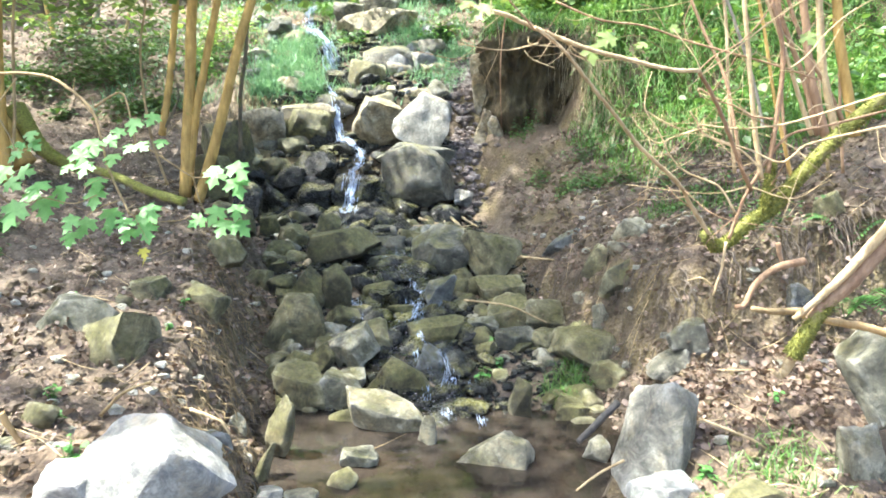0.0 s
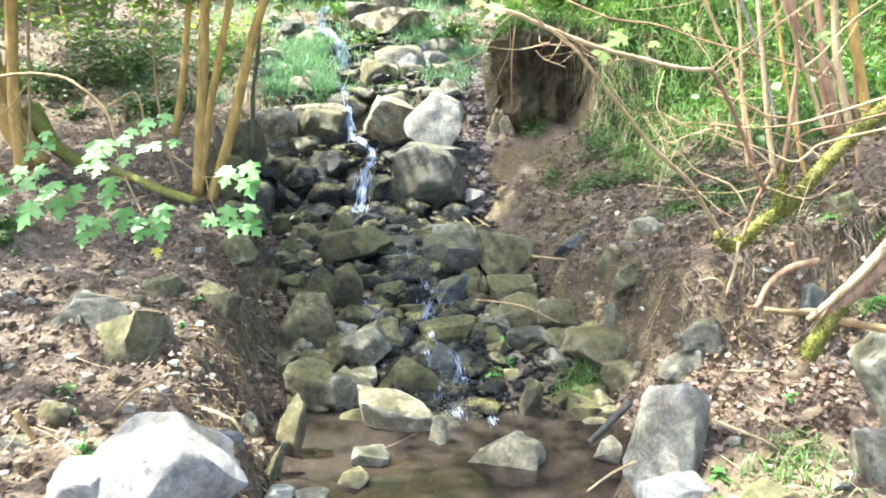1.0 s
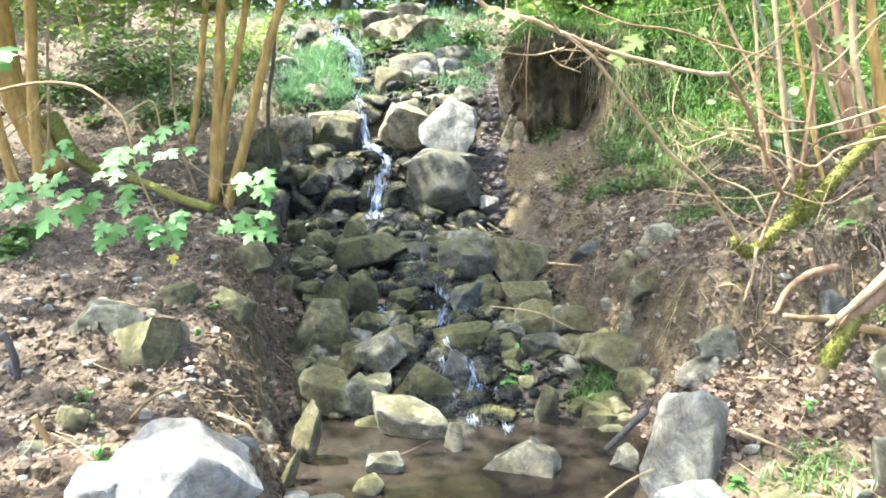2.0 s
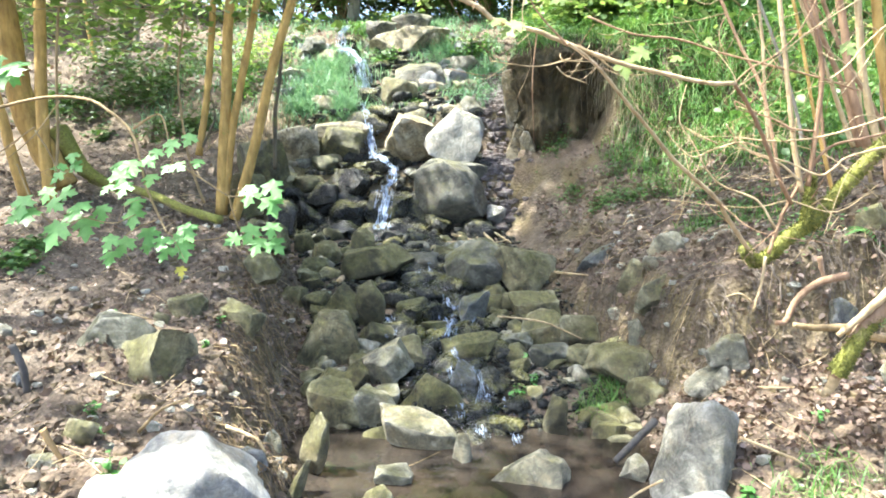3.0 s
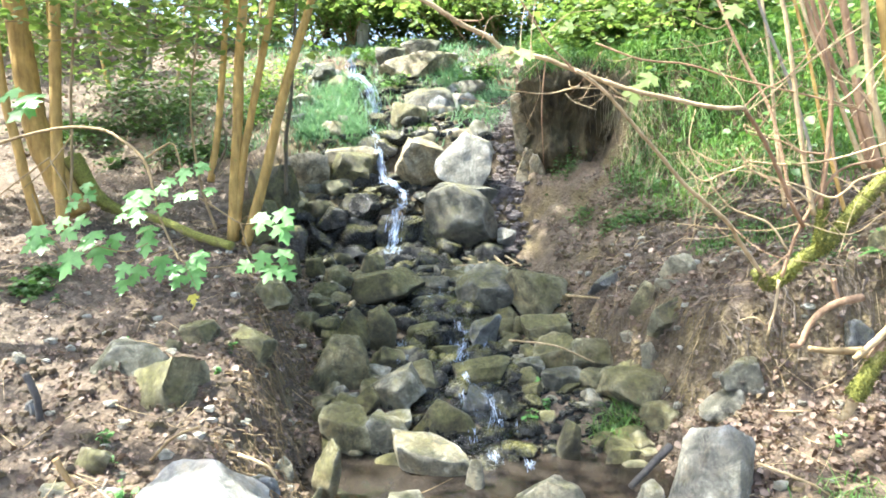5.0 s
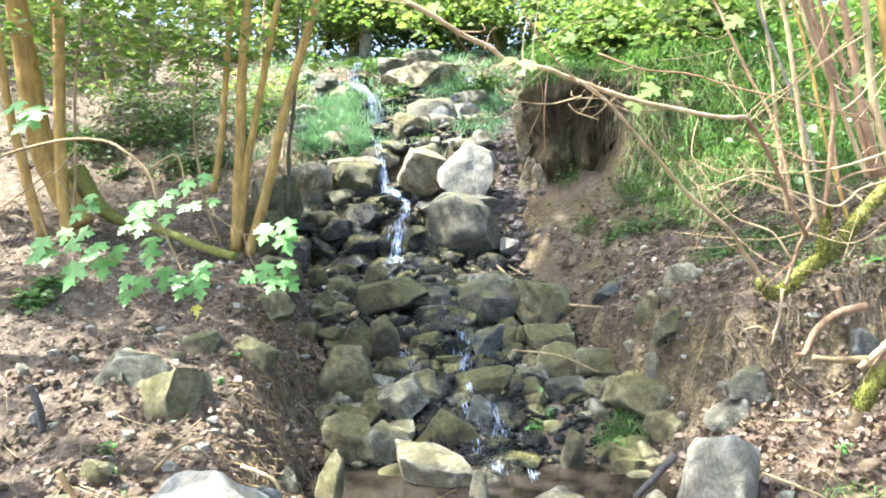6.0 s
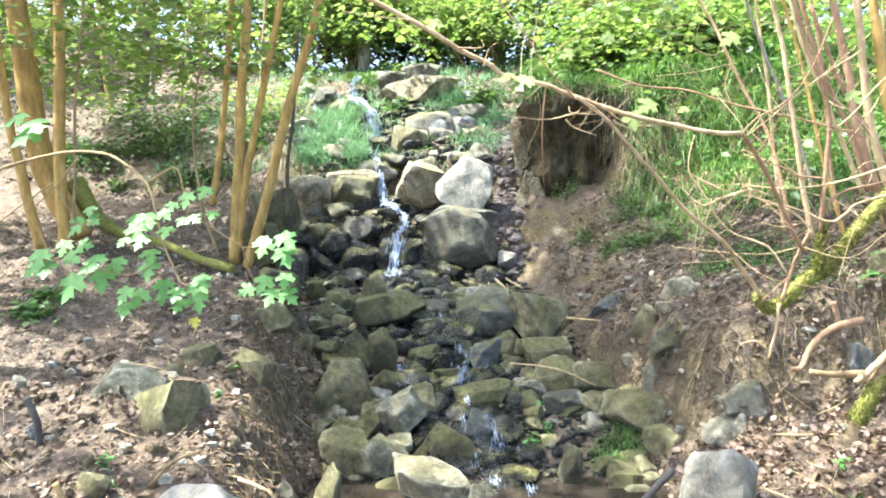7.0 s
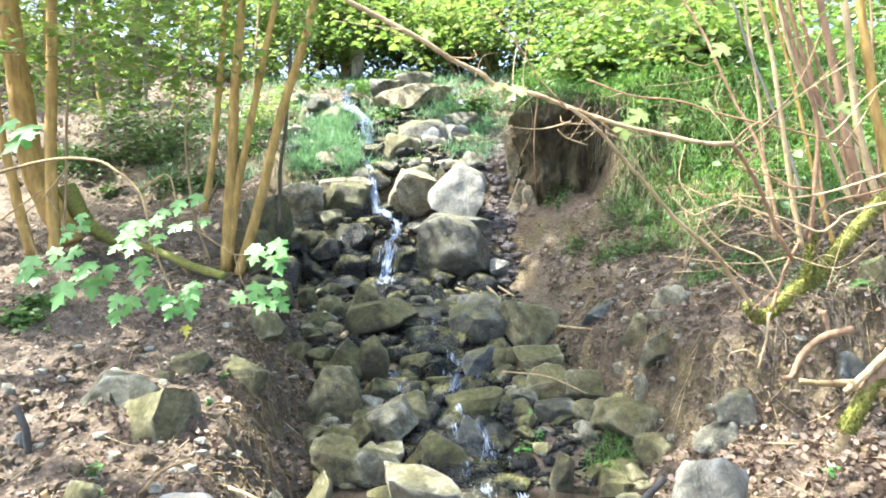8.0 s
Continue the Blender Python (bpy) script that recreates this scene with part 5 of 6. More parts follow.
# ---- white water ----
def fall(points, width, strands, r, seed, name="cascade", parent=None):
    """A thread of the fall: many thin wavering strands."""
    rng = np.random.default_rng(seed)
    pieces = []
    for k in range(strands):
        off = rng.normal(0, width * (0.28 if k % 3 else 0.6), 2)
        a = rng.uniform(-0.1, 0.8)
        b = a + rng.uniform(0.12, 0.4)
        line = smooth_line([np.array(p) + (off[0] + rng.normal(0, width * 0.12), off[1] * 0.25 - 0.02, rng.normal(0, 0.012)) for p in points], 5)
        n = len(line)
        line = line[max(0, int(a * n)):max(int(b * n), int(a * n) + 3)]
        if len(line) > 2:
            pieces.append(tube(line, r * rng.uniform(0.5, 1.2), r * rng.uniform(0.3, 0.9), 6, 0.3, k))
    return tagged(part(name, *merge(pieces), FOAM, parent), kind="stuff")


waterfall = thing("waterfall", FALL_FOOT[-1], "narrow white waterfall running down dark rock steps", "waterfall")
for k, (line, width, n) in enumerate(((FALL_TOP, 0.09, 90), (FALL_UPPER, 0.10, 130), (FALL_MIDDLE, 0.06, 110), (FALL_LOWER, 0.05, 55), (FALL_FOOT, 0.08, 95))):
    fall(line, width, n, 0.0020, 50 + k, "cascade", waterfall)
link_1, link_2 = [FALL_UPPER[-1], FALL_MIDDLE[0]], [FALL_MIDDLE[-1], FALL_LOWER[0]]
fall([link_1[0], np.array(link_1).mean(0) + (0, 0, 0.04), link_1[1]], 0.06, 60, 0.003, 60, "cascade", waterfall)
fall([link_2[0], np.array(link_2).mean(0) + (0, -0.05, 0.05), link_2[1]], 0.06, 60, 0.003, 61, "cascade", waterfall)
foot = np.array(FALL_FOOT[-1])
fall([foot + (0.02, -0.02, 0.05), foot + (0.0, -0.07, 0.015), foot + (-0.02, -0.14, 0.0)], 0.09, 60, 0.0028, 64, "splash", waterfall)
link_3, link_4 = [FALL_TOP[-1], FALL_UPPER[0]], [FALL_LOWER[-1], FALL_FOOT[0]]
fall([link_3[0], np.array(link_3).mean(0) + (0, -0.1, 0.08), link_3[1]], 0.09, 60, 0.003, 62, "cascade", waterfall)
fall([link_4[0], np.array(link_4).mean(0) + (0, -0.02, 0.01), link_4[1]], 0.06, 50, 0.0026, 63, "cascade", waterfall)
# riffles between the stones below
riffles = thing("riffle", (-0.2, 5.0, 0.2), "small white riffles between stones in the stream", "riffle")
for k, line in enumerate(CHUTES):
    fall(line, 0.045, 30, 0.0013, 240 + k, "trickle", riffles)
rng = np.random.default_rng(19)
for k in range(22):
    y = rng.uniform(4.35, 6.9)
    x = float(np.interp(y, BED[:, 0], BED[:, 1])) + 0.12 + rng.normal(0, 0.13)
    z = float(stream_height(x, y)) + 0.01
    pts = [(x, y, z), (x + rng.normal(0, 0.006), y - 0.06, z - 0.015), (x + rng.normal(0, 0.008), y - 0.10, z - 0.09)]
    fall(pts, 0.03, 16, 0.0014, 200 + k, "trickle", riffles)


# ---- stems, shrubs and fallen wood ----
hazel = woody("hazel_shrub", HAZEL, "hazel shrub with smooth ochre-brown stems on the bank", "shrub")
left_hazel = woody("hazel_shrub", LEFT_HAZEL, "old hazel with a mossy foot and several stems", "shrub")
woody("mossy_log", MOSSY_LOG, "thin mossy log lying on the bank", "log")
right_shrub = woody("bare_shrub", RIGHT_SHRUB, "half-dead shrub with pale bare branches and mossy limb", "shrub")
stem_rng = random.Random(33)
for k in range(9):
    x, y = stem_rng.uniform(1.55, 2.75), stem_rng.uniform(3.4, 4.6)
    tilt, r = stem_rng.uniform(-0.30, -0.02), stem_rng.uniform(0.007, 0.015)
    BACK_STEMS.append(("stem", r, r * 0.7, stem_rng.choice(("hazel", "pale", "brown")), [(x + tilt * h + stem_rng.uniform(-0.02, 0.02), y + 0.05 * h, 1.45 + h) for h in (0.0, 0.4, 0.8, 1.25, 1.8)]))
woody("hazel_shrub", BACK_STEMS, "cluster of straight brown stems on the bank", "shrub")
for row in FAR_TRUNKS:
    woody("tree", [row], "slender woodland trunk " + ("with dark bark" if row[3] == "darkbark" else "with smooth light bark") + " on the slope", "tree")
fallen_branch = woody("fallen_branch", FALLEN_BRANCH, "broken mossy branch hanging over the bank", "branch")
for row in BANK_ROOT:
    woody("exposed_root", [row], "pale bare root sticking out of the bank", "root")
for row in STICKS:
    woody("stick", [row], "dry fallen stick lying on the ground", "stick")

# ---- young maple: leaves of their own ----
def maple_leaf_mesh():
    """A five-lobed toothed blade, 1 wide, with a fold along each rib."""
    half = [(0.0, 0.0), (0.12, -0.05), (0.33, -0.08), (0.26, 0.06), (0.36, 0.15), (0.54, 0.25), (0.42, 0.32), (0.45, 0.45), (0.30, 0.41), (0.17, 0.38), (0.22, 0.54), (0.31, 0.66), (0.15, 0.67), (0.10, 0.79), (0.0, 0.96)]
    rim = half + [(-x, y) for x, y in half[-2:0:-1]]
    bm = bmesh.new()
    mid = bm.verts.new((0, 0.26, 0.0))
    ring = []
    for x, y in rim:
        r = math.hypot(x, y - 0.26)
        ring.append(bm.verts.new((x, y, 0.03 * math.sin(r * 9) - 0.12 * r * r)))
    for a, b in zip(ring, ring[1:] + ring[:1]):
        bm.faces.new((mid, a, b)).smooth = True
    me = bpy.data.meshes.new("leaf")
    bm.to_mesh(me)
    bm.free()
    return me


MAPLE_BLADE = maple_leaf_mesh()
MAPLE_BLADE.materials.append(LEAF["maple"])
maple = woody("maple_sapling", MAPLE, "young maple with bright green five-lobed leaves", "sapling")
rng = random.Random(5)
TWIGS = [(ob, np.array([v.co[:] for v in ob.data.vertices]) + np.array(maple.location)) for ob in maple.children if ob.type == "MESH"]
for spray in MAPLE_SPRAYS:
    middle = (sum(x for x, z, w in spray) / len(spray), sum(z for x, z, w in spray) / len(spray))
    for x, z, w in spray:
        y = 3.1 + rng.uniform(-0.07, 0.07)
        out = math.degrees(math.atan2(x - middle[0], 0.06)) * 0.6
        leaf = new("leaf", MAPLE_BLADE)
        leaf.parent = min(TWIGS, key=lambda twig: np.linalg.norm(twig[1] - np.array((x, y, z)), axis=1).min())[0]
        turn = pose(x, y, z, rng.uniform(28, 58), rng.uniform(-16, 16), 0) @ pose(0, 0, 0, 0, 0, 180 + out + rng.uniform(-35, 35))
        leaf.matrix_basis = Matrix.Translation(-maple.location) @ turn @ Matrix.Diagonal((w, w, w, 1)) @ Matrix.Translation((0, -0.38, 0))

# single young leaves on the bare shrub: place, width
SHRUB_LEAVES = [(0.10, 2.1, 2.04, 0.084), (0.06, 2.1, 2.06, 0.064), (0.48, 2.25, 1.98, 0.072), (0.44, 2.25, 1.94, 0.069), (0.60, 2.3, 1.97, 0.042), (0.24, 2.2, 2.13, 0.047), (1.25, 2.6, 2.02, 0.068), (1.00, 2.5, 1.73, 0.042), (0.76, 2.5, 2.04, 0.042), (0.80, 2.5, 2.21, 0.077), (-0.13, 2.1, 2.21, 0.048), (0.36, 2.2, 2.17, 0.044)]
SHRUB_BLADE = MAPLE_BLADE.copy()
SHRUB_BLADE.materials.clear()
SHRUB_BLADE.materials.append(LEAF["fresh"])
for x, y, z, w in SHRUB_LEAVES:
    leaf = tagged(new("leaf", SHRUB_BLADE), "young yellow-green leaf")
    leaf.parent = right_shrub
    leaf.matrix_basis = Matrix.Translation(-right_shrub.location) @ pose(x, y, z, rng.uniform(25, 70), rng.uniform(-25, 25), 0) @ pose(0, 0, 0, 0, 0, 180 + rng.uniform(-80, 80)) @ Matrix.Diagonal((w, w, w, 1)) @ Matrix.Translation((0, -0.38, 0))


YELLOW_BLADE = MAPLE_BLADE.copy()
YELLOW_BLADE.materials.clear()
YELLOW_BLADE.materials.append(LEAF["yellow"])
for x, y, z, w, spin in ((-1.29, 3.12, 1.20, 0.055, 20), (-1.27, 3.10, 1.17, 0.05, -60)):
    leaf = tagged(new("leaf", YELLOW_BLADE), "small yellow leaf")
    leaf.parent = maple
    leaf.matrix_basis = Matrix.Translation(-maple.location) @ pose(x, y, z, -60, 10, 180 + spin) @ Matrix.Diagonal((w, w, w, 1))


# ---- trees overhead and behind ----
def crown(centre, radii, clumps, per, size, rng, spread_=0.55, tilt=0.55):
    """Leaves in clumps all through an uneven crown."""
    c = rng.normal(0, 1, (clumps, 3))
    c /= np.linalg.norm(c, axis=1)[:, None]
    c = np.array(centre) + c * (rng.uniform(0.25, 1.0, (clumps, 1)) ** 0.6) * np.array(radii)
    p = np.repeat(c, per, 0) + rng.normal(0, 1, (clumps * per, 3)) * np.array((spread_, spread_, spread_ * 0.45))
    return leaves(p, rng.uniform(0.7, 1.25, len(p)) * size, rng, tilt), c


def tree(x, y, height, radius, crown_height, radii, clumps, per, size, seed, leaf="fresh", bark="darkbark", label="tall broadleaf tree with a spreading crown", lean=(0, 0), loose=0.55):
    rng = np.random.default_rng(seed)
    z = float(ground_z(x, y)) - 0.15
    ob = thing("tree", (x, y, z), label, "tree")
    top = np.array((x + lean[0], y + lean[1], z + height))
    foot = np.array((x, y, z))
    bend = rng.normal(0, 0.02 * height, 3) * (1, 1, 0)
    line = smooth_line([foot, foot + 0.33 * (top - foot) + bend, foot + 0.66 * (top - foot) - bend * 0.5, top], 6)
    part("trunk", *tube(line, radius, radius * 0.3, 12, 0.08, seed), BARK[bark], ob)
    (v, f), c = crown((top[0], top[1], z + crown_height), radii, clumps, per, size, rng, loose)
    limbs = []
    for k in range(0, clumps, max(1, clumps // 14)):
        s = line[int(rng.integers(13, len(line) - 1))]
        m = (s + c[k]) / 2 + (0, 0, -0.1 * height * rng.uniform(0.1, 0.6))
        limbs.append(tube(smooth_line([s, m, c[k]], 5), radius * 0.22, radius * 0.05, 6, 0.1, k))
    for lv, lf in limbs:
        part("limb", lv, lf, BARK[bark], ob)
    part("crown", v, f, LEAF[leaf], ob, "many small green leaves")["kind"] = "stuff"
    return ob


# unseen crowns added to shade the stream in dapples: middle, spread, clumps of leaves
SHADE_CROWNS = [(-3.85, 5.35, 8.4, 1.4, 48), (-5.75, 4.85, 8.6, 1.3, 40), (-3.55, 3.15, 8.4, 0.45, 9), (-2.75, 4.45, 8.6, 0.45, 10), (-2.85, 5.6, 9.2, 1.0, 17), (-2.95, 6.8, 9.0, 0.5, 16),
          (-6.85, 6.65, 9.2, 1.8, 36), (-3.3, 5.6, 8.6, 0.7, 12), (-6.55, 2.65, 8.4, 1.0, 12), (-2.55, 7.7, 9.0, 0.5, 30), (-8.15, 9.35, 10, 1.8, 32), (-1.6, 4.6, 8.6, 0.7, 14), (-1.6, 3.1, 8.6, 0.8, 10), (-1.2, 5.4, 9.0, 0.8, 20), (-1.4, 0.6, 8.5, 1.8, 40), (3.5, -3.0, 9, 2.2, 60), (-3.9, -1.4, 9, 2.2, 60)]
for k, (x, y, z, r, clumps) in enumerate(SHADE_CROWNS):
    foot = (x - 3.2 - 0.3 * (k % 3), y - 1.2)
    base = float(ground_z(*foot))
    tree(*foot, z - base + 0.8, 0.11, z - base, (r, r, 0.9), clumps, 46, 0.12, 300 + k, "fresh", "darkbark", "tall beech with an airy green crown", (3.2 + 0.3 * (k % 3), 1.2), 0.3)
BACKGROUND = [(-7.5, 15, 9), (-4.5, 16.5, 10), (-1.0, 15.0, 9), (2.5, 16, 10), (6.0, 15.5, 9), (9.5, 17, 10), (-11, 16, 10), (-14, 13, 9), (13, 14, 9), (0.5, 20, 11), (-8, 21, 11), (7, 21, 11), (-3.4, 20, 11), (4, 19, 11), (-17, 18, 11), (16, 19, 11)]
for k, (x, y, h) in enumerate(BACKGROUND):
    tree(x, y, h, 0.16, h * 0.48, (2.4, 2.0, 0.46 * h), 115, 60, 0.15, 400 + k, "fresh", "darkbark", "woodland tree with sunlit fresh green leaves")


# ---- bushes on the slopes ----
def bush(x, y, height, radii, clumps, per, size, seed, leaf="fresh", label="leafy green bush", spread_=0.22):
    rng = np.random.default_rng(seed)
    z = float(ground_z(x, y)) - 0.05
    ob = thing("bush", (x, y, z), label, "bush")
    (v, f), c = crown((x, y, z + height * 0.55), (radii, radii, height * 0.5), clumps, per, size, rng, spread_)
    for k in range(0, clumps, max(1, clumps // 7)):
        m = np.array((x, y, z)) * 0.5 + c[k] * 0.5 + rng.normal(0, 0.08, 3)
        part("stem", *tube(smooth_line([(x, y, z), m, c[k]], 4), 0.016, 0.005, 6, 0.1, k), BARK["twig"], ob)
    part("foliage", v, f, LEAF[leaf], ob)["kind"] = "stuff"
    return ob


BUSHES = [(-2.6, 14.6, 3.4, 1.7, "fresh"), (-3.0, 13.2, 2.1, 1.2, "fresh"), (-1.7, 13.5, 1.8, 1.0, "fresh"), (-4.4, 15.6, 3.8, 1.8, "fresh"), (-6.8, 15.8, 4.0, 1.9, "fresh"), (-1.2, 16.2, 3.8, 1.8, "fresh"), (0.9, 15.2, 3.6, 1.9, "fresh"), (-0.4, 12.9, 1.3, 1.1, "fresh"), (-7.6, 12.0, 2.4, 1.3, "fresh"), (-2.2, 12.8, 1.6, 0.9, "fresh"), (0.2, 12.6, 1.5, 1.1, "fresh"), (2.2, 11.6, 1.3, 1.0, "fresh"),
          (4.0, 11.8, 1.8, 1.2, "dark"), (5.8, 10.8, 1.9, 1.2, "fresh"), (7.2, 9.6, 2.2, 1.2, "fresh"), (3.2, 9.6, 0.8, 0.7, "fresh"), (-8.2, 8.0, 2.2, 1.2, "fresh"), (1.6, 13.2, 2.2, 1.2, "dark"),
          (-1.0, 13.6, 2.6, 1.2, "fresh"), (3.0, 13.6, 2.4, 1.4, "fresh"), (5.2, 13.2, 2.8, 1.4, "fresh"), (-4.4, 13.8, 2.8, 1.3, "fresh"), (1.5, 9.3, 0.7, 0.5, "fresh"), (2.4, 8.6, 0.6, 0.5, "fresh")]
# dark bushes carry their shade in the leaf colour
for k, (x, y, h, r, leaf) in enumerate(BUSHES):
    bush(x, y, h, r, 60, 55, 0.095, 500 + k, leaf, ("sunlit " if leaf == "fresh" else "shade-toned deep ") + "green bush on the wooded slope")


# ---- leaves on the hazels ----
def leafy_twigs(parent, spots, rng, size=0.085):
    """Sprays of leaves along thin twigs, as parts of a shrub."""
    for x, y, z, reach in spots:
        way = rng.normal(0, 1, 3) * (1, 0.6, 0.25)
        way /= np.linalg.norm(way)
        a, b = np.array((x, y, z)) - way * reach * 0.5, np.array((x, y, z)) + way * reach * 0.5 - (0, 0, 0.08)
        line = smooth_line([a, (a + b) / 2 + (0, 0, 0.06), b], 5)
        part("twig", *tube(line, 0.005, 0.002, 5), BARK["twig"], parent)
        n = int(26 * reach)
        t = rng.uniform(0, 1, n)
        p = a + (b - a) * t[:, None] + rng.normal(0, 0.07, (n, 3))
        part("foliage", *leaves(p, rng.uniform(0.7, 1.3, n) * size, rng, 0.45, 0.25, 1.25), LEAF["fresh"], parent)["kind"] = "stuff"


rng = np.random.default_rng(91)
leafy_twigs(left_hazel, [(rng.uniform(-5.2, -2.6), rng.uniform(5.6, 7.5), rng.uniform(2.75, 3.9), rng.uniform(0.5, 1.0)) for k in range(70)], rng)
leafy_twigs(hazel, [(rng.uniform(-3.2, -1.2), rng.uniform(5.9, 6.9), rng.uniform(2.8, 4.2), rng.uniform(0.5, 1.0)) for k in range(60)], rng)
leafy_twigs(hazel, [(rng.uniform(-1.6, 1.8), rng.uniform(9.4, 11.0), rng.uniform(3.8, 4.8), rng.uniform(0.5, 1.0)) for k in range(24)], rng)

leafy_twigs(hazel, [(rng.uniform(-1.6, 2.2), rng.uniform(9.2, 11.2), rng.uniform(3.75, 4.9), rng.uniform(0.5, 1.0)) for k in range(44)], rng, 0.11)
leafy_twigs(left_hazel, [(rng.uniform(-5.4, -2.7), rng.uniform(6.6, 9.5), rng.uniform(2.75, 3.9), rng.uniform(0.5, 1.0)) for k in range(56)], rng, 0.095)


def side_twigs(parent, rows, rng, each, reach, bark="pale"):
    """Fine bare twigs that branch off the stems."""
    for kind, r0, r1, own, line in rows:
        path = smooth_line(line, 5)
        for k in range(each):
            i = int(rng.integers(2, len(path) - 1))
            way = rng.normal(0, 1, 3) * (1, 0.5, 0.6)
            way /= np.linalg.norm(way)
            L = reach * rng.uniform(0.4, 1.2)
            a = path[i]
            b = a + way * L * 0.5 + rng.normal(0, 0.03, 3)
            c = b + (way + rng.normal(0, 0.5, 3)) * L * 0.5
            r = min(r0, r1) * 0.4
            part("twig", *tube(smooth_line([a, b, c], 4), min(r, 0.0032), 0.0009, 5, 0.08, k), BARK[bark if rng.uniform() < 0.6 else "brown"], parent)


side_twigs(right_shrub, RIGHT_SHRUB[:-2], rng, 4, 0.24)
side_twigs(maple, MAPLE, rng, 2, 0.16, "twig")
leafy_twigs(right_shrub, [(rng.uniform(0.0, 2.4), rng.uniform(2.6, 3.6), rng.uniform(2.55, 3.2), rng.uniform(0.3, 0.6)) for k in range(10)], rng, 0.05)
leafy_twigs(right_shrub, [(rng.uniform(1.3, 3.2), rng.uniform(4.5, 6.5), rng.uniform(2.0, 3.6), rng.uniform(0.3, 0.8)) for k in range(46)], rng, 0.065)
leafy_twigs(right_shrub, [(rng.uniform(0.6, 4.2), rng.uniform(5.2, 8.4), rng.uniform(2.95, 3.9), rng.uniform(0.4, 0.9)) for k in range(36)], rng, 0.085)


def moss_fuzz(parent, rows, rng):
    """Short shaggy moss all round the mossy limbs."""
    for kind, r0, r1, bark, line in rows:
        if bark != "moss":
            continue
        path = smooth_line(line, 12)
        n = int(80 * len(path))
        i = rng.integers(0, len(path) - 1, n)
        way = path[i + 1] - path[i]
        out = np.cross(way, rng.normal(0, 1, (n, 3)))
        out /= np.linalg.norm(out, axis=1)[:, None] + 1e-9
        radius = (r0 + (r1 - r0) * i / len(path))[:, None]
        foot = path[i] + way * rng.uniform(0, 1, (n, 1)) + out * radius * 0.92
        tip = foot + out * rng.uniform(0.003, 0.010, (n, 1)) + rng.normal(0, 0.004, (n, 3)) - (0, 0, 0.003)
        acr = np.cross(out, tip - foot + rng.normal(0, 0.01, (n, 3)))
        acr = acr / (np.linalg.norm(acr, axis=1)[:, None] + 1e-9) * 0.0028
        v = np.stack([foot - acr, foot + acr, tip], 1).reshape(-1, 3)
        part("moss", v, (np.arange(n)[:, None] * 3 + (0, 1, 2)).tolist(), LEAF["moss"], parent)["kind"] = "stuff"


moss_fuzz(right_shrub, RIGHT_SHRUB, rng)
moss_fuzz(fallen_branch, FALLEN_BRANCH, rng)
moss_fuzz(left_hazel, LEFT_HAZEL, rng)
# ---- low plants ----
def herb(x, y, r, h, kind, seed):
    """A low plant: a loose clump of leaves or blades on the ground."""
    rng = np.random.default_rng(seed)
    z0 = float(ground_z(x, y))
    if kind in ("tuft", "cool", "grass"):
        n = {"tuft": 120 if y > 3.2 else 55, "cool": 800, "grass": 260}[kind]
        roots = np.array((x, y, 0)) + rng.normal(0, r * 0.5, (n, 3))
        roots[:, 2] = ground_z(roots[:, 0], roots[:, 1]) - 0.01
        ob = thing("grass_tuft", (x, y, z0), {"tuft": "bright green grass tuft by the water", "cool": "soft cool green grass hanging between rocks", "grass": "long green grass on the bank"}[kind], "grass")
        part("grass", *blades(roots, rng.uniform(0.5, 1.2, n) * h, rng, 0.004, 0.9, 0.25), LEAF["cool_grass" if kind == "cool" else "grass"], ob)["kind"] = "stuff"
        return ob
    fine = kind == "herb" and x > 0
    n = 16 if kind == "seed" else int(260 * min(r, 0.5) / 0.25)
    size = r * 0.75 if kind == "seed" else 0.030 if fine else 0.055
    p = np.array((x, y, 0)) + rng.normal(0, r * (0.35 if kind == "seed" else 0.5), (n, 3))
    p[:, 2] = ground_z(p[:, 0], p[:, 1]) + h * rng.uniform(0.15, 1.0, n) ** 1.3
    words = {"seed": "small bright green seedling in the soil", "dark": "low dark green undergrowth", "herb": "low green herbs with small leaves", "fresh": "sunlit low green undergrowth"}[kind]
    ob = thing("seedling" if kind == "seed" else "undergrowth", (x, y, z0), words + ("" if kind == "seed" else " on the slope"), "herb")
    stalks = [tube(smooth_line([(q[0] * 0.5 + x * 0.5, q[1] * 0.5 + y * 0.5, float(ground_z(q[0] * 0.5 + x * 0.5, q[1] * 0.5 + y * 0.5)) - 0.01), q], 2), 0.0022, 0.0012, 4) for q in p[:: max(1, n // 14)]]
    part("stalk", *merge(stalks), LEAF["herb"], ob)["kind"] = "stuff"
    part("foliage", *leaves(p, rng.uniform(0.6, 1.3, n) * size, rng, 0.4, 0.15, 1.3), LEAF["maple" if kind == "seed" else kind], ob)["kind"] = "stuff"
    return ob


for k, row in enumerate(FALL_HERBS + RIGHT_HERBS + LEFT_HERBS + SEEDLINGS + TUFTS):
    herb(*row, 600 + k)


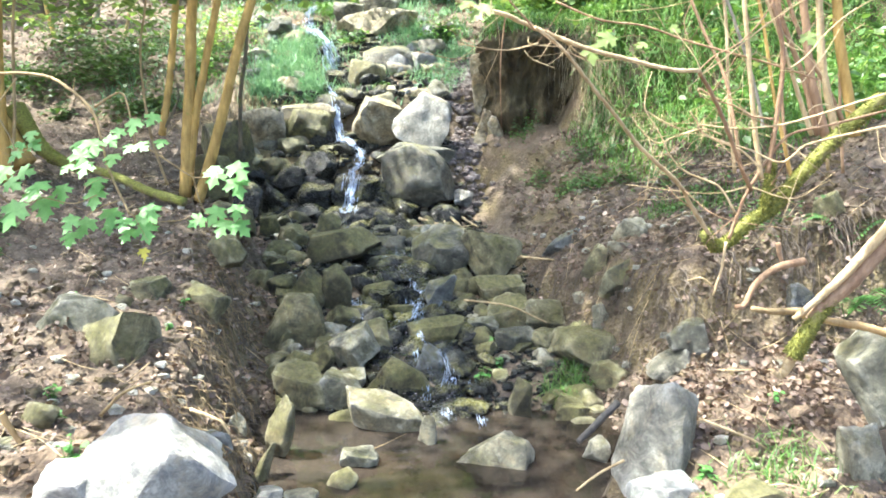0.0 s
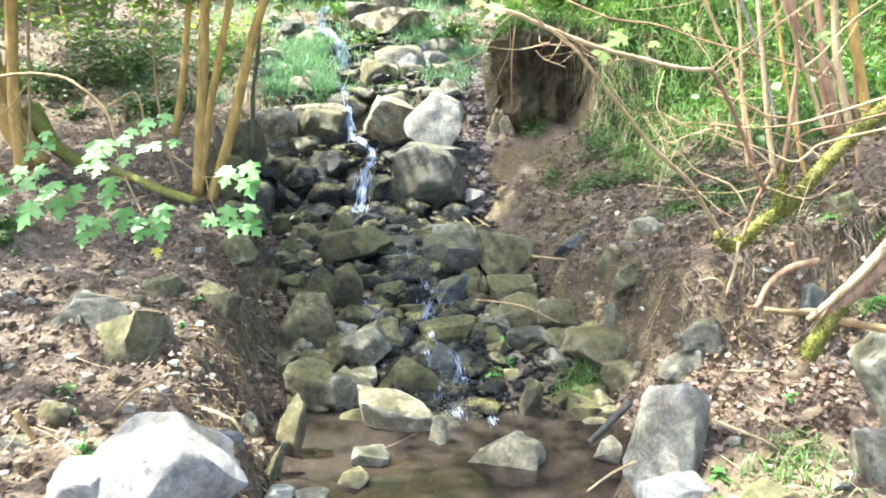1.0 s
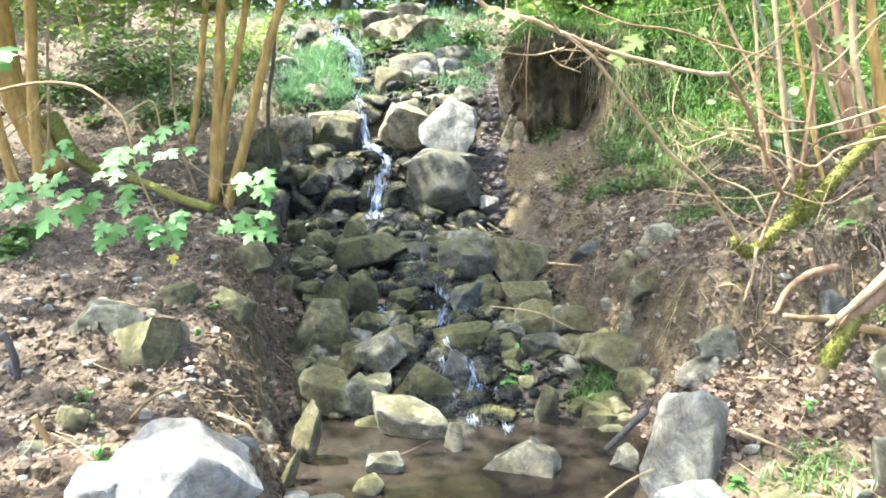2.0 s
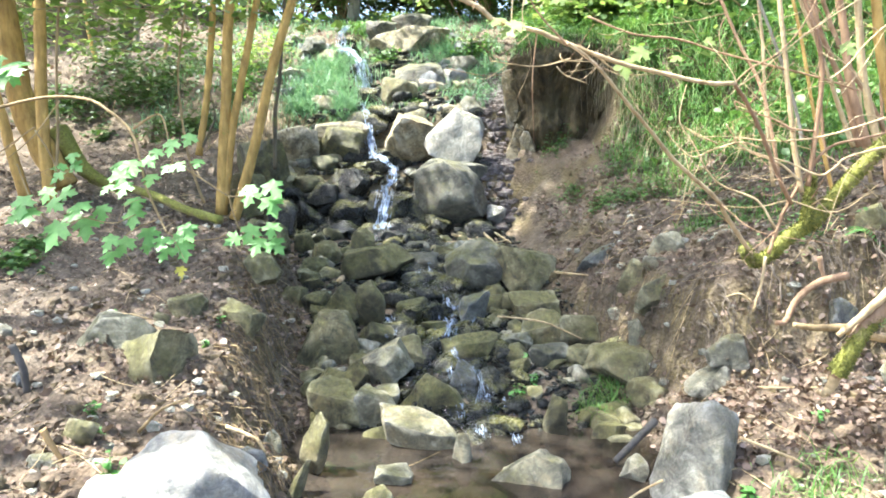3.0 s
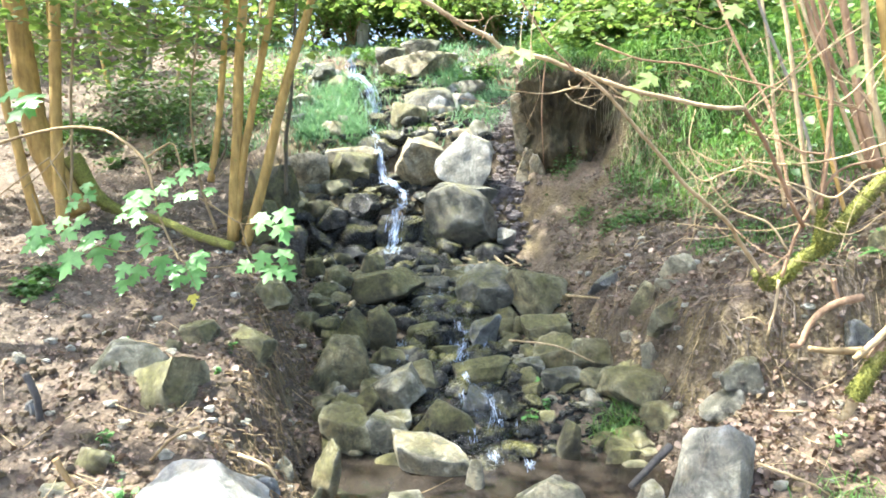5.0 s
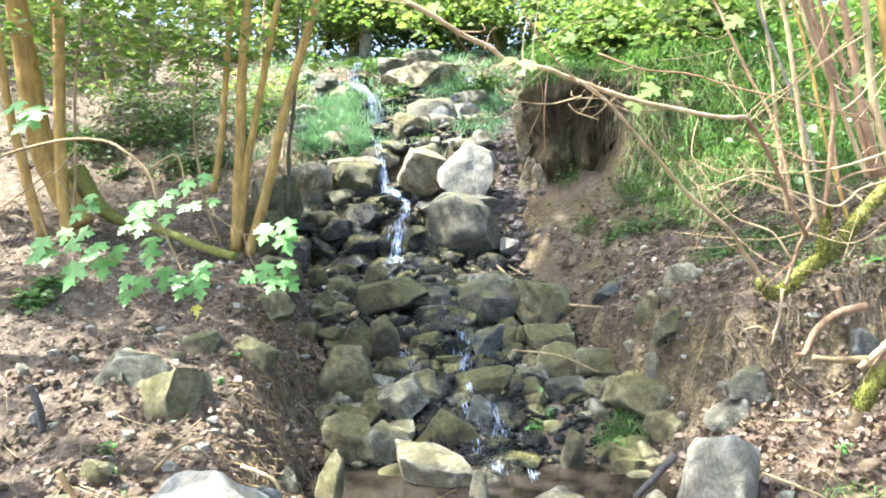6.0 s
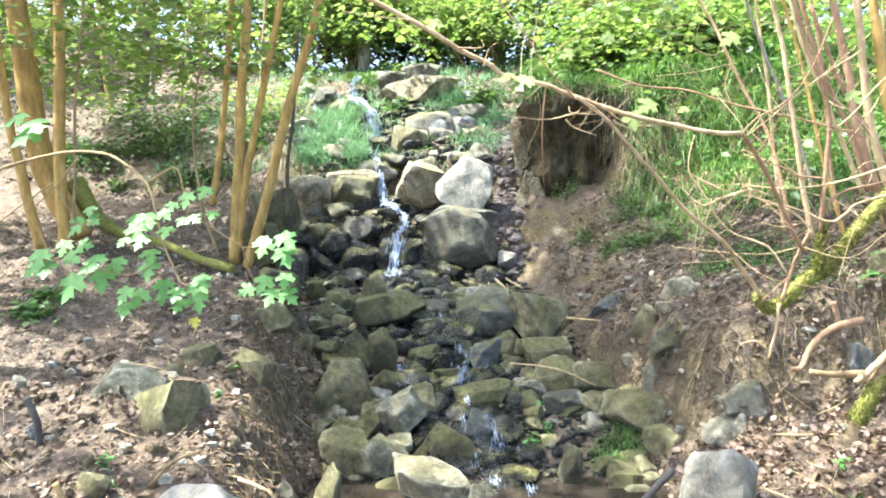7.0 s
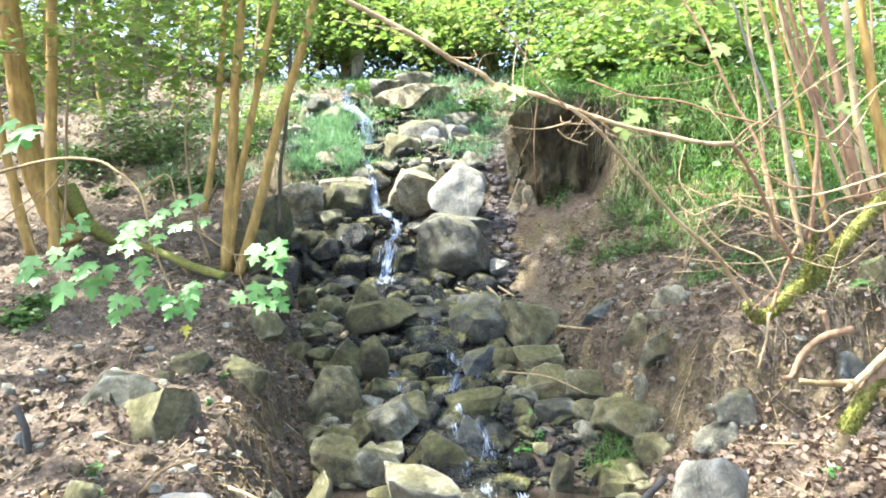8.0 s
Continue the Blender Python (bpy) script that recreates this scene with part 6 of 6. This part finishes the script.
def fern(x, y, z, seed):
    rng = np.random.default_rng(seed)
    ob = thing("fern", (x, y, z), "green fern with arching feathered fronds on the bank", "fern")
    for k in range(7):
        a = rng.uniform(0, math.tau)
        out = np.array((math.cos(a), math.sin(a), 0))
        reach = rng.uniform(0.25, 0.38)
        rib = smooth_line([np.array((x, y, z)), np.array((x, y, z)) + out * reach * 0.5 + (0, 0, 0.17), np.array((x, y, z)) + out * reach + (0, 0, 0.10)], 10)
        pieces = [tube(rib, 0.003, 0.001, 5)]
        acr = np.cross(out, (0, 0, 1))
        for i in range(3, len(rib) - 1):
            t = i / len(rib)
            w = 0.075 * math.sin(math.pi * min(1, t * 1.05)) + 0.008
            for s in (-1, 1):
                b, tip = rib[i], rib[i] + acr * s * w + out * 0.02 - (0, 0, 0.012)
                m = (b + tip) / 2
                pieces.append((np.array([b, m + out * 0.009, tip, m - out * 0.009]), [(0, 1, 2, 3)]))
        part("frond", *merge(pieces), LEAF["fern"], ob)


fern(2.28, 4.05, float(ground_z(2.28, 4.05)), 7)
fern(2.36, 4.22, float(ground_z(2.36, 4.22)), 8)


# ---- grass, litter and roots that nobody could count ----
def scatter(rng, n, x0, x1, y0, y1, keep=None):
    x, y = rng.uniform(x0, x1, n), rng.uniform(y0, y1, n)
    if keep is not None:
        k = rng.uniform(0, 1, n) < keep(x, y)
        x, y = x[k], y[k]
    return np.stack([x, y, ground_z(x, y)], 1)


def bed_distance(x, y):
    """How far a place lies outside the stream's bed, on its own side."""
    mid = np.interp(y, BED[:, 0], BED[:, 1])
    hl, hr = np.interp(y, LEFT[:, 0], LEFT[:, 1]), np.interp(y, RIGHT[:, 0], RIGHT[:, 1])
    return np.where(x < mid, mid - x - hl, x - mid - hr)


def steepness(x, y):
    d = 0.06
    return np.hypot(ground_z(x + d, y) - ground_z(x - d, y), ground_z(x, y + d) - ground_z(x, y - d)) / (2 * d)


def gentle(x, y):
    """1 where grass can hold, 0 on steep bare faces."""
    return steepness(x, y) < np.where(x > 1.45, 2.6, 1.3)


rng = np.random.default_rng(77)
p = scatter(rng, 100000, -5, 3.4, 1.6, 8.5, lambda x, y: np.where(bed_distance(x, y) > -0.05, 0.22 + 0.45 * (ripple(x, y, 0.5, 31) > -0.1), 0.06) * np.where(steepness(x, y) > 0.62, 0.6, 1.0) * np.where((x > 0.2) & (x < 1.7) & (y > 5.9) & (y < 7.8), 0.12, 1.0))
p[:, 2] += rng.uniform(0.002, 0.014, len(p))
v, f = leaves(p, rng.uniform(0.5, 1.0, len(p)) ** 2 * 0.037, rng, 0.9, 0.0, 1.1)
tagged(link_mesh("leaf_litter", v.tolist(), f, LEAF["litter"]), "dry brown and buff fallen leaves", "leaf litter", kind="stuff")
def on_faces(n, x0, x1, y0, y1, steep):
    """Places on the steep faces of the banks."""
    p = scatter(rng, n, x0, x1, y0, y1, lambda x, y: (steepness(x, y) > steep) * (bed_distance(x, y) > -0.1) * (0.35 + 0.65 * (ripple(x, y, 0.22, 43) > 0.0)))
    return p


p = np.concatenate([on_faces(17000, -2.6, -0.7, 2.3, 6.4, 0.55), on_faces(9000, 0.6, 2.7, 3.4, 7.4, 0.3)])
p += rng.normal(0, 0.006, p.shape) + (0, -0.01, 0.012)
v, f = leaves(p, rng.uniform(0.35, 1.0, len(p)) ** 1.5 * 0.058, rng, 1.4, 0.5, 1.1)
tagged(link_mesh("leaf_litter", v.tolist(), f, LEAF["litter"]), "dry curled leaves caught on the faces of the banks", "leaf litter", kind="stuff")
clod_bits = [rock_shape((1.0, 0.85, 0.7), 7000 + k, 1) for k in range(8)]
for x0, x1, label in ((-2.6, -0.7, "brown clods of earth on the left bank"), (0.6, 2.7, "brown clods of earth on the right bank")):
    p, pieces = on_faces(3200, x0, x1, 2.3, 7.2, 0.3), []
    for k, q in enumerate(p):
        size = float(rng.uniform(0.3, 1.0) ** 2.5 * 0.038 + 0.007)
        v, f = clod_bits[k % 8]
        a = rng.uniform(0, math.tau)
        v = v * size
        pieces.append((np.stack([v[:, 0] * math.cos(a) - v[:, 1] * math.sin(a), v[:, 0] * math.sin(a) + v[:, 1] * math.cos(a), v[:, 2]], 1) + q, f))
    v, f = merge(pieces)
    tagged(link_mesh("earth_clods", v.tolist(), f, SOIL, smooth=False), label, "earth clods", kind="stuff")
p = scatter(rng, 3600, 1.1, 2.6, 3.1, 4.25, lambda x, y: (ripple(x, y, 0.35, 41) > -0.2) * 0.9)
p[:, 2] += rng.uniform(0.004, 0.03, len(p))
v, f = leaves(p, rng.uniform(0.022, 0.052, len(p)), rng, 1.1, 0.0, 1.1)
tagged(link_mesh("leaf_litter", v.tolist(), f, LEAF["litter"]), "curled buff dry leaves drifted under the bank", "leaf litter", kind="stuff")
p = scatter(rng, 16000, -12, 8, 8.5, 16)
v, f = leaves(p, rng.uniform(0.03, 0.08, len(p)), rng, 0.5, 0.0, 1.2)
tagged(link_mesh("leaf_litter", v.tolist(), f, LEAF["litter"]), "buff fallen leaves on the slope", "leaf litter", kind="stuff")

p = scatter(rng, 26000, 1.3, 4.2, 5.6, 9.6, lambda x, y: np.clip((ground_z(x, y) - 1.45) * 3, 0, 1) * gentle(x, y) * (0.25 + 0.75 * (ripple(x, y, 0.5, 34) > -0.15)))
v, f = blades(p, rng.uniform(0.16, 0.42, len(p)), rng, 0.0045, 1.1, 0.5, -1.7)
tagged(link_mesh("slope_grass", v.tolist(), f, LEAF["grass"]), "long drooping green grass on the bank", "grass", kind="stuff")
lip = np.stack([rng.uniform(0.45, 1.5, 1500), rng.uniform(7.72, 8.5, 1500), np.full(1500, 2.70)], 1)
lip[:, 2] += 0.03 - 0.25 * ((lip[:, 0] - 0.95) / 0.6) ** 4 - 0.12 * np.clip((7.85 - lip[:, 1]) / 0.13, 0, 1)
v, f = blades(lip, rng.uniform(0.10, 0.30, len(lip)), rng, 0.0045, 1.0, 0.5)
tagged(link_mesh("lip_grass", v.tolist(), f, LEAF["grass"]), "green grass on the lip of the overhang", "grass", kind="stuff")
p = scatter(rng, 90000, 0.6, 7.5, 5.2, 13.5, lambda x, y: np.clip((ground_z(x, y) - 1.42 - 0.3 * (x < 1.5)) * 2.2, 0, 1) * gentle(x, y) * (0.35 + 0.5 * (ripple(x, y, 0.7, 33) > -0.2)))
v, f = blades(p, rng.uniform(0.10, 0.30, len(p)), rng, 0.005, 0.9, 0.2)
tagged(link_mesh("slope_grass", v.tolist(), f, LEAF["grass"]), "long green grass covering the slope", "grass", kind="stuff")
p = scatter(rng, 34000, 0.6, 7.5, 5.0, 13.5, lambda x, y: np.clip((ground_z(x, y) - 1.4 - 0.3 * (x < 1.5)) * 2, 0, 1) * gentle(x, y) * (ripple(x, y, 0.5, 37) > -0.3) * 0.9)
p[:, 2] += rng.uniform(0.03, 0.30, len(p)) ** 1.2
v, f = leaves(p, rng.uniform(0.04, 0.10, len(p)), rng, 0.5, 0.2, 1.2)
tagged(link_mesh("slope_herbs", v.tolist(), f, LEAF["herb"]), "small green leaves among the slope grass", "herbs", kind="stuff")
p = scatter(rng, 8000, -12, -2.2, 8.9, 14.5, lambda x, y: (ripple(x, y, 1.3, 39) > -0.1) * 0.8)
p[:, 2] += rng.uniform(0.02, 0.3, len(p))
v, f = leaves(p, rng.uniform(0.025, 0.06, len(p)), rng, 0.6, 0.2, 1.1)
tagged(link_mesh("slope_herbs", v.tolist(), f, LEAF["dark"]), "low green undergrowth coloured dark for the shaded slope", "herbs", kind="stuff")
p = scatter(rng, 26000, -4, 2.0, 8.4, 14.5, lambda x, y: (ripple(x, y, 0.6, 35) > 0.05) * 0.8)
v, f = blades(p, rng.uniform(0.08, 0.22, len(p)), rng, 0.005, 0.9)
tagged(link_mesh("fall_grass", v.tolist(), f, LEAF["cool_grass"]), "cool green grass between the rocks", "grass", kind="stuff")


for x, y in ((1.95, 7.1), (1.75, 7.25), (2.3, 6.7), (2.6, 6.4), (1.55, 7.45), (-2.3, 8.1)):
    q = np.array((x, y, 0)) + rng.normal(0, 1, (90, 3)) * (0.13, 0.06, 0)
    q[:, 2] = ground_z(q[:, 0], q[:, 1]) + 0.02
    ob = thing("dry_grass", (x, y, float(ground_z(x, y))), "withered straw-coloured grass drooping down the bank", "grass")
    part("grass", *blades(q, rng.uniform(0.2, 0.42, 90), rng, 0.003, 1.2, 0.9, -1.7), LEAF["straw"], ob)["kind"] = "stuff"


def dry_grass(spots, seed):
    """Withered blades that hang from the lip of the bank."""
    rng = np.random.default_rng(seed)
    for x, y, z, n, drop in spots:
        roots = np.array((x, y, z)) + rng.normal(0, 1, (n, 3)) * (0.12, 0.06, 0.03)
        ob = thing("dry_grass", (x, y, z), "withered straw-coloured grass hanging down the bank", "grass")
        lines = [tube(smooth_line([q, q + (rng.normal(-0.03, 0.03), -0.08, 0.0), q + (rng.normal(-0.06, 0.05), -0.13, -drop * rng.uniform(0.5, 1.1))], 4), 0.0028, 0.001, 4) for q in roots]
        part("grass", *merge(lines), LEAF["straw"], ob)["kind"] = "stuff"


dry_grass([(1.45, 7.85, 2.55, 110, 0.7), (1.6, 7.6, 2.3, 60, 0.5), (1.1, 8.0, 2.72, 40, 0.3), (-2.2, 8.2, 2.1, 60, 0.4)], 45)


def bank_roots(seed, n, x0, x1, y0, y1, name, label):
    """Thin roots that hang down the steep faces of a bank, along the fall of the ground."""
    rng = np.random.default_rng(seed)
    d, pieces = 0.05, []
    x, y = rng.uniform(x0, x1, n), rng.uniform(y0, y1, n)
    lines = []
    for i in range(7):
        lines.append(np.stack([x, y, ground_z(x, y) + 0.004 + 0.03 * rng.uniform(0, 1, n) * math.sin(math.pi * (i + 0.5) / 7)], 1))
        sx, sy = (ground_z(x + d, y) - ground_z(x - d, y)) / (2 * d), (ground_z(x, y + d) - ground_z(x, y - d)) / (2 * d)
        steep = np.hypot(sx, sy)
        if i == 0:
            keep = steep > 0.55
        step = 0.05 / np.sqrt(1 + steep ** 2) * rng.uniform(0.6, 1.1, n)
        x, y = x - sx / (steep + 1e-6) * step + rng.normal(0, 0.016, n), y - sy / (steep + 1e-6) * step + rng.normal(0, 0.016, n)
    lines = np.stack(lines, 1)[keep]
    for k, line in enumerate(lines):
        r = rng.choice((0.0013, 0.002, 0.0032, 0.006), p=(0.4, 0.36, 0.2, 0.04))
        pieces.append(tube(smooth_line(line[: int(rng.integers(4, 8))], 3), r, r * 0.5, 5, 0.1, k))
    v, f = merge(pieces)
    tagged(link_mesh(name, v.tolist(), f, BARK["root"]), label, "roots", kind="stuff")


def hanging_roots(seed, n, table, sign, y0, y1, label, bark="root"):
    """Roots that drop from the lip of a bank in front of its face."""
    rng = np.random.default_rng(seed)
    pieces = []
    for k in range(n):
        y = rng.uniform(y0, y1)
        half, face = np.interp(y, table[:, 0], table[:, 1]), np.interp(y, table[:, 0], table[:, 2])
        u = face * rng.uniform(0.25, 1.0)
        x = np.interp(y, BED[:, 0], BED[:, 1]) + sign * (half + u)
        z = float(ground_z(x, y))
        drop = rng.uniform(0.10, 0.38)
        pts = [(x + sign * 0.05, y + 0.02, z - 0.01)]
        for i in range(1, 6):
            xx = x - sign * (0.02 + 0.10 * (i / 5) ** 0.7) + rng.normal(0, 0.010)
            yy = y - 0.03 * i / 5 + rng.normal(0, 0.010)
            pts.append((xx, yy, max(z + 0.02 - drop * (i / 5) ** 1.3, float(ground_z(xx, yy)) + 0.006)))
        r = rng.choice((0.0014, 0.0022, 0.0036, 0.006), p=(0.4, 0.36, 0.2, 0.04))
        pieces.append(tube(smooth_line(pts, 3), r, r * 0.4, 5, 0.1, k))
    v, f = merge(pieces)
    tagged(link_mesh("hanging_roots", v.tolist(), f, BARK[bark]), label, "roots", kind="stuff")


def front_roots(seed, n):
    """Roots down the steep face of the right bank that looks over the pool."""
    rng = np.random.default_rng(seed)
    pieces = []
    for k in range(n):
        x, y = 1.05 + 0.31 * int(rng.integers(6)) + rng.normal(0, 0.07), 4.36 + rng.normal(0, 0.04)
        z, drop = float(ground_z(x, y)), rng.uniform(0.15, 0.5)
        pts = [(x, y + 0.06, z - 0.01)]
        for i in range(1, 7):
            xx, yy = x + rng.normal(0, 0.012), y - 0.05 - 0.22 * (i / 6) ** 0.8 + rng.normal(0, 0.012)
            pts.append((xx, yy, max(z + 0.03 - drop * (i / 6) ** 1.2, float(ground_z(xx, yy)) + 0.008)))
        r = rng.choice((0.0018, 0.003, 0.005, 0.009), p=(0.38, 0.36, 0.2, 0.06))
        pieces.append(tube(smooth_line(pts, 3), r, r * 0.4, 6, 0.1, k))
    v, f = merge(pieces)
    tagged(link_mesh("hanging_roots", v.tolist(), f, BARK["root"]), "pale roots hanging over the face of the right bank", "roots", kind="stuff")


front_roots(9, 120)
hanging_roots(5, 420, LEFT, -1, 2.5, 6.0, "brown roots hanging from the lip of the left bank")
hanging_roots(15, 520, LEFT, -1, 2.6, 5.6, "tan root fibres hanging down the left bank", "fibre")
hanging_roots(6, 260, RIGHT, 1, 4.1, 5.8, "pale roots hanging from the lip of the right bank")
bank_roots(3, 420, -2.2, -0.7, 2.4, 6.4, "bank_roots", "thin brown roots on the face of the left bank")
bank_roots(4, 2600, 0.7, 2.7, 3.2, 6.2, "bank_roots", "thin pale roots on the face of the right bank")
# dry twigs on the slope left of the fall and on the banks
rng = np.random.default_rng(55)
pieces = []
for k in range(420):
    x, y = ((rng.uniform(-3.2, -1.9), rng.uniform(8.0, 11.0)) if k % 3 == 0 else (rng.uniform(-4.0, -1.0), rng.uniform(2.2, 7.0)) if k % 3 == 1 else (rng.uniform(0.9, 2.6), rng.uniform(2.4, 6.5)))
    a, L = rng.uniform(0, math.tau), rng.uniform(0.05, 0.22)
    ends = [np.array((x + s * L * math.cos(a), y + s * L * math.sin(a), 0)) for s in (-1, 0, 1)]
    pts = [(e[0], e[1], float(ground_z(e[0], e[1])) + 0.012 + rng.uniform(0, 0.03)) for e in ends]
    pieces.append(tube(smooth_line(pts, 3), rng.uniform(0.0015, 0.004), 0.001, 5, 0.1, k))
v, f = merge(pieces)
tagged(link_mesh("fallen_twigs", v.tolist(), f, BARK["pale"]), "thin pale fallen twigs on the banks", "twigs", kind="stuff")

# wet gravel that fills the bed between the stones
rng = np.random.default_rng(88)
bits = [rock_shape((1.0, 0.8, 0.6), 5000 + k, 1) for k in range(10)]
pieces = []
for k in range(2600):
    y = rng.uniform(3.95, 7.3)
    half = float(np.interp(y, LEFT[:, 0], LEFT[:, 1]))
    x = float(np.interp(y, BED[:, 0], BED[:, 1])) + rng.uniform(-1, 1) * half
    size = rng.uniform(0.5, 1.0) ** 2 * 0.045
    v, f = bits[k % 10]
    a = rng.uniform(0, math.tau)
    v = v * size
    v = np.stack([v[:, 0] * math.cos(a) - v[:, 1] * math.sin(a), v[:, 0] * math.sin(a) + v[:, 1] * math.cos(a), v[:, 2]], 1)
    pieces.append((v + (x, y, float(ground_z(x, y)) + 0.3 * size), f))
v, f = merge(pieces)
tagged(link_mesh("stream_gravel", v.tolist(), f, STONE["wet"], smooth=False), "dark wet gravel in the stream bed", "gravel", kind="stuff")
pieces = []
for k in range(1500):
    y = rng.uniform(7.2, 10.2)
    x = float(np.interp(y, BED[:, 0], BED[:, 1])) + rng.uniform(-0.95, 1.0)
    size = rng.uniform(0.5, 1.0) ** 2 * 0.075
    v, f = bits[k % 10]
    a = rng.uniform(0, math.tau)
    v = v * size
    v = np.stack([v[:, 0] * math.cos(a) - v[:, 1] * math.sin(a), v[:, 0] * math.sin(a) + v[:, 1] * math.cos(a), v[:, 2]], 1)
    pieces.append((v + (x, y, float(ground_z(x, y)) + 0.3 * size), f))
v, f = merge(pieces)
tagged(link_mesh("fall_gravel", v.tolist(), f, STONE["wet"], smooth=False), "dark wet broken stone on the steps of the fall", "gravel", kind="stuff")
